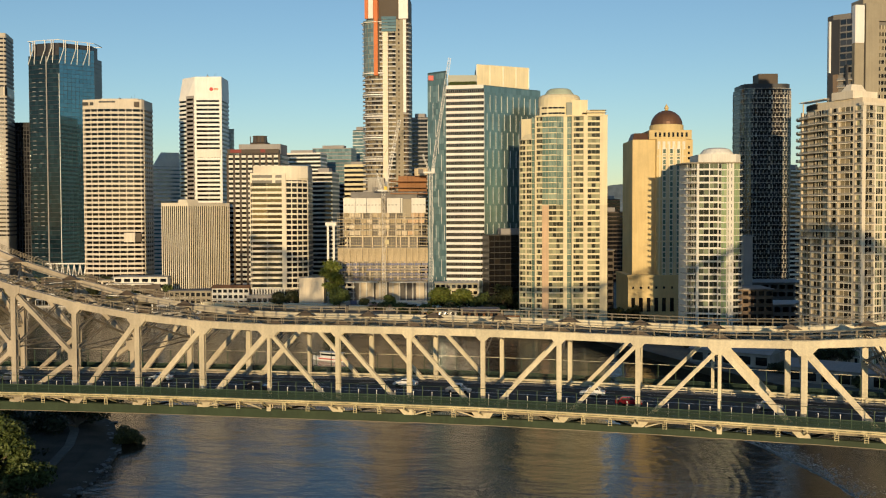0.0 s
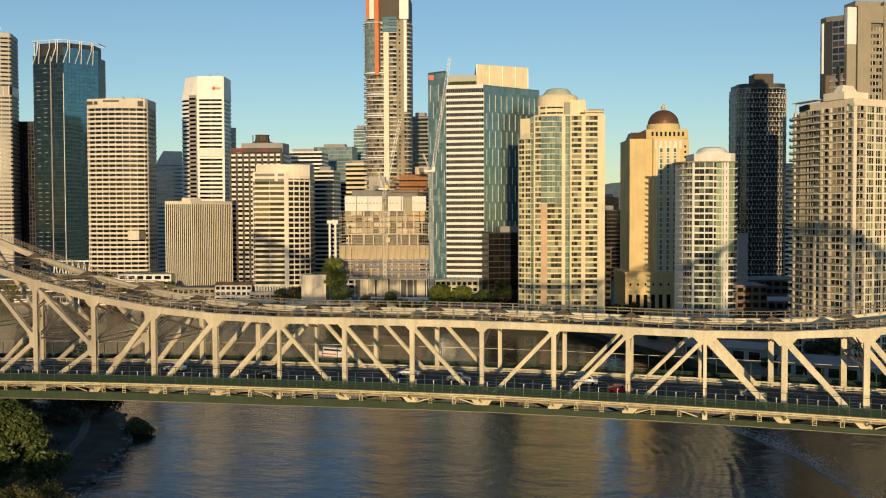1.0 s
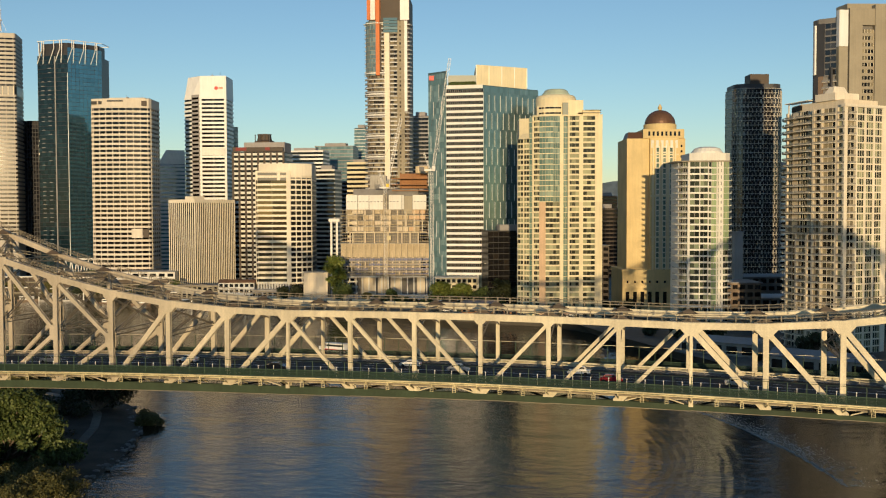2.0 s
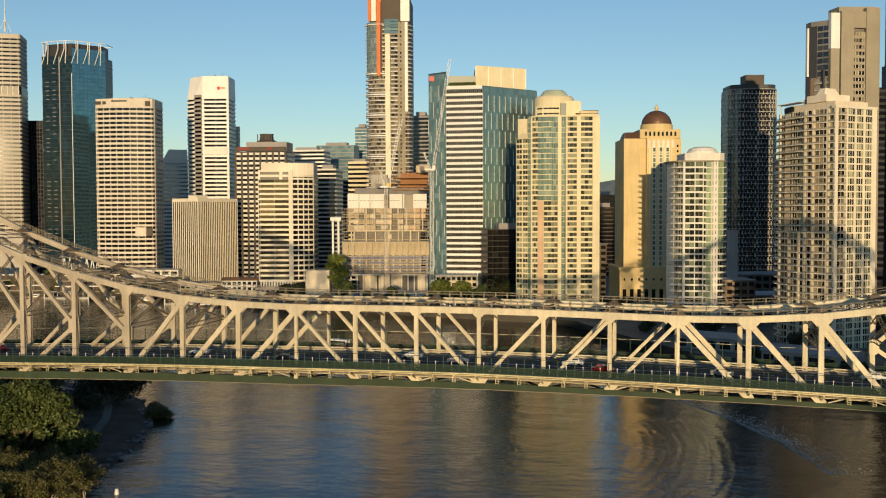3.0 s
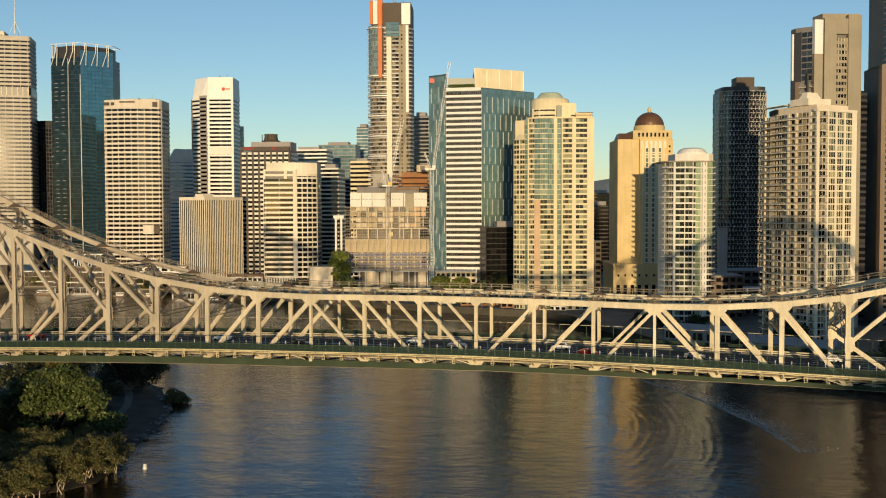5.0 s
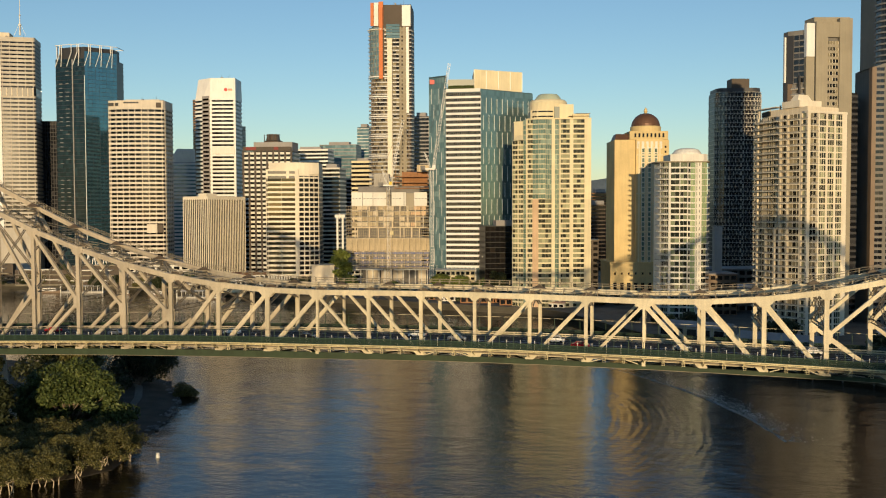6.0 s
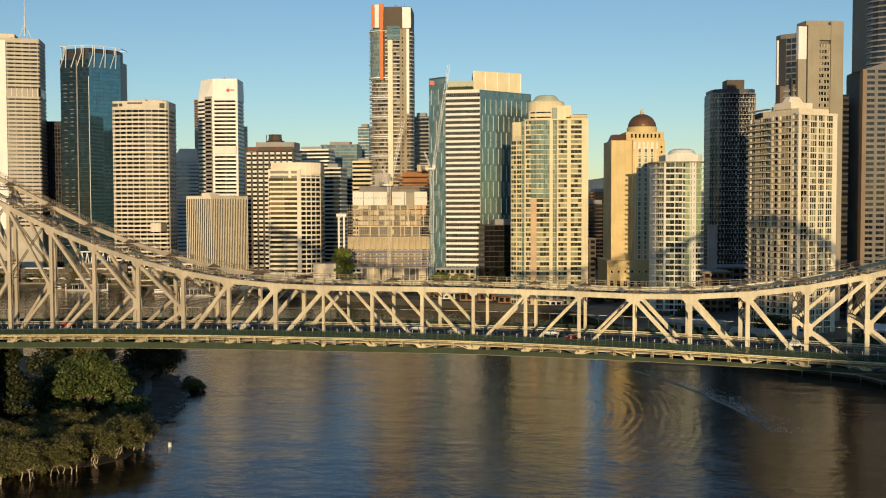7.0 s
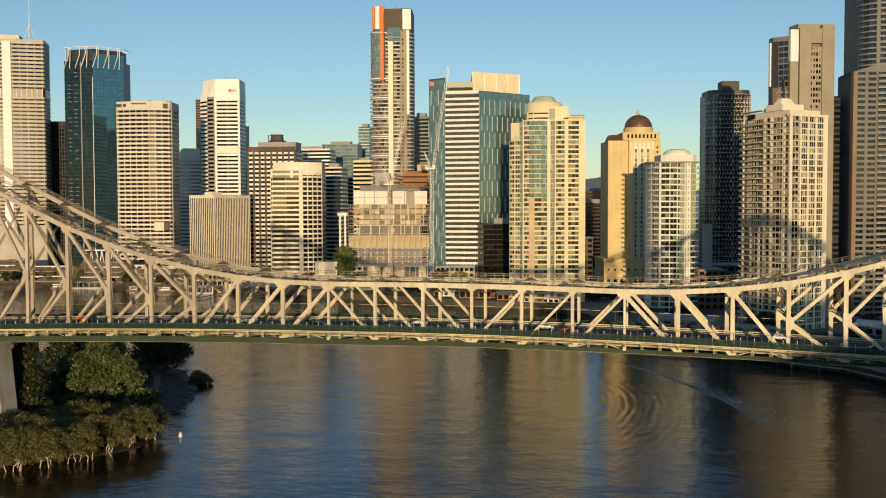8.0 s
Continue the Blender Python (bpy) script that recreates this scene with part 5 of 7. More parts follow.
# golden tower with a dome
def domed_tower():
    t = thing("domed_tower", site(129.5, 572, GROUND), "golden stone hotel tower with a bronze dome", "hotel tower")
    body = [(-17.5, 3), (-4, 3), (-4, 0), (13.5, 0), (13.5, 3), (18, 3), (18, 34), (-17.5, 34)]
    part("shaft", prism(bmesh.new(), body, 0, 107), GOLD_STONE, t)
    part("upper_shaft", prism(bmesh.new(), [(-8, 1.5), (17, 1.5), (17, 28), (-8, 28)], 107, 112.5), GOLD_STONE, t)
    part("drum", lathe(bmesh.new(), [(10, 112), (10, 116), (9.6, 116.3)], 28, Matrix.Translation((4.7, 13, 0))), GOLD_STONE, t)
    part("dome", lathe(bmesh.new(), [(9.4 * math.cos(a), 116.2 + 9 * math.sin(a)) for a in (math.pi / 2 * k / 8 for k in range(8))] + [(0, 125.3)], 28, Matrix.Translation((4.7, 13, 0))), BRONZE, t, "bronze dome")
    part("finial", lathe(bmesh.new(), [(0.7, 125), (1.4, 126.5), (0.8, 128), (0.1, 129)], 10, Matrix.Translation((4.7, 13, 0))), GOLD_STONE, t)
    part("gable", prism(bmesh.new(), [(-17.5, 3), (-8, 3), (-8, 18), (-17.5, 18)], 107, 111, [(-16, 6), (-8, 6), (-8, 16), (-16, 16)]), BRONZE, t)
    pane = mesh_of("window", box(bmesh.new(), 0, 0, 0, 1.5, 0.3, 2.5), G_GREEN[1])
    top_panel = mesh_of("pale_panel", box(bmesh.new(), 0, 0, 0, 1.6, 0.4, 4.6), OFFWHITE)
    strip_m = mesh_of("window_recess", box(bmesh.new(), 0, 0, 53, 2.6, 0.25, 84), PALE_PRECAST)
    for x in (0.6, 4.7, 8.8):
        piece("window_recess", strip_m, t, Matrix.Translation((x, -0.02, 7)))
        for k in range(26):
            piece("window", pane, t, Matrix.Translation((x, -0.12, 20 + k * 3.2)))
    for k in range(6):
        piece("pale_panel", top_panel, t, Matrix.Translation((-2.6 + k * 2.9, -0.1, 103.4)))
    for x in (-2.2, 2.6, 6.8, 11.2):
        part("pilaster", box(bmesh.new(), x, -0.3, 61, 0.9, 0.7, 86), CREAM_RENDER, t)
    for z in (22, 47, 72, 97):
        part("string_course", box(bmesh.new(), 4.7, -0.2, z, 17, 0.6, 0.9), CREAM_RENDER, t)
    for k in range(8):
        part("drum_window", box(bmesh.new(), 4.7 - 9 + k * 2.6, 1.35, 109.8, 1.2, 0.3, 2.6), G_OFFICE[1], t)
    small = mesh_of("small_window", box(bmesh.new(), 0, 0, 0, 1.1, 0.3, 1.4), G_OFFICE[1])
    for x in (15.7,):
        for k in range(28):
            piece("small_window", small, t, Matrix.Translation((x, 2.95, 16 + k * 3.2)))
    part("podium", prism(bmesh.new(), [(-21, -3), (23, -3), (23, 36), (-21, 36)], 0, 27), GOLD_STONE, t)
    part("cornice", prism(bmesh.new(), [(-21.5, -3.5), (23.5, -3.5), (23.5, 36), (-21.5, 36)], 26, 27.4), GOLD_STONE, t)
    tall = mesh_of("tall_window", box(bmesh.new(), 0, 0, 0, 2.2, 0.3, 8), G_OFFICE[1])
    for x in (-18, -13.5, -9, -4.5, 0, 4.7, 9.4, 14, 19):
        piece("tall_window", tall, t, Matrix.Translation((x, -3.02, 10)))
        piece("small_window", small, t, Matrix.Translation((x, -3.02, 20)))


domed_tower()

# white apartment tower
def white_flats():
    t = thing("white_apartment_tower", site(135.5, 483, GROUND), "white apartment tower with rounded balcony corners", "apartment tower")
    part("core", prism(bmesh.new(), [(-12.6, 8), (-8.5, 2.2), (10, 2.2), (12.8, 6), (13.2, 22), (-13, 22)], 0, 88), OFFWHITE, t)
    fh = 3.26
    win = ("window", 0.75, 0.15, 2, 0.8)
    bal = ("balcony", 1.0, 0.75, 2, 1.9)
    pts = [(-14.2, 9), (-13.6, 5), (-11.6, 2), (-9.2, 1.1), (-8.2, 0.7), (-3.5, -0.4), (-3.1, -0.5), (1.0, -0.5), (1.3, -0.5), (2.6, -0.5), (5.4, -0.5), (6.0, -0.1), (6.5, -0.1), (7.6, 0.0), (8.1, 0.0), (9.0, 0.1), (12.4, 1.6), (13.6, 4.2), (14.2, 8)]
    side = [bal, bal, bal, ("wall",), win, ("wall",), win, ("wall",), ("window", 0.7, 0.3, 1, 0.5), ("window", 0.35, 0.2, 2, 0.3, G_LIME), ("wall",), ("window", 0.6, 0.3, 1, 0.5, G_LIME), ("wall",), ("window", 1.1, 0.5, 1, 0.5), ("wall",)]
    storeys(t, pts, side + [win, bal, bal], 0, 13, fh, OFFWHITE, G_HOME, RAIL_WHITE, GREY_RENDER, 60, 11, single=True)
    storeys(t, pts, side + [("curtain", 3, G_LIME), bal, bal], 13 * fh, 14, fh, OFFWHITE, G_HOME, RAIL_WHITE, GREY_RENDER, 60, 12, single=True)
    part("roof_slab", prism(bmesh.new(), [(-15, 9), (-14.2, 5), (-12, 1.6), (-8, -0.3), (4, -1.1), (9.2, -0.4), (12.9, 1.2), (14.5, 4), (14.9, 20), (-15, 20)], 88, 88.7), TAUPE, t)
    part("upper_storey", prism(bmesh.new(), [(-8, 3), (-2, 0.2), (10, 0.2), (13, 3), (13, 20), (-8, 20)], 88.6, 92.6), OFFWHITE, t)
    part("roof_vault", lathe(bmesh.new(), [(8.2, 92.5), (8.0, 93.6), (6.6, 95.4), (4.2, 96.2), (0, 96.5)], 20, Matrix.Translation((3, 10, 0))), OFFWHITE, t)


white_flats()

# black tower with a pale lattice
o = rounded(34, 30, 8, 5)
t = tower("black_tower", site(215, 643, GROUND), "black apartment tower with a fine pale window lattice", o, 146, 3.1, LATTICE, G_BLACK, band=0.26, recess=0.3, pane=2.6, gap=0.1, cat="apartment tower")
rows = (bmesh.new(), bmesh.new())
for a, b in zip(o, o[1:]):
    a, b = Vector(a), Vector(b)
    e = b - a
    if e.length < 0.5 or -e.x / e.length > 0.2:
        continue
    turn = Matrix.Rotation(math.atan2(e.y, e.x), 4, "Z")
    bays = max(1, round(e.length / 2.7))
    for k in range(bays):
        for q, bm in enumerate(rows):
            p = a + e * ((k + 0.15 + 0.42 * q) / bays)
            box(bm, 0, 0.1, 1.65, 0.26, 0.4, 2.9, Matrix.Translation((p.x, p.y, 0)) @ turn)
            if (k + q) % 4 == 0:
                box(bm, 0.6, 0.12, 1.65, 0.5, 0.3, 2.9, Matrix.Translation((p.x, p.y, 0)) @ turn)
for q, bm in enumerate(rows):
    stacked("lattice_upright", bm, GREIGE, t, [2 + 3.1 * k for k in range(q, 46, 2)])
part("roof_cap", prism(bmesh.new(), inset(o, 1.0), 146, 149), DARK_PANEL, t)
roof_box(t, 2, 14, 149, 13, 12, 7.5, BROWN_PANEL)

# large beige apartment tower
def beige_flats():
    t = thing("beige_apartment_tower", site(165.2, 409.6, GROUND, -63.7), "large beige apartment tower with deep balconies", "apartment tower")
    part("core", prism(bmesh.new(), [(-25.6, 10), (-18.6, 3.4), (-7, 1.4), (2, 1.6), (12, 2.0), (12, 25), (-25.6, 25)], 0, 107), STONE_BEIGE, t)
    fh = 3.06
    bal = ("balcony", 1.1, 0.75, 3, 2.2)
    deep = ("balcony", 1.3, 0.7, 4, 2.2)
    small = ("balcony", 0.4, 0.75, 3, 1.3)
    corner = ("balcony", 0.25, 0.8, 2, 0.8, G_CREAM)
    face = [(-21, 13), (-20.6, 8.5), (-18.8, 5.0), (-16.4, 2.6), (-15.6, 2.2), (-10.6, 0.2), (-9.9, 0.0), (-5.6, -0.8), (-4.9, -0.9), (-3.2, -0.9), (-2.3, -0.9), (1.2, -0.6), (2.0, -0.5), (8.4, 0.3), (9.6, 0.4), (13.2, 0.5)]
    face = [(x if x > -3 else -3 + (x + 3) * 1.4, y) for x, y in face]
    low_kinds = [bal, bal, bal, ("wall",), ("balcony", 0.9, 0.75, 3, 1.8), ("wall",), small, ("wall",), ("window", 0.6, 0.3, 1, 0.8), ("wall",), ("balcony", 1.0, 0.75, 2, 1.8), ("wall",), small, ("wall",), corner]
    top_kinds = [bal, bal, bal, ("wall",), deep, None, deep, None, deep, ("wall",), ("balcony", 1.0, 0.75, 2, 1.8), ("wall",), small, ("wall",), corner]
    storeys(t, face, low_kinds, 0, 17, fh, STONE_BEIGE, G_DEEP, RAIL_PALE, PALE_PRECAST, 60, 21, PALE_PRECAST, True)
    storeys(t, face, top_kinds, 17 * fh, 18, fh, STONE_BEIGE, G_DEEP, RAIL_PALE, PALE_PRECAST, 60, 22, PALE_PRECAST, True)
    # flank towards the sun: a wall strip with balconies, then three wide window columns
    flank = [(13.2, 0.5), (13.3, 2.2), (13.8, 2.2), (13.8, 6.4), (13.6, 7.0), (13.6, 8.0), (13.6, 12.4), (13.6, 13.4), (13.6, 17.8), (13.6, 18.8), (13.6, 23.2), (13.6, 26)]
    wide = ("window", 0.4, 0.2, 3, 0.35, G_CREAM)
    storeys(t, flank, [("wall",), None, ("balcony", 0.5, 0.8, 2, 0.7), None, ("wall",), wide, ("wall",), wide, ("wall",), wide, ("wall",)], 0, 35, fh, PALE_PRECAST, G_DEEP, RAIL_PALE, PALE_PRECAST, 60, 23, PALE_PRECAST)
    line = mesh_of("string_course", box(bmesh.new(), 13.5, 15.4, 0.1, 0.7, 20.6, 0.3), PALE_PRECAST)
    for k in range(35):
        piece("string_course", line, t, Matrix.Translation((0, 0, k * fh)))
    part("flank_parapet", box(bmesh.new(), 12.6, 13.2, 35.2 * fh, 2.2, 26, 0.4 * fh), PALE_PRECAST, t)
    part("upper_storey", prism(bmesh.new(), [(-21.5, 6), (-13, 1.8), (12, 1.6), (12, 22), (-21.5, 22)], 107, 110.4), STONE_BEIGE, t)
    for k in range(7):
        part("upper_window", box(bmesh.new(), -20 + k * 1.35, 5.1 - 0.667 * k, 108.8, 0.9, 1.0, 2.2), G_DEEP[0], t)
    part("crown", prism(bmesh.new(), [(-3, 0.5), (8, 0.5), (8, 15), (-3, 15)], 110.4, 113.6), PALE_PRECAST, t)
    part("crown_top", prism(bmesh.new(), [(1, 1.5), (6, 1.5), (6, 11), (1, 11)], 113.6, 116.6, [(2.6, 3), (5.2, 3), (5.2, 9), (2.6, 9)]), PALE_PRECAST, t)
    return t


t = beige_flats()
for k in range(12):
    part("roof_pergola", box(bmesh.new(), -22 + k * 1.5, 4.6 - 0.28 * k, 111.5, 0.35, 5.5, 0.35), STONE_BEIGE, t)
for x in (-21.5, -13, -6):
    part("pergola_post", box(bmesh.new(), x, 2.2 + 0.11 * (-6 - x), 109.3, 0.4, 0.4, 4.6), STONE_BEIGE, t)
roof_clutter(-16, 10, 5, 20, 111, 8, t, 9)


def taupe_tower():
    t = thing("taupe_tower", site(192.8, 452, GROUND, 8), "tall taupe tower with a white corner panel", "apartment tower")
    part("core", prism(bmesh.new(), [(-8, 9), (-1, 1.8), (22, 1.8), (22, 14), (-8, 14)], 0, 156), DARK_CONCRETE, t)
    fh = 3.2
    # left face turned from the sun: its shade is in the dark panels
    left = [(-9.6, 10), (-8.4, 8.2), (-7.2, 6.5), (-2.6, 1.6)]
    storeys(t, left, [("wall", DARK_PANEL), ("wall", BROWN_CLAD), ("balcony", 0.5, 0.9, 2, 1.6)], 0, 40, fh, DARK_CONCRETE, G_BLACK, RAIL_GREY, DARK_PANEL, 50, 31, GREIGE)
    part("slate_upright", box(bmesh.new(), -4.6, 3.0, 66, 0.8, 1.6, 132), DARK_PANEL, t)
    storeys(t, [(-9.0, 10), (-6.2, 6.4), (-2.4, 2.0)], [("wall", DARK_PANEL), ("window", 0.5, 0.2, 2, 0.4)], 40 * fh, 8, fh, DARK_CONCRETE, G_BLACK, limit=10, seed=32)
    part("white_edge", box(bmesh.new(), -9.2, 10.0, 141, 0.9, 1.2, 24), WHITE_PANEL, t)
    part("taupe_pier", box(bmesh.new(), -0.2, 1.0, 71, 4.6, 2.2, 142), TAUPE, t)
    part("white_panel", box(bmesh.new(), -0.3, 0.8, 150.3, 4.6, 2.6, 17.4), WHITE_PANEL, t, "white corner panel at the top")
    part("dark_groove", box(bmesh.new(), 2.5, 1.6, 79, 0.9, 1.6, 158), DARK_PANEL, t)
    part("blank_wall", box(bmesh.new(), 6.2, 0.8, 80, 6.6, 2.2, 160), TAUPE, t, "plain taupe wall")
    part("blank_wall", box(bmesh.new(), 19.6, 0.6, 81, 7.2, 2.2, 162), TAUPE, t)
    part("wall_head", box(bmesh.new(), 12.8, 0.9, 156, 6.8, 2.0, 8), TAUPE, t)
    storeys(t, [(9.5, 0.5), (16.0, 0.4)], [("window", 1.1, 0.3, 4, 0.3)], 0, 47, fh, TAUPE, G_DEEP, frame=PALE_PRECAST, limit=50, seed=33)
    part("roof_screen", prism(bmesh.new(), [(4, 4), (23.1, 2), (23.1, 14), (4, 14)], 156, 163), TAUPE, t)


taupe_tower()
# dark panels hold the shade on this tower's grey walls
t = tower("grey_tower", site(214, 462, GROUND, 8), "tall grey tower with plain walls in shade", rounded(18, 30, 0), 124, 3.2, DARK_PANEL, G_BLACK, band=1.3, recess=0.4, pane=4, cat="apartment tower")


def brown_tower():
    t = thing("brown_tower", site(245, 482, GROUND), "dark brown tower with a glazed corner and narrow balconies", "apartment tower")
    part("core", prism(bmesh.new(), [(2, 8), (8, 2), (62, 2), (62, 36), (2, 36)], 0, 206), BROWN_CLAD, t)
    fh = 3.2
    pts = [(0, 12), (0.6, 6.5), (2.8, 3), (6.4, 0.8), (8.4, 0.4), (12.2, 0.2), (13.2, 0.2), (18.5, 0.0), (21, 0), (26, 0), (27, 0), (33, 0), (36, 0), (44, 0), (46, 0), (60, 0)]
    slim = ("balcony", 0.5, 0.5, 2, 0.5)
    kinds = [slim, slim, slim, ("wall", DARK_PANEL), ("balcony", 0.3, 0.9, 2, 1.2), ("wall", TAUPE), ("window", 0.9, 0.3, 3, 0.5), ("wall", TAUPE), slim, ("wall", TAUPE), ("window", 0.9, 0.3, 3, 0.5), ("wall", TAUPE), slim, ("wall",), slim]
    storeys(t, pts, kinds, 0, 64, fh, BROWN_CLAD, G_BLACK, RAIL_GREY, DARK_PANEL, 60, 51, GREY_RENDER)


def grey_slab_flats():
    t = thing("grey_slab_flats", site(225.5, 452, GROUND), "grey-brown slab of flats with balcony bands", "apartment tower")
    part("core", prism(bmesh.new(), [(1, 3), (60, 3), (60, 24), (1, 24)], 0, 136), GREY_BROWN, t)
    fh = 3.1
    pts = [(0, 4), (0.4, 1.2), (2.4, 0.6), (6.6, 0.5), (8.2, 0.4), (12.6, 0.4), (13.6, 0.4), (21, 0.2), (22, 0.2), (30, 0), (32, 0), (40, 0), (42, 0), (56, 0)]
    bal = ("balcony", 0.9, 1.0, 3, 1.4)
    kinds = [("wall", BROWN_CLAD), ("wall", BROWN_CLAD), ("window", 1.0, 0.4, 2, 0.5), ("wall",), ("window", 1.0, 0.4, 2, 0.5), ("wall",), bal, ("wall",), bal, ("wall",), bal, ("wall",), bal]
    storeys(t, pts, kinds, 0, 44, fh, GREY_BROWN, G_BLACK, RAIL_GREY, DARK_PANEL, 50, 52, GREIGE)
    part("sloping_roof", prism(bmesh.new(), [(0, 1), (60, 0), (60, 20), (0, 20)], 136, 140.5, [(14, 2), (60, 1), (60, 20), (14, 20)]), GREY_BROWN, t)


brown_tower()
grey_slab_flats()

# ---- the building site with its cranes ----
def building_site():
    t = thing("building_under_construction", site(-42.3, 692, GROUND), "half-built concrete tower wrapped in netting and screens", "building site")
    rnd = random.Random(8)
    part("core", prism(bmesh.new(), [(-24, 8), (24, 8), (24, 34), (-24, 34)], 0, 80), DARK_CONCRETE, t, "raw concrete lift core")
    # floor slabs
    for z in (15.6, 19.2, 22.8, 26.4, 30.0, 34.4, 39.6, 47.6, 52.0, 56.2, 60.4, 64.6, 69.0, 73.6):
        w, x0 = (33, 0) if z < 40 else (29.4, 0.6)
        bm = prism(bmesh.new(), [(x0 - w, 1.5), (x0 - w + 2, 0), (x0 + w - 4, 0), (x0 + w, 4), (x0 + w, 36), (x0 - w, 36)], z, z + (0.9 if z == 47.6 else 0.45))
        part("floor_slab", bm, BUFF_PRECAST if z in (47.6, 15.6) else CONCRETE, t)
    # columns of the open storeys
    for z0, z1, xs in ((40.0, 47.6, (-26, -24, -15, -8, 2, 9, 12, 18, 24)), (16, 30, range(-30, 32, 5)), (48.5, 74, range(-27, 30, 6))):
        col = mesh_of("column", box(bmesh.new(), 0, 0, (z0 + z1) / 2, 0.9, 0.9, z1 - z0), BUFF_PRECAST)
        for x in xs:
            piece("column", col, t, Matrix.Translation((x, 1.6, 0)))
    # netting in hung widths
    net = mesh_of("net_panel", box(bmesh.new(), 0, 0, 0, 4.2, 0.12, 9.6), MESH_SCREEN)
    for k in range(15):
        piece("net_panel", net, t, Matrix.Translation((-30.5 + k * 4.45, -0.25 + rnd.uniform(-0.15, 0.15), 34.9 + rnd.uniform(-0.3, 0.3))) @ Matrix.Rotation(radians(rnd.uniform(-3, 3)), 4, "Z"))
    for k in range(15):
        part("net_pole", box(bmesh.new(), -32.6 + k * 4.45, -0.5, 28, 0.16, 0.16, 26), RUST_STEEL, t)
    # edge sheeting on the lower floors
    for r in range(4):
        for k in range(13):
            if rnd.random() < 0.84:
                part("edge_sheet", box(bmesh.new(), -29.4 + k * 4.9, -0.2, 17.4 + r * 3.6, 4.3, 0.12, 1.7), BLUE_SHEET if rnd.random() < 0.75 else GREY_RENDER, t)
    # form panels and scaffold on the storeys under the screens
    for r in range(4):
        for k in range(14):
            x = -26.6 + k * 4.15
            m = SALMON if k > 9 and rnd.random() < 0.6 else (MESH_SCREEN if rnd.random() < 0.6 else BUFF_PRECAST)
            if rnd.random() < 0.78:
                part("form_panel", box(bmesh.new(), x, -0.1 + rnd.uniform(0, 0.8), 50.6 + r * 4.2, 3.7, 0.2, 3.3), m, t)
    for k in range(29):
        part("scaffold_pole", box(bmesh.new(), -28.4 + k * 2.05, -0.6, 56.5, 0.14, 0.14, 17), RUST_STEEL if k % 3 else OFFWHITE, t)
    # scaffold standards and ledgers over the whole front
    bm = bmesh.new()
    for k in range(40):
        box(bm, -32.5 + k * 1.66, -1.25 - 0.5 * (k % 2), 40.5, 0.13, 0.13, 49)
    for k in range(24):
        box(bm, 0, -1.3, 17 + k * 2.05, 65, 0.1, 0.16 if k % 3 else 0.4)
    for k in range(26):
        x, z = -32 + (k * 7) % 62, 18 + (k * 11) % 44
        beam(bm, (x, -1.5, z), (x + 3.3, -1.5, z + 4.1), 0.12, 0.12)
    tagged(part("scaffold", bm, MESH_SCREEN, t, "dusty scaffold of poles and boards"), kind="stuff")
    # tall white screens round the working deck
    for x0, x1 in ((-28.4, -20.2), (-19.8, -12), (-11.6, -1.5), (2.6, 12), (12.4, 13.6), (20, 30)):
        sc = part("screen", box(bmesh.new(), (x0 + x1) / 2, -0.9, 70, x1 - x0, 0.3, 10.6), OFFWHITE, t, "white edge protection screen")
        for k in range(int((x1 - x0) / 2.5)):
            part("screen_slot", box(bmesh.new(), x0 + 1.5 + k * 2.5, -1.07, 70.4, 1.3, 0.06, 0.5), DARK_CONCRETE, sc)
        for k in range(int((x1 - x0) / 2.2)):
            part("screen_post", box(bmesh.new(), x0 + 0.5 + k * 2.2, -1.0, 76, 0.16, 0.16, 1.8), RUST_STEEL, sc)
    part("screen_gap", box(bmesh.new(), 16.8, -0.4, 68, 6, 0.4, 13), TAUPE, t)
    # rusty formwork decks on top
    for z in (78.5, 83.0, 87.5):
        part("formwork_deck", box(bmesh.new(), 18, 14, z, 27, 18, 0.6), RUST, t, "rusty steel formwork deck")
        for k in range(10):
            part("formwork_post", box(bmesh.new(), 5.4 + k * 2.8, 5.4, z + 2.2, 0.25, 0.25, 4.4), RUST, t)
    part("formwork_wall", box(bmesh.new(), 20, 20, 86, 20, 6, 11), RUST, t)
    part("timber_box", box(bmesh.new(), 27, 12, 94, 10, 8, 5.4), MESH_SCREEN, t, "tan timber formwork box")
    part("core_lift", box(bmesh.new(), -6, 18, 84, 12, 12, 12), CONCRETE, t)
    # hoist up the front
    bm = bmesh.new()
    for x in (-1.3, 1.3):
        for y in (-3.2, -1.2):
            box(bm, x, y, 38.5, 0.25, 0.25, 77)
    for k in range(38):
        beam(bm, (-1.3, -3.2, k * 2.02), (1.3, -3.2, k * 2.02 + 1.6), 0.16, 0.16)
        box(bm, 0, -3.2, k * 2.02, 2.6, 0.16, 0.16)
    part("hoist_mast", bm, MESH_SCREEN, t, "brown builders' hoist mast")
    part("hoist_cage", box(bmesh.new(), 2.8, -2.4, 44, 2.6, 2.4, 3.2), YELLOW_STEEL, t)
    # lobby
    for k in range(14):
        part("lobby_column", box(bmesh.new(), -31 + k * 4.7, -0.4, 7.8, 0.9, 0.9, 15.6), OFFWHITE, t)
    for x, w in ((-13, 10), (-2, 8), (7, 7), (26, 6)):
        part("lobby_wall", box(bmesh.new(), x, 2.2, 7.4, w, 0.6, 14.6), BUFF_PRECAST, t)
    for z in (4, 8, 12):
        part("lobby_slab", box(bmesh.new(), -25, 1.2, z, 9, 2.0, 0.7), OFFWHITE, t)
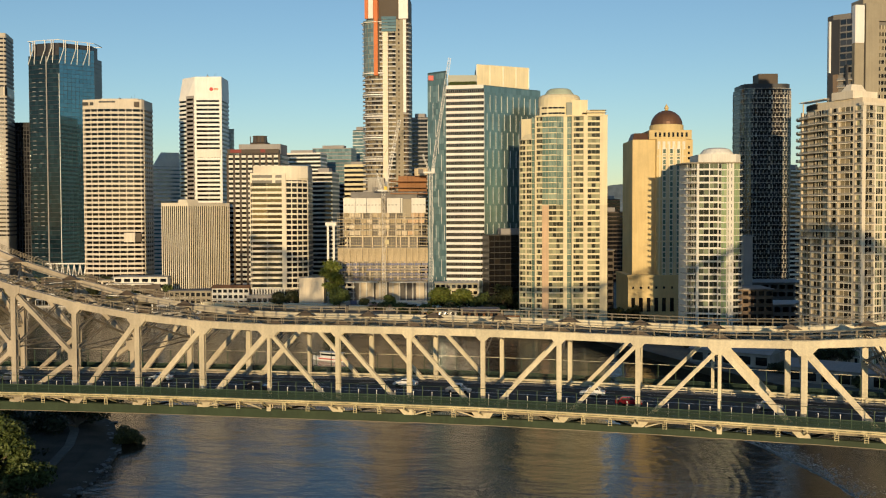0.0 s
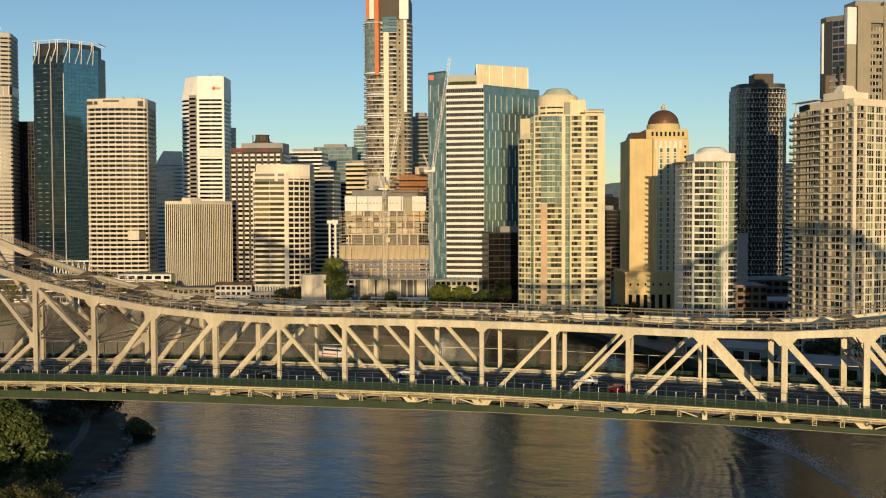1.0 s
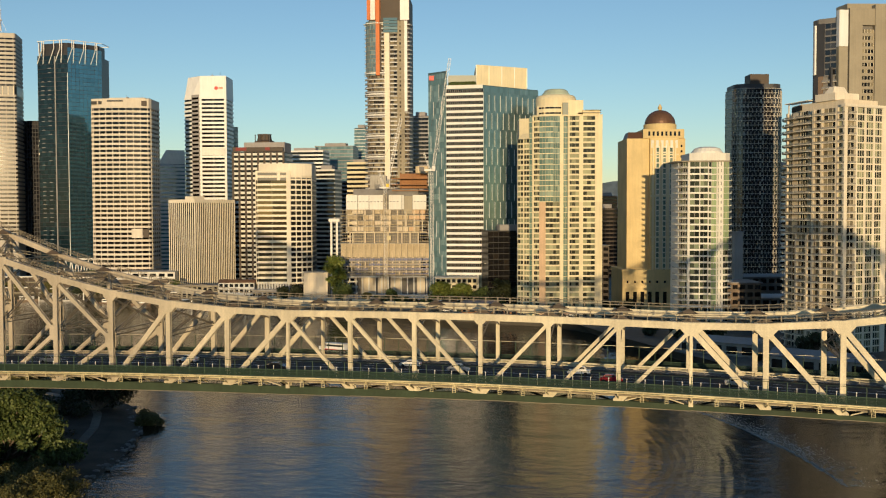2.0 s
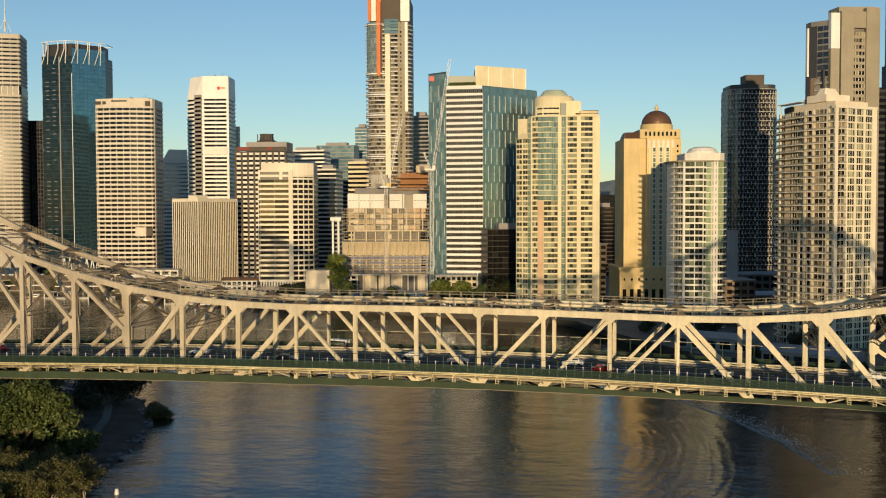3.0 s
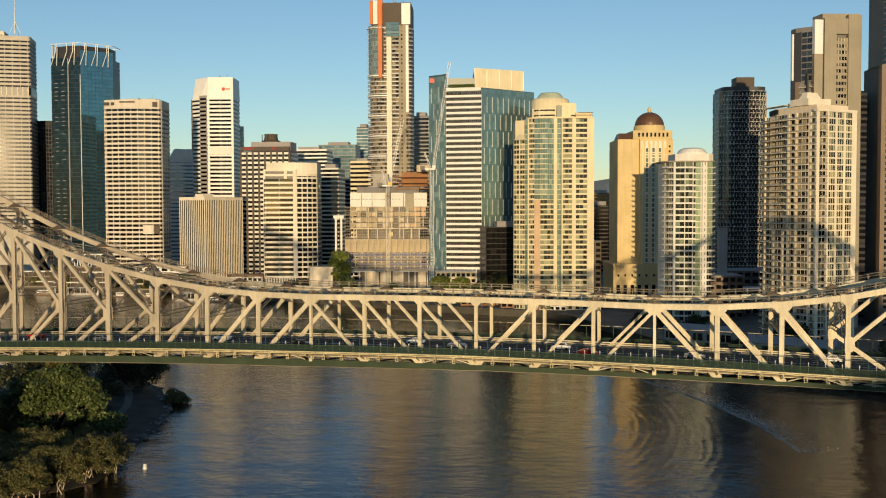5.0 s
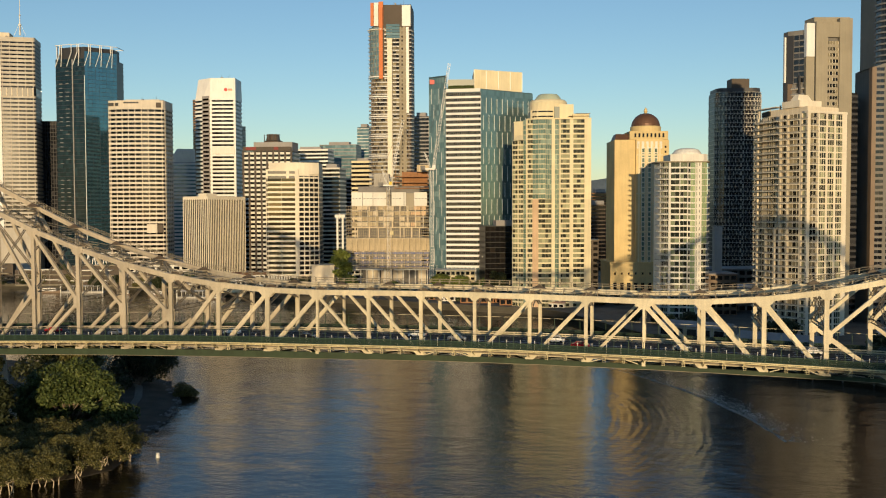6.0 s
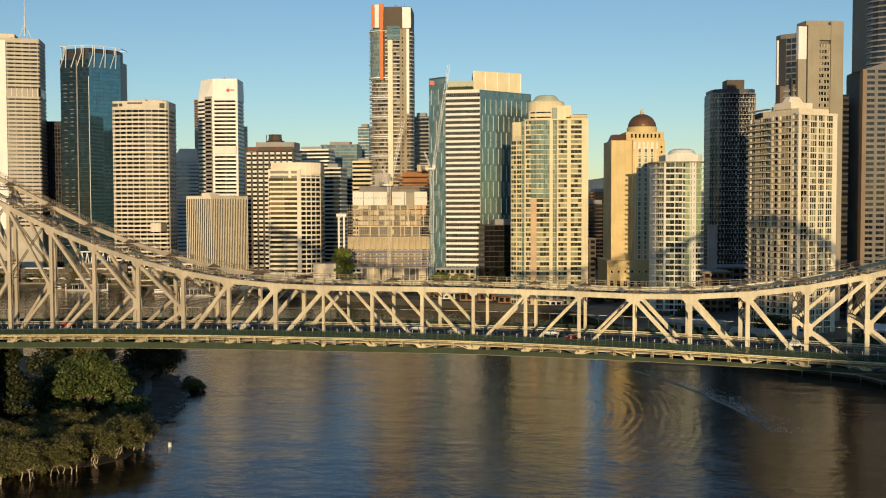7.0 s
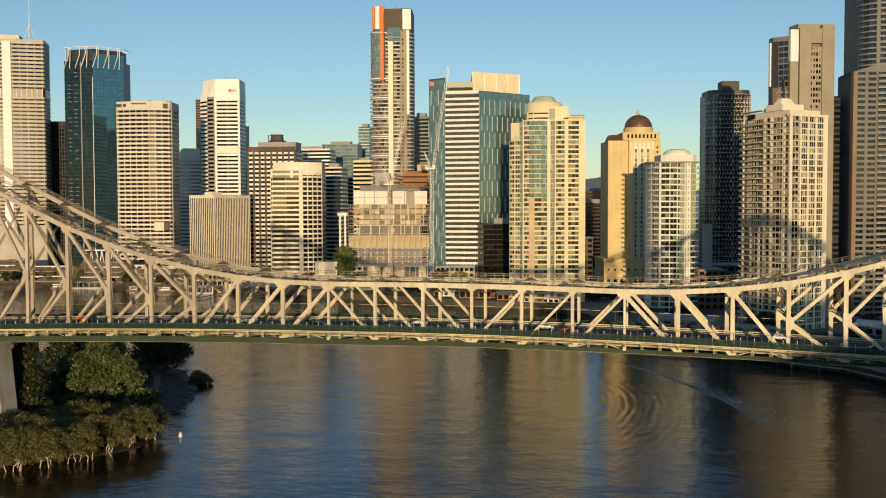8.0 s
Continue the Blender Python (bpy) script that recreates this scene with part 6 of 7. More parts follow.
    part("canopy", prism(bmesh.new(), [(-33, -5), (-4, -7), (-4, 1), (-33, 1)], 15.4, 16.2), OFFWHITE, t)
    part("canopy", prism(bmesh.new(), [(4, -5), (30, -3), (30, 1), (4, 1)], 15.2, 15.9), OFFWHITE, t)
    for k in range(16):
        part("hoarding", box(bmesh.new(), -34 + k * 4.4, -9, 1.6, 4.3, 0.15, 3.2), OFFWHITE if k % 3 else BLUE_SHEET, t)
    # white portal at the side
    for x in (-39.5, -35.4):
        part("portal_leg", box(bmesh.new(), x, 0, 28, 1.5, 1.5, 56), OFFWHITE, t)
    part("portal_beam", box(bmesh.new(), -37.4, 0, 57, 8, 2.2, 2.4), OFFWHITE, t)


building_site()


def lattice(bm, p, q, w, n, r=0.14):
    """A square lattice girder from p to q."""
    p, q = Vector(p), Vector(q)
    d = (q - p).normalized()
    x = d.cross(Vector((0, 1, 0))).normalized() if abs(d.y) < 0.9 else Vector((1, 0, 0))
    y = d.cross(x).normalized()
    corners = [(x * a + y * b) * (w / 2) for a, b in ((-1, -1), (1, -1), (1, 1), (-1, 1))]
    for c in corners:
        beam(bm, p + c, q + c, r * 1.6, r * 1.6)
    for k in range(n):
        a, b = p + (q - p) * (k / n), p + (q - p) * ((k + 1) / n)
        for i in range(4):
            j = (i + 1) % 4
            s, e = (i, j) if k % 2 else (j, i)
            beam(bm, a + corners[s], b + corners[e], r, r)
            beam(bm, b + corners[i], b + corners[j], r, r)


def crane(u, d, mast, tip_u, tip_z, back, cab, label):
    t = thing("tower_crane", site(u, d, GROUND), label, "crane", "cranes on the building site")
    bm = bmesh.new()
    lattice(bm, (0, 0, 0), (0, 0, mast), 2.2, int(mast / 2.4))
    part("mast", bm, WHITE_STEEL, t)
    part("slewing_platform", box(bmesh.new(), -1.5, 0, mast + 0.6, 8, 3, 1.2), WHITE_STEEL, t)
    part("cab", box(bmesh.new(), 1.6, -1.6, mast + 2.2, 2.2, 1.8, 2.4), cab, t)
    part("counterweight", box(bmesh.new(), -back, 0, mast + 1.4, 3.5, 3, 3), DARK_CONCRETE, t)
    bm = bmesh.new()
    lattice(bm, (1.0, 0, mast + 1.2), (tip_u - u, 0, tip_z - GROUND), 1.8, 22, 0.12)
    part("jib", bm, WHITE_STEEL, t)
    bm = bmesh.new()
    lattice(bm, (-1, 0, mast + 1), (-back * 0.8, 0, mast + 13), 1.0, 6, 0.1)
    part("mast_head", bm, WHITE_STEEL, t)
    bm = bmesh.new()
    for s in (-0.4, 0.4):
        beam(bm, (-back * 0.8, s, mast + 13), (tip_u - u, s, tip_z - GROUND), 0.09, 0.09)
        beam(bm, (-back * 0.8, s, mast + 13), (-back, s, mast + 2.5), 0.09, 0.09)
    part("stay_cable", bm, DARK_PANEL, t)


crane(-8.2, 676, 92, 5.0, 176, 7, WHITE_STEEL, "white luffing tower crane beside the building site")
crane(-42, 690, 80, -30.5, 135, 6, YELLOW_PAINT, "white luffing tower crane with a yellow cab on the building site")

# ---- trees ----
def leaf_material(name, dark, light):
    m, n, l, b = mat(name, 0.55, 0.0, 0.3)
    r = ramp(n, [(0.0, dark), (0.5, tuple(0.5 * (p + q) for p, q in zip(dark, light))), (1.0, light)])
    l.new(n.new("ShaderNodeNewGeometry").outputs["Random Per Island"], r.inputs[0])
    l.new(r.outputs[0], b.inputs["Base Color"])
    return m


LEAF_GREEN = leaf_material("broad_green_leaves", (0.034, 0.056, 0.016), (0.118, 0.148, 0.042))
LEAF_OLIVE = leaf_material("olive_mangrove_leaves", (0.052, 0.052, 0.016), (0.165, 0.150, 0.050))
# dark leaf colour that also holds the shade its trees stand in
LEAF_DARK_SHADED = leaf_material("dark_shaded_leaves", (0.018, 0.024, 0.010), (0.05, 0.058, 0.022))
# brightest leaf set: sunlight on the bank trees is in the colour
LEAF_SUNLIT = leaf_material("sunlit_leaves", (0.065, 0.095, 0.014), (0.19, 0.21, 0.04))


def crown(parent, blobs, count, size, material, seed):
    """Leaf sprays scattered through clumps: blobs are (x, y, z, rx, ry, rz)."""
    rng = np.random.default_rng(seed)
    b = np.array(blobs, float)
    area = (b[:, 3] * b[:, 4] * b[:, 5]) ** (2 / 3)
    pick = rng.choice(len(b), size=count, p=area / area.sum())
    d = rng.normal(size=(count, 3))
    d /= np.linalg.norm(d, axis=1)[:, None]
    lump = 1 + 0.16 * np.sin(d[:, 0] * 7 + pick) * np.cos(d[:, 1] * 6 + 2 * pick) * np.cos(d[:, 2] * 5)
    rad = (1.12 - 0.72 * rng.random(count) ** 1.4) * lump
    c = b[pick, :3] + d * b[pick, 3:] * rad[:, None]
    nrm = 0.8 * d + np.array((0, 0, 0.35)) + 0.85 * rng.normal(size=(count, 3))
    nrm /= np.linalg.norm(nrm, axis=1)[:, None]
    t1 = np.cross(nrm, rng.normal(size=(count, 3)))
    t1 /= np.linalg.norm(t1, axis=1)[:, None]
    t2 = np.cross(nrm, t1)
    s = size * (0.55 + 0.9 * rng.random(count))[:, None]
    q = 0.62
    v = np.stack([c - t1 * s, c - t2 * s * q * 0.8, c + t1 * s, c + t2 * s * q], 1).reshape(-1, 3)
    f = np.arange(count * 4).reshape(-1, 4)
    me = bpy.data.meshes.new("crown")
    me.from_pydata(v.tolist(), [], f.tolist())
    me.materials.append(material)
    return piece("crown", me, parent)


def limb(bm, pts, r0, r1, seg=7):
    """A tapering round limb through points."""
    rings = []
    for k, p in enumerate(pts):
        a = Vector(pts[max(k - 1, 0)])
        c = Vector(pts[min(k + 1, len(pts) - 1)])
        q = (c - a).to_track_quat("Z", "X")
        r = r0 + (r1 - r0) * k / (len(pts) - 1)
        rings.append([bm.verts.new(Vector(p) + q @ Vector((r * math.cos(2 * math.pi * j / seg), r * math.sin(2 * math.pi * j / seg), 0))) for j in range(seg)])
    for a, b in zip(rings, rings[1:]):
        for j in range(seg):
            bm.faces.new((a[j], a[(j + 1) % seg], b[(j + 1) % seg], b[j]))
    bm.faces.new(rings[-1])


def tree(m, label, blobs, count, size, leaf, bark, seed, trunk=0.5, name="tree", stems=1, group=""):
    t = thing(name, m, label, "tree", group)
    rnd = random.Random(seed)
    bm = bmesh.new()
    for k in range(stems):
        ox, oy = (0, 0) if stems == 1 else (rnd.uniform(-3, 3), rnd.uniform(-3, 3))
        fork = max(min(bl[2] - bl[5] * 0.6 for bl in blobs), 1.2)
        lean = 0.4 if stems == 1 else 1.3
        tip = (ox, oy) if stems == 1 else (ox + rnd.uniform(-1.2, 1.2), oy + rnd.uniform(-1.2, 1.2))
        limb(bm, [(ox, oy, -0.6), (ox + rnd.uniform(-lean, lean) * 0.7, oy + rnd.uniform(-lean, lean) * 0.7, fork * 0.5), (*tip, fork)], trunk, trunk * 0.75)
        for bl in (blobs if stems == 1 else rnd.sample(blobs, min(3, len(blobs)))):
            x, y, z = bl[:3]
            limb(bm, [(*tip, fork - 0.3), ((tip[0] + x) * 0.5 + rnd.uniform(-0.6, 0.6), (tip[1] + y) * 0.5 + rnd.uniform(-0.6, 0.6), fork + (z - fork) * 0.55), (x, y, z)], trunk * 0.5, trunk * 0.12, 5)
        if stems > 1:
            part("stem", bm, bark, t)
            bm = bmesh.new()
    if stems == 1:
        part("trunk", bm, bark, t)
    else:
        bm.free()
    crown(t, blobs, count, size, leaf, seed)
    return t


def puff(rnd, n, rx, ry, z0, z1, r0, r1, dome=0.93):
    """Clumps for a crown within an oval."""
    out = []
    for k in range(n):
        a, f = rnd.uniform(0, 2 * math.pi), math.sqrt(rnd.random())
        z = rnd.uniform(z0, z1)
        taper = math.sqrt(max(0.05, 1 - ((z - z0) / (z1 - z0 + 0.01)) ** 2 * dome))
        r = rnd.uniform(r0, r1)
        out.append((rx * f * taper * math.cos(a), ry * f * taper * math.sin(a), z, r, r, r * 0.75))
    return out


rnd = random.Random(11)
tree(pose(-131, 38, 1.0), "large spreading broadleaf tree with dense green crown", puff(rnd, 84, 19, 11, 1.0, 18.5, 1.8, 4.2), 66000, 0.44, LEAF_GREEN, BARK, 1, 0.9)
tree(pose(-141, 57, 1.0), "broadleaf tree with brownish green crown", puff(rnd, 44, 11, 6, 8, 22.5, 1.8, 3.6), 26000, 0.42, LEAF_OLIVE, BARK, 2, 0.7)
tree(pose(-148, 108, 1.2), "dark riverside tree with a broad crown", puff(rnd, 30, 12, 11, 2, 18, 3, 4.5), 12000, 0.5, LEAF_DARK_SHADED, BARK, 3, 0.8)
tree(pose(-168, 86, 2), "dark riverside tree with a tall crown", puff(rnd, 30, 14, 12, 3, 20, 3, 5), 12000, 0.55, LEAF_DARK_SHADED, BARK, 4, 0.8)
tree(pose(-192, 60, 2), "dark riverside tree with a rounded crown", puff(rnd, 30, 14, 12, 3, 20, 3, 5), 12000, 0.55, LEAF_DARK_SHADED, BARK, 5, 0.8)
# tree added before the far pier; dark leaves stand for shade there
tree(pose(-139, 12, 1.2), "dark tree close beside the bridge pier", puff(rnd, 64, 8.5, 4.5, 1, 24, 1.8, 3.2), 24000, 0.45, LEAF_DARK_SHADED, BARK, 7, 0.6)
tree(pose(-182, 34, 1.2), "dark tall tree behind the bridge pier", puff(rnd, 30, 13, 9, 3, 22, 2.8, 4.6), 12000, 0.5, LEAF_DARK_SHADED, BARK, 8, 0.6)
tree(pose(-125, 97, 0.0), "small shrub at the tip of the bank", puff(rnd, 26, 5.0, 3.6, -0.2, 4.0, 1.1, 1.8, 0.7), 6000, 0.32, LEAF_OLIVE, BARK, 6, 0.2, "shrub")
spots = [(-98, 12), (-97, 3), (-100, -6), (-104, -14), (-109, -21), (-116, -26), (-124, -30), (-133, -34), (-143, -38), (-153, -42),
         (-105, 15), (-106, 5), (-108, -5), (-113, -14), (-120, -20), (-128, -24), (-138, -28), (-148, -32), (-112, 20), (-113, 10), (-115, 0),
         (-121, -9), (-129, -14), (-121, 16), (-122, 5), (-131, -3), (-138, -17), (-158, -35), (-164, -44), (-130, 12)]
for k, (x, y) in enumerate(spots):
    h = rnd.uniform(7.0, 10.0)
    tree(pose(x + rnd.uniform(-1, 1), y + rnd.uniform(-1, 1), 0.3), "olive-leaved mangrove with pale crooked stems", puff(rnd, 62, 6.8, 5.6, h * (0.34 if k < 10 else 0.10), h, 0.9, 2.0, 0.5), 13000, 0.215, LEAF_OLIVE, PALE_BARK, 20 + k, 0.15, "mangrove", 5 if k < 10 else 3, "mangroves on the point")

# low growth over the point, and greenery on the glass tower's terrace
def ground_cover(name, label, points, count, size, leaf, seed):
    t = thing(name, pose(0, 0, 0), label, "undergrowth", kind="stuff")
    tagged(crown(t, points, count, size, leaf, seed), kind="stuff")


rows = [(x + rnd.uniform(-3, 3), y + rnd.uniform(-3, 3), 1.6, 4.2, 4.2, 0.9) for x in range(-190, -98, 6) for y in range(-30, 120, 8) if x < -104 - 0.55 * max(y - 8, 0) - 0.9 * max(-y - 4, 0)]
ground_cover("undergrowth", "dark low undergrowth covering the wooded point", rows, 26000, 0.42, LEAF_DARK_SHADED, 77)
for ob, blobs in ROOF_GARDEN:
    part_ob = crown(ob, blobs, 2600, 0.5, LEAF_GREEN, 5)
    part_ob.name = "roof_planting"

# city trees, by the building site and along the far bank
def city_tree(u, d, rx, ry, z0, z1, r0, r1, n, cnt, leaf, lab):
    tree(site(u, d, GROUND), lab, puff(rnd, n, rx, ry, z0, z1, r0, r1), cnt, 0.8, leaf, BARK, int(abs(u) * 7 + d), 0.4)


city_tree(-76, 662, 8, 7, 9, 30, 3, 5, 18, 4500, LEAF_SUNLIT, "tall sunlit green tree beside the building site")
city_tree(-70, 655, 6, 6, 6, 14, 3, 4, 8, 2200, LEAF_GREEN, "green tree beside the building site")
city_tree(-3, 640, 8, 6, 6, 13, 3, 4, 12, 3000, LEAF_SUNLIT, "rounded green tree on the river bank")
city_tree(12, 642, 8, 6, 5, 12, 3, 4, 12, 3000, LEAF_SUNLIT, "broad green tree on the river bank")
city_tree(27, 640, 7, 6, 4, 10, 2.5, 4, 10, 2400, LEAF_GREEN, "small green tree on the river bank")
city_tree(39, 632, 8, 6, 5, 16, 3, 4, 12, 2600, LEAF_DARK_SHADED, "dark spreading tree before a black block")
city_tree(50, 625, 6, 6, 4, 12, 2.5, 4, 10, 2200, LEAF_DARK_SHADED, "dark tree in shade beside the flats")
city_tree(-104, 668, 5, 4, 4, 9, 2, 3, 7, 1400, LEAF_DARK_SHADED, "small dark tree by the office entrance")
city_tree(-113, 668, 5, 4, 4, 9, 2, 3, 7, 1400, LEAF_DARK_SHADED, "small dark tree by the office entrance")
city_tree(-150, 712, 6, 5, 5, 10, 2, 3, 8, 1500, LEAF_DARK_SHADED, "dark tree on the promenade")
city_tree(-165, 716, 6, 5, 5, 10, 2, 3, 8, 1500, LEAF_DARK_SHADED, "dark tree on the promenade")
city_tree(-262, 750, 8, 6, 5, 15, 3, 4, 10, 2200, LEAF_DARK_SHADED, "dark tree behind the landing stage")
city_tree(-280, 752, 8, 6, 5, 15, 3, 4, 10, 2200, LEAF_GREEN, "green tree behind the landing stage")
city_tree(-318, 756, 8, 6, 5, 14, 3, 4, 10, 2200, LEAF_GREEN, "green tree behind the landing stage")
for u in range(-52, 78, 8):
    city_tree(u, 597 - 0.75 * u + rnd.uniform(2, 26), rnd.uniform(3, 6), 4, 2, rnd.uniform(4.5, 8.5), 1.6, 3, 8, 1500, rnd.choice((LEAF_DARK_SHADED, LEAF_OLIVE, LEAF_OLIVE, LEAF_GREEN)), "small riverside tree among low sheds")
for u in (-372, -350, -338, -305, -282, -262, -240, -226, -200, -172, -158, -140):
    city_tree(u, 655 - 0.24 * u + rnd.uniform(0, 9), rnd.uniform(5, 8), 4, 2, rnd.uniform(6, 12), 2, 3.5, 9, 1700, rnd.choice((LEAF_DARK_SHADED, LEAF_DARK_SHADED, LEAF_GREEN, LEAF_OLIVE)), "dark promenade tree before the terraces")
city_tree(112, 560, 6, 5, 3, 9, 2, 3, 8, 1500, LEAF_DARK_SHADED, "dark tree before the hotel tower")
city_tree(100, 556, 5, 5, 3, 8, 2, 3, 8, 1500, LEAF_DARK_SHADED, "dark tree before the hotel tower")
city_tree(158, 392, 7, 6, 3, 9, 2, 3.5, 10, 2200, LEAF_DARK_SHADED, "dark tree on the shaded bank")
city_tree(128, 440, 6, 6, 3, 8, 2, 3, 8, 1800, LEAF_DARK_SHADED, "dark tree on the shaded bank")
city_tree(176, 330, 7, 6, 3, 9, 2, 3.5, 10, 2200, LEAF_DARK_SHADED, "dark tree on the shaded bank")
city_tree(205, 375, 8, 6, 3, 11, 2, 3.5, 10, 2200, LEAF_DARK_SHADED, "dark tree on the shaded bank")


# shrubs and small trees along the shaded bank behind the bridge
edge_line = [(14, 322), (40, 275), (70, 225), (102, 184), (122, 172), (133, 152), (150, 110), (178, 60)]
for a, b in zip(edge_line, edge_line[1:]):
    for f in (0.15, 0.5, 0.82):
        x, y = a[0] + (b[0] - a[0]) * f + rnd.uniform(9, 15), a[1] + (b[1] - a[1]) * f + rnd.uniform(4, 9)
        tree(pose(x, y, 4.7), "low dark riverside tree on the shaded bank", puff(rnd, 10, rnd.uniform(3, 5.5), 3.5, 1.2, rnd.uniform(3, 6.5), 1.3, 2.4), 1900, 0.5, rnd.choice((LEAF_DARK_SHADED, LEAF_DARK_SHADED, LEAF_OLIVE)), BARK, int(x * 3 + y), 0.25, group="riverside trees")

# footpath and loose stones on the point
path_line = [(-186, 134), (-160, 122), (-146, 104), (-136, 86), (-128, 66), (-121, 44), (-115, 24)]
way = thing("bank_path", pose(0, 0, 0), "narrow grey footpath along the edge of the point", "path")
bm = bmesh.new()
prev = None
for k, p in enumerate(path_line):
    q0, q1 = Vector(path_line[max(k - 1, 0)]), Vector(path_line[min(k + 1, len(path_line) - 1)])
    sd = Vector(((q1 - q0).y, -(q1 - q0).x)).normalized() * 1.3
    row = [bm.verts.new((p[0] + s * sd.x, p[1] + s * sd.y, z)) for s, z in ((-1, 0.8), (-1, 1.55), (1, 1.55), (1, 0.8))]
    if prev:
        for i in range(4):
            bm.faces.new((prev[i], row[i], row[(i + 1) % 4], prev[(i + 1) % 4]))
    else:
        bm.faces.new(row)
    prev = row
bm.faces.new(prev[::-1])
part("surface", bm, LAND, way)
bm = bmesh.new()
shore = [(-144, 124), (-122, 92), (-113, 70), (-105, 40), (-98, 18)]
for a, b in zip(shore, shore[1:]):
    for k in range(26):
        f, r = rnd.random(), rnd.uniform(0.25, 0.9)
        m = Matrix.Translation((a[0] + (b[0] - a[0]) * f - rnd.uniform(-0.4, 4.5), a[1] + (b[1] - a[1]) * f - rnd.uniform(0, 2), 0.15 + rnd.uniform(0, 0.25))) @ Matrix.Rotation(rnd.uniform(0, 6), 4, "Z") @ Matrix.Diagonal((r * rnd.uniform(0.8, 1.5), r, r * 0.6, 1))
        bmesh.ops.create_icosphere(bm, subdivisions=1, radius=1, matrix=m)
tagged(new("shore_stones", mesh_of("shore_stones", bm, DARK_CONCRETE)), "dark wet stones along the waterline of the point", "stones", kind="stuff")


# ---- low buildings by the water ----
def shed(name, m, w, dep, h, wall, roof, label, bays=0, over=0.6, roof_h=0.5, pitch=0.0, cat="low building"):
    t = thing(name, m, label, cat)
    part("wall", prism(bmesh.new(), rounded(w, dep, 0), 0, h), wall, t)
    if pitch:
        part("roof", prism(bmesh.new(), [(-w / 2 - over, -over), (w / 2 + over, -over), (w / 2 + over, dep + over), (-w / 2 - over, dep + over)], h, h + pitch,
                           [(-w / 2 - over, dep * 0.45), (w / 2 + over, dep * 0.45), (w / 2 + over, dep * 0.55), (-w / 2 - over, dep * 0.55)]), roof, t)
    else:
        part("roof", prism(bmesh.new(), [(-w / 2 - over, -over), (w / 2 + over, -over), (w / 2 + over, dep + over), (-w / 2 - over, dep + over)], h, h + roof_h), roof, t)
    if bays:
        rows = max(1, int(h / 4.0))
        bw = w / bays
        pane = mesh_of("window", box(bmesh.new(), 0, 0, 0, bw * 0.68, 0.16, h / rows * 0.55), G_OFFICE[1])
        for r in range(rows):
            for k in range(bays):
                piece("window", pane, t, Matrix.Translation((-w / 2 + (k + 0.5) * bw, -0.05, (r + 0.5) * h / rows)))
    return t


def bank_building(nm, u, d, turn, w, dep, h, wl, rf, lab, bays, pit):
    shed(nm, site(u, d, GROUND, -38 if nm == "wharf_shed" else turn), w, dep, h, wl, rf, lab, bays, pitch=pit)


bank_building("podium_building", -225, 722, 0, 40, 20, 17.5, OFFWHITE, CONCRETE, "low white riverside podium with window bays", 6, 0)
bank_building("podium_building", -272, 738, 0, 46, 16, 14, BUFF_PRECAST, CONCRETE, "low cream podium building under the towers", 9, 0)
bank_building("restaurant_terrace", -178, 690, 0, 34, 14, 9.5, TAUPE, DARK_CONCRETE, "riverside restaurant terrace with dark openings", 9, 0)
bank_building("restaurant_terrace", -150, 684, 0, 26, 12, 12, OFFWHITE, RUST, "pale riverside restaurant with a brown roof", 7, 2.0)
bank_building("promenade_building", -126, 676, 0, 22, 10, 7, GREY_RENDER, CONCRETE, "low grey promenade building", 6, 0)
bank_building("curved_hall", -90, 664, 0, 17, 12, 20, BUFF_PRECAST, BUFF_PRECAST, "windowless cream hall beside the building site", 0, 0)
bank_building("pavilion", 9, 655, 0, 29, 14, 17, CREAM_RENDER, OFFWHITE, "cream pavilion with a white upper wall", 8, 0)
bank_building("black_block", 42, 648, 0, 26, 14, 27, DARK_PANEL, OFFWHITE, "black block with a pale roof edge", 0, 0)
bank_building("site_office", -28, 650, 0, 50, 6, 5, OFFWHITE, OFFWHITE, "long white site hoarding on the river bank", 0, 0)
bank_building("red_shed", 22, 575, 0, 22, 9, 6, RUST, PINK_FORM, "low shed with a faded red roof", 5, 2.0)
bank_building("red_shed", 44, 560, 0, 16, 8, 5, RUST, CREAM_RENDER, "low shed with a sandy roof", 4, 1.6)
bank_building("red_shed", 4, 590, 0, 14, 8, 5, OFFWHITE, RUST, "low shed with a rusty roof", 4, 1.6)
bank_building("grey_wall_block", 176, 560, 0, 5, 5, 50, PALE_GREY, PALE_GREY, "narrow grey slab wall beside the flats", 0, 0)
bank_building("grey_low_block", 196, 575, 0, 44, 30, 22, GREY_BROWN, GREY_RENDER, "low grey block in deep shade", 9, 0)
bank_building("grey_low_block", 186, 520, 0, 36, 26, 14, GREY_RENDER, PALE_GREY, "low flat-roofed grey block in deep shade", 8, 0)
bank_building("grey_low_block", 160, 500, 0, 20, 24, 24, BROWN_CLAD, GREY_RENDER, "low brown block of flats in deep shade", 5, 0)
bank_building("red_brick_block", 98, 620, 0, 22, 20, 40, BROWN_PANEL, DARK_CONCRETE, "dark brick block in shade", 5, 0)
bank_building("wharf_shed", 142, 350, 0, 36, 13, 6, PAVING, GREY_RENDER, "long grey wharf shed in shade", 6, 2.4)
bank_building("wharf_shed", 178, 300, 0, 30, 12, 6, PAVING, GREY_RENDER, "long grey wharf shed in shade", 5, 2.4)
bank_building("wharf_shed", 118, 400, 0, 34, 12, 6, PAVING, GREY_RENDER, "wharf shed with a dark roof in shade", 5, 2.0)
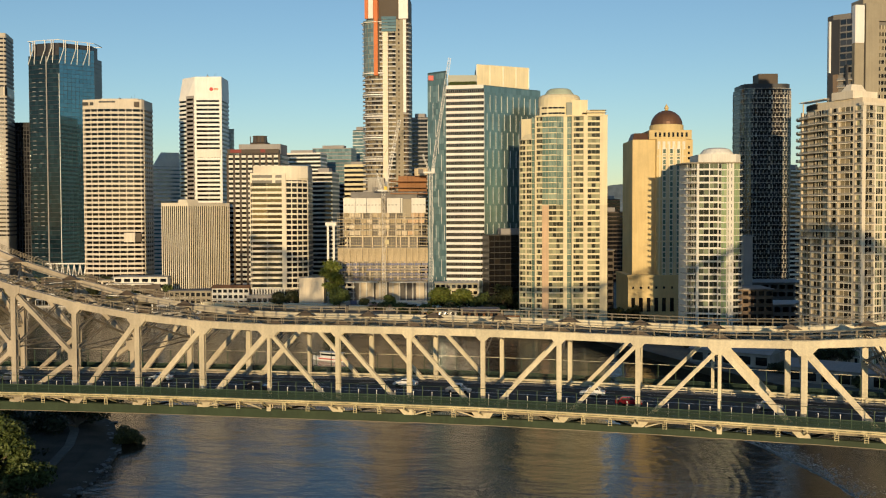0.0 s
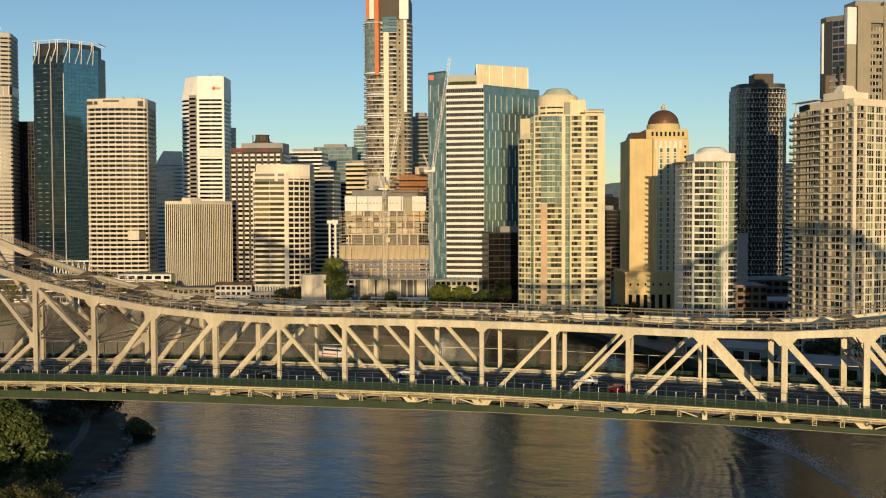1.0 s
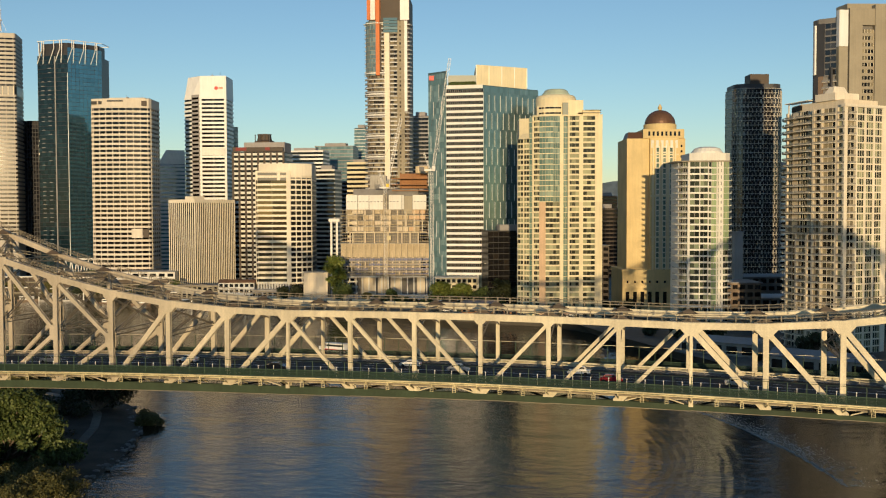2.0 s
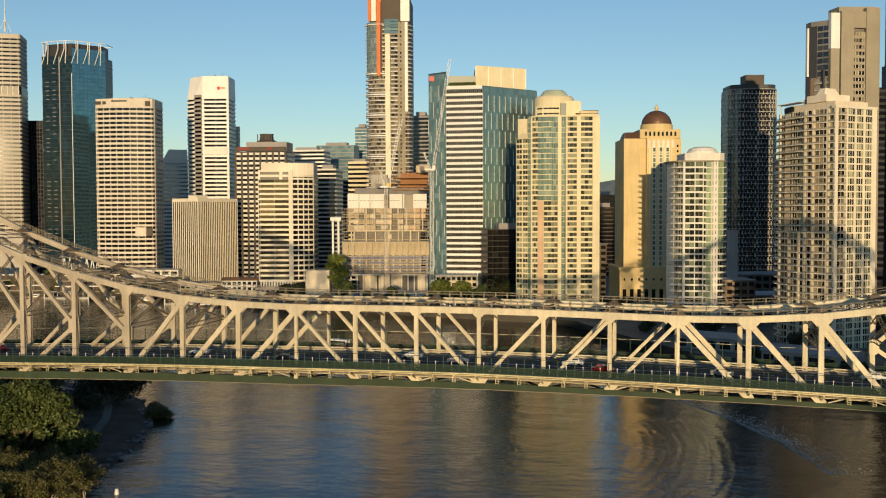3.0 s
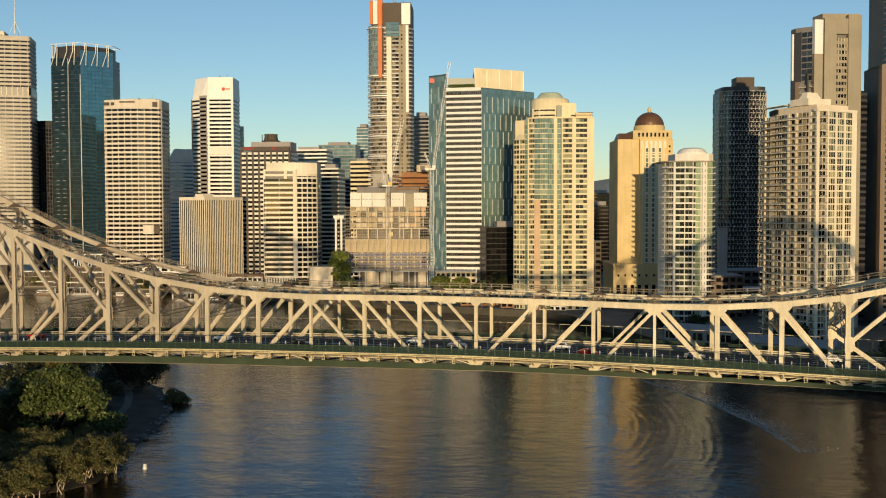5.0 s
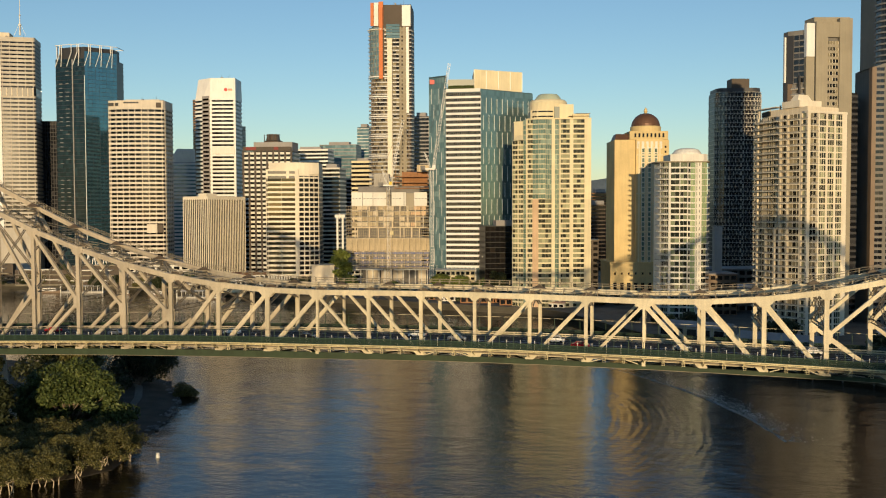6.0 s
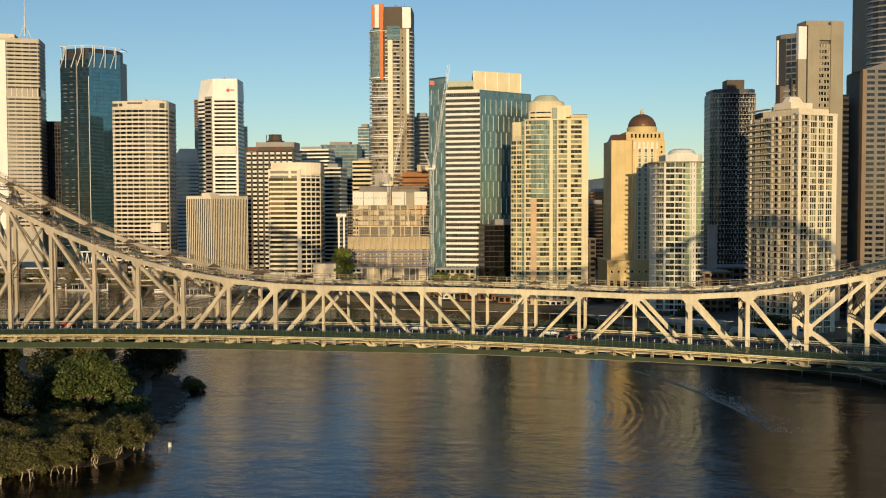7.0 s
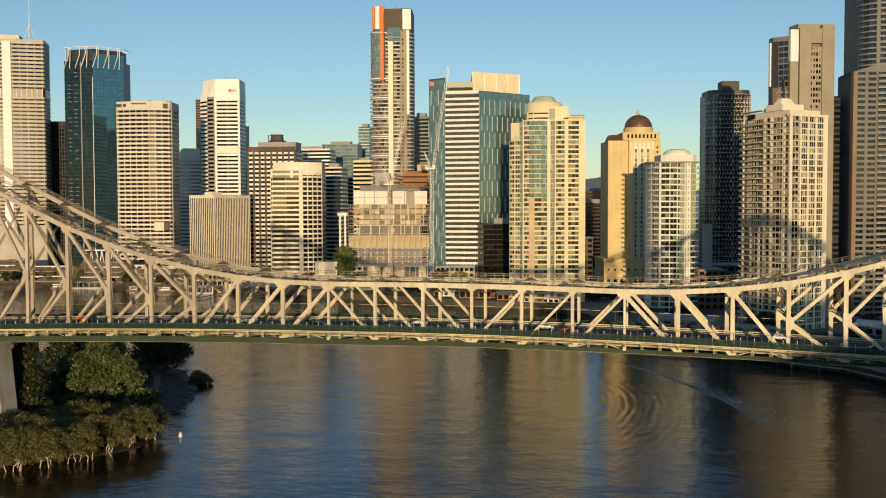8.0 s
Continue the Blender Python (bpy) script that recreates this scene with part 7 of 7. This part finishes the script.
bank_building("wharf_shed", 200, 345, 0, 34, 14, 8, GREY_RENDER, PALE_GREY, "wharf shed with a pale roof in shade", 8, 2.4)
for u, w, r, lab in ((-46, RUST, PINK_FORM, "small rusty hut on the river bank"), (-33, OFFWHITE, RUST, "small white hut with a rusty roof"), (-19, CREAM_RENDER, ORANGE_PANEL, "small cream hut with an orange roof"),
                               (-8, RUST, CREAM_RENDER, "small brown hut with a sandy roof"), (14, CREAM_RENDER, RUST, "small cream hut with a rusty roof"), (33, RUST, PINK_FORM, "small rusty hut on the river bank"),
                               (58, GOLD_STONE, RUST, "small ochre hut with a rusty roof"), (70, OFFWHITE, PINK_FORM, "small white hut with a faded roof")):
    bank_building("shore_hut", u, 594 - 0.75 * u + rnd.uniform(0, 16), rnd.uniform(-20, 20), rnd.uniform(5, 11), 5, rnd.uniform(2.6, 4.2), w, r, lab, 3, 1.2)

# low garden and yard walls along the bank
for u0, u1, d, h, wl, lab in ((-62, -40, 642, 3.2, CREAM_RENDER, "low cream yard wall on the river bank"), (-37, -8, 634, 2.6, BUFF_PRECAST, "low buff yard wall on the river bank"), (-5, 20, 628, 3.6, CREAM_RENDER, "low cream garden wall on the river bank"),
                              (24, 50, 618, 2.8, SALMON, "low salmon garden wall on the river bank"), (54, 84, 604, 3.0, STONE_BEIGE, "low beige garden wall on the river bank"), (-108, -66, 656, 3.4, BUFF_PRECAST, "low buff promenade wall on the river bank"),
                              (-168, -112, 672, 3.0, CREAM_RENDER, "low cream promenade wall on the river bank")):
    t = thing("boundary_wall", site((u0 + u1) / 2, d, GROUND), lab, "wall", "walls on the river bank")
    w = u1 - u0
    part("wall_body", box(bmesh.new(), 0, 0, h / 2 - 0.2, w, 0.5, h + 0.4), wl, t)
    part("coping", box(bmesh.new(), 0, 0, h + 0.1, w + 0.3, 0.8, 0.25), OFFWHITE, t)
    for k in range(int(w / 6) + 1):
        part("wall_pier", box(bmesh.new(), -w / 2 + k * w / int(w / 6), -0.1, h / 2, 0.8, 0.8, h + 0.9), wl, t)

# white struts under the blue glass tower and long canopies of the landing stages
strut_row = thing("strut_row", site(-318, 836, GROUND), "row of white slanting struts at a tower's foot", "struts")
for k in range(9):
    bm = bmesh.new()
    beam(bm, (-22 + k * 5, 0, 6), (-19.5 + k * 5, 0, 22), 0.8, 0.8)
    beam(bm, (-17 + k * 5, 0, 6), (-19.5 + k * 5, 0, 22), 0.8, 0.8)
    part("strut", bm, WHITE_STEEL, strut_row)
part("beam", box(bmesh.new(), 0, 0.2, 22.5, 48, 1.2, 1.2), WHITE_STEEL, strut_row)
part("floor", box(bmesh.new(), 0, 3, 3, 50, 8, 6), CONCRETE, strut_row)


def terrace(u, d, w, floors, turn=0):
    t = thing("riverside_terrace", site(u, d, GROUND, turn), "white riverside terrace building with open shaded floors", "low building", "riverside terraces")
    part("back_wall", box(bmesh.new(), 0, 9, floors * 2.1, w - 2, 6, floors * 4.2), BROWN_PANEL, t)
    for k in range(floors + 1):
        ins = 1.2 * k
        part("floor_slab", prism(bmesh.new(), rounded(w - 2 * ins - 5 * ((k * 7 + int(w)) % 3), 13 - 2 * k, 2.5, 4), k * 4.2, k * 4.2 + 0.75), OFFWHITE if k % 2 else TAUPE, t)
        if k < floors:
            for c in range(int(w / 13)):
                part("column", box(bmesh.new(), -w / 2 + 5 + c * 13, 3.2, k * 4.2 + 2.5, 0.35, 0.35, 3.5), GREY_RENDER, t)
            for c in range(int(w / 7)):
                if (c * 5 + k * 3) % 4 == 1:
                    part("parasol", lathe(bmesh.new(), [(1.6, 0), (0.9, 0.5), (0, 0.8)], 8, Matrix.Translation((-w / 2 + 5 + c * 7, 2.2, k * 4.2 + 3.4))), OFFWHITE if c % 2 else TAUPE, t)


for u, d, w, f in ((-232, 700, 46, 3), (-284, 716, 44, 4), (-335, 728, 46, 3), (-186, 676, 36, 2), (-385, 745, 40, 4)):
    terrace(u, d + 14, w, f)


def landing(u, d, w, turn=0, label="floating landing stage with a white canopy"):
    t = thing("landing_stage", site(u, d, 0, turn), label, "landing stage", "landing stages")
    part("pontoon", box(bmesh.new(), 0, 0, 0.5, w, 7, 1.4), CONCRETE, t)
    bm = bmesh.new()
    prism(bm, [(-w * 0.4, -3), (w * 0.4, -3), (w * 0.4, 3), (-w * 0.4, 3)], 5.2, 5.8, [(-w * 0.4, -1), (w * 0.4, -1), (w * 0.4, 1), (-w * 0.4, 1)])
    part("canopy", bm, OFFWHITE, t)
    for k in range(6):
        for y in (-2.2, 2.2):
            part("post", box(bmesh.new(), -w * 0.36 + k * w * 0.144, y, 3.1, 0.3, 0.3, 4.2), WHITE_STEEL, t)
    for x in (-w / 2, w / 2):
        part("mooring_pile", lathe(bmesh.new(), [(0.5, -3), (0.5, 6.5), (0.1, 7)], 10, Matrix.Translation((x, -4, 0))), OFFWHITE, t)


for u, d, w in ((-292, 726, 34), (-190, 674, 22)):
    landing(u, d, w)


def boat(u, d, turn, L, label, decks=1, hull_mat=WHITE_PANEL, stripe=None, name="motor_boat"):
    """A hull lofted from stations, a cabin with a window band, and a roof."""
    t = thing(name, site(u, d, 0, turn), label, "boat")
    B, H = L * 0.24, L * 0.09
    bm = bmesh.new()
    rows = []
    for f, w, k, sheer in ((-0.5, 0.82, -0.3, 1.0), (-0.3, 1.0, -0.35, 0.98), (0.0, 1.0, -0.35, 1.0), (0.25, 0.8, -0.3, 1.1), (0.4, 0.45, -0.2, 1.22), (0.5, 0.04, 0.3, 1.35)):
        x = f * L
        rows.append([bm.verts.new((x, y * B / 2 * w, z)) for y, z in ((-1, H * sheer), (-0.85, 0.1), (-0.4, k), (0.4, k), (0.85, 0.1), (1, H * sheer))])
    for a, b in zip(rows, rows[1:]):
        for i in range(5):
            bm.faces.new((a[i], b[i], b[i + 1], a[i + 1]))
        bm.faces.new((a[5], b[5], b[0], a[0]))
    bm.faces.new(rows[0])
    bm.faces.new(rows[-1][::-1])
    part("hull", bm, hull_mat, t)
    if stripe:
        part("rubbing_strake", prism(bmesh.new(), [(-0.5 * L, -B * 0.43), (0.0, -B * 0.52), (0.26 * L, -B * 0.42), (0.26 * L, B * 0.42), (0, B * 0.52), (-0.5 * L, B * 0.43)], H * 0.55, H * 0.85), stripe, t)
    z = H
    for k in range(decks):
        l2, b2, h2 = L * (0.62 - 0.14 * k), B * (0.8 - 0.1 * k), 2.3
        cab = part("cabin", prism(bmesh.new(), [(-l2 * 0.6, -b2 / 2), (l2 * 0.32, -b2 / 2), (l2 * 0.45, 0), (l2 * 0.32, b2 / 2), (-l2 * 0.6, b2 / 2)], z, z + h2), WHITE_PANEL, t)
        part("window_band", prism(bmesh.new(), [(-l2 * 0.57, -b2 / 2 - 0.05), (l2 * 0.3, -b2 / 2 - 0.05), (l2 * 0.44, 0), (l2 * 0.3, b2 / 2 + 0.05), (-l2 * 0.57, b2 / 2 + 0.05)], z + h2 * 0.42, z + h2 * 0.8), G_BLACK[0], cab)
        part("roof", prism(bmesh.new(), [(-l2 * 0.66, -b2 / 2 - 0.3), (l2 * 0.36, -b2 / 2 - 0.3), (l2 * 0.48, 0), (l2 * 0.36, b2 / 2 + 0.3), (-l2 * 0.66, b2 / 2 + 0.3)], z + h2, z + h2 + 0.18), WHITE_PANEL, t)
        z += h2 + 0.18
    part("mast", lathe(bmesh.new(), [(0.09, z), (0.05, z + 2.6), (0.0, z + 2.7)], 6, Matrix.Translation((-L * 0.05, 0, 0))), WHITE_STEEL, t)
    return t


boat(-53, 449, 152, 18, "white river ferry with a dull red strake under way", 1, WHITE_PANEL, RED_PAINT, "ferry")
for u, d, tn, L in ((-318, 724, 5, 16), (-222, 692, 8, 14), (-252, 704, 182, 10), (-168, 660, 4, 12)):
    boat(u, d, tn, L, "small brown-hulled motor boat moored at a landing stage", 1, BROWN_CLAD)

# thin foam left behind a passing boat
rng = np.random.default_rng(4)
line = [(8, 214), (20, 194), (35, 172), (49, 149), (58, 131), (65, 114), (70.5, 99), (74.5, 84), (77.5, 70)]
amount = (60, 160, 300, 520, 620, 560, 380, 160)
verts, faces = [], []
for k, (a, b) in enumerate(zip(line, line[1:])):
    a, b = np.array(a, float), np.array(b, float)
    d = (b - a) / np.linalg.norm(b - a)
    side = np.array((d[1], -d[0]))          # towards the inner, churned side of the wake
    for q in range(amount[k]):
        crest = q % 5 < 2
        off = rng.normal() * 0.35 if crest else -abs(rng.normal()) * 4.2 - 0.6
        c = a + (b - a) * rng.random() + side * off
        l, w = (0.3 + 1.1 * rng.random() ** 2, 0.06 + 0.10 * rng.random()) if crest else (0.2 + 0.6 * rng.random() ** 2, 0.05 + 0.12 * rng.random())
        base = len(verts)
        for u, v in ((-1, 0), (0, -1), (1, 0), (0, 1)):
            p = c + d * u * l + side * v * w
            verts.append((p[0], p[1], 0.05))
        faces.append((base, base + 1, base + 2, base + 3))
me = bpy.data.meshes.new("wake_foam")
me.from_pydata(verts, [], faces)
me.materials.append(surface("foam", (0.74, 0.69, 0.62), 0.8))
tagged(new("wake_foam", me), "thin line of pale foam on the river", "foam", kind="stuff")

# a white channel mark in the river
t = thing("channel_marker", pose(-90.6, 17.2, 0), "small white channel marker floating in the river", "buoy")
part("float", lathe(bmesh.new(), [(0.5, -0.4), (0.56, 0.0), (0.54, 0.5), (0.45, 0.6)], 14), WHITE_PANEL, t)
part("top_mark", lathe(bmesh.new(), [(0.45, 0.55), (0.45, 1.25), (0.4, 1.32)], 12), WHITE_PANEL, t)

# riverside boardwalk under the far end of the bridge
pts = [(76, 214), (101, 181), (121, 169), (132, 149), (149, 107), (177, 57), (204, -2)]
walkway = thing("boardwalk", pose(0, 0, 0), "pale boardwalk on piles along the shaded bank", "boardwalk")
for a, b in zip(pts, pts[1:]):
    bm = bmesh.new()
    beam(bm, (*a, 2.2), (*b, 2.2), 5.0, 0.4)
    part("deck", bm, CONCRETE, walkway)
    bm = bmesh.new()
    beam(bm, (a[0] - 2.0, a[1] - 1.2, 3.3), (b[0] - 2.0, b[1] - 1.2, 3.3), 0.1, 0.1)
    part("rail", bm, OFFWHITE, walkway)
    n = max(2, int((Vector(b) - Vector(a)).length / 8))
    for k in range(n):
        p = Vector(a) + (Vector(b) - Vector(a)) * k / n
        part("pile", lathe(bmesh.new(), [(0.35, -2.5), (0.35, 2.1)], 8, Matrix.Translation((p.x, p.y, 0))), DARK_CONCRETE, walkway)

# ---- traffic on the bridge ----
RUBBER = surface("tyre_rubber", (0.02, 0.02, 0.02), 0.8)


def car(x, y, paint, label, tall=0.0, way=1):
    z = deck(x)
    t = thing("car", pose(x, y, z + 0.01, 0, 0, 0 if way > 0 else 180), label, "car", "cars on the bridge")
    side = [(-2.2, 0.35), (-2.25, 0.8), (-2.1, 0.98), (-1.5, 1.02), (-1.05, 1.45 + tall), (0.45, 1.47 + tall), (1.1, 1.0), (2.0, 0.85), (2.25, 0.6), (2.2, 0.35)]
    bm = bmesh.new()
    rows = []
    for yy, sc in ((-0.9, 0.0), (-0.86, 1.0), (0.86, 1.0), (0.9, 0.0)):
        rows.append([bm.verts.new((px * (0.985 if sc == 0 else 1), yy * (0.8 if pz > 1.1 else 1.0), pz if sc or pz < 0.9 else 0.9 + (pz - 0.9) * 0.92)) for px, pz in side])
    for a, b in zip(rows, rows[1:]):
        for i in range(len(side)):
            j = (i + 1) % len(side)
            bm.faces.new((a[i], a[j], b[j], b[i]))
    bm.faces.new(rows[0])
    bm.faces.new(rows[-1][::-1])
    body = part("body", bm, paint, t)
    for s in (-1, 1):
        bm = bmesh.new()
        prism(bm, [(-1.3, 1.04), (0.85, 1.04), (0.4, 1.38 + tall), (-1.0, 1.38 + tall)], 0, 0.03)
        bm.transform(Matrix.Translation((0, s * 0.84, 0)) @ Matrix.Rotation(radians(90), 4, "X"))
        part("side_window", bm, G_BLACK[0], body)
        for wx in (-1.35, 1.4):
            part("wheel", lathe(bmesh.new(), [(0.2, -0.1), (0.32, -0.1), (0.32, 0.1), (0.2, 0.1)], 14, Matrix.Translation((wx, s * 0.82, 0.32)) @ Matrix.Rotation(radians(90), 4, "X")), RUBBER, t)
        part("headlight", box(bmesh.new(), 2.16, s * 0.62, 0.66, 0.14, 0.3, 0.14), WHITE_PANEL, body)
        part("tail_light", box(bmesh.new(), -2.2, s * 0.66, 0.8, 0.12, 0.26, 0.14), RED_PAINT, body)
    part("windscreen", box(bmesh.new(), 0, 0, 0, 0.05, 1.3, 0.62, Matrix.Translation((0.8, 0, 1.22 + tall / 2)) @ Matrix.Rotation(radians(-54), 4, "Y")), G_BLACK[0], body)


CAR_WHITE = surface("white_car_paint", (0.75, 0.74, 0.72), 0.25, 0.03, 0.04)
CAR_SILVER = surface("silver_car_paint", (0.45, 0.45, 0.46), 0.3, 0.03, 0.04, metal=0.6)
CAR_RED = surface("red_car_paint", (0.50, 0.02, 0.03), 0.25, 0.03, 0.04)
CAR_DARK = surface("dark_car_paint", (0.03, 0.032, 0.04), 0.25, 0.03, 0.04)
for x, y, p, lab, tall, way in (
        (-17, 13.2, CAR_WHITE, "white saloon car on the bridge road", 0, -1), (17.5, 10.2 + 1.6, CAR_WHITE, "white tall car on the bridge road", 0.25, -1),
        (24, 5.4, CAR_RED, "red saloon car on the bridge road", 0, 1), (-66, 11.8, CAR_WHITE, "white car on the bridge road", 0.1, -1),
        (47, 8.6, CAR_SILVER, "silver saloon car on the bridge road", 0, 1), (-43, 5.4, CAR_DARK, "dark saloon car on the bridge road", 0, 1),
        (76, 14.6, CAR_WHITE, "white car on the bridge road", 0.2, -1), (-97, 8.6, CAR_SILVER, "silver car on the bridge road", 0.1, 1),
        (98, 5.4, CAR_DARK, "dark car on the bridge road", 0.1, 1), (-120, 14.6, CAR_RED, "red car on the bridge road", 0, -1),
        (-6, 8.6, CAR_SILVER, "silver tall car on the bridge road", 0.25, 1)):
    car(x, y, p, lab, tall, way)
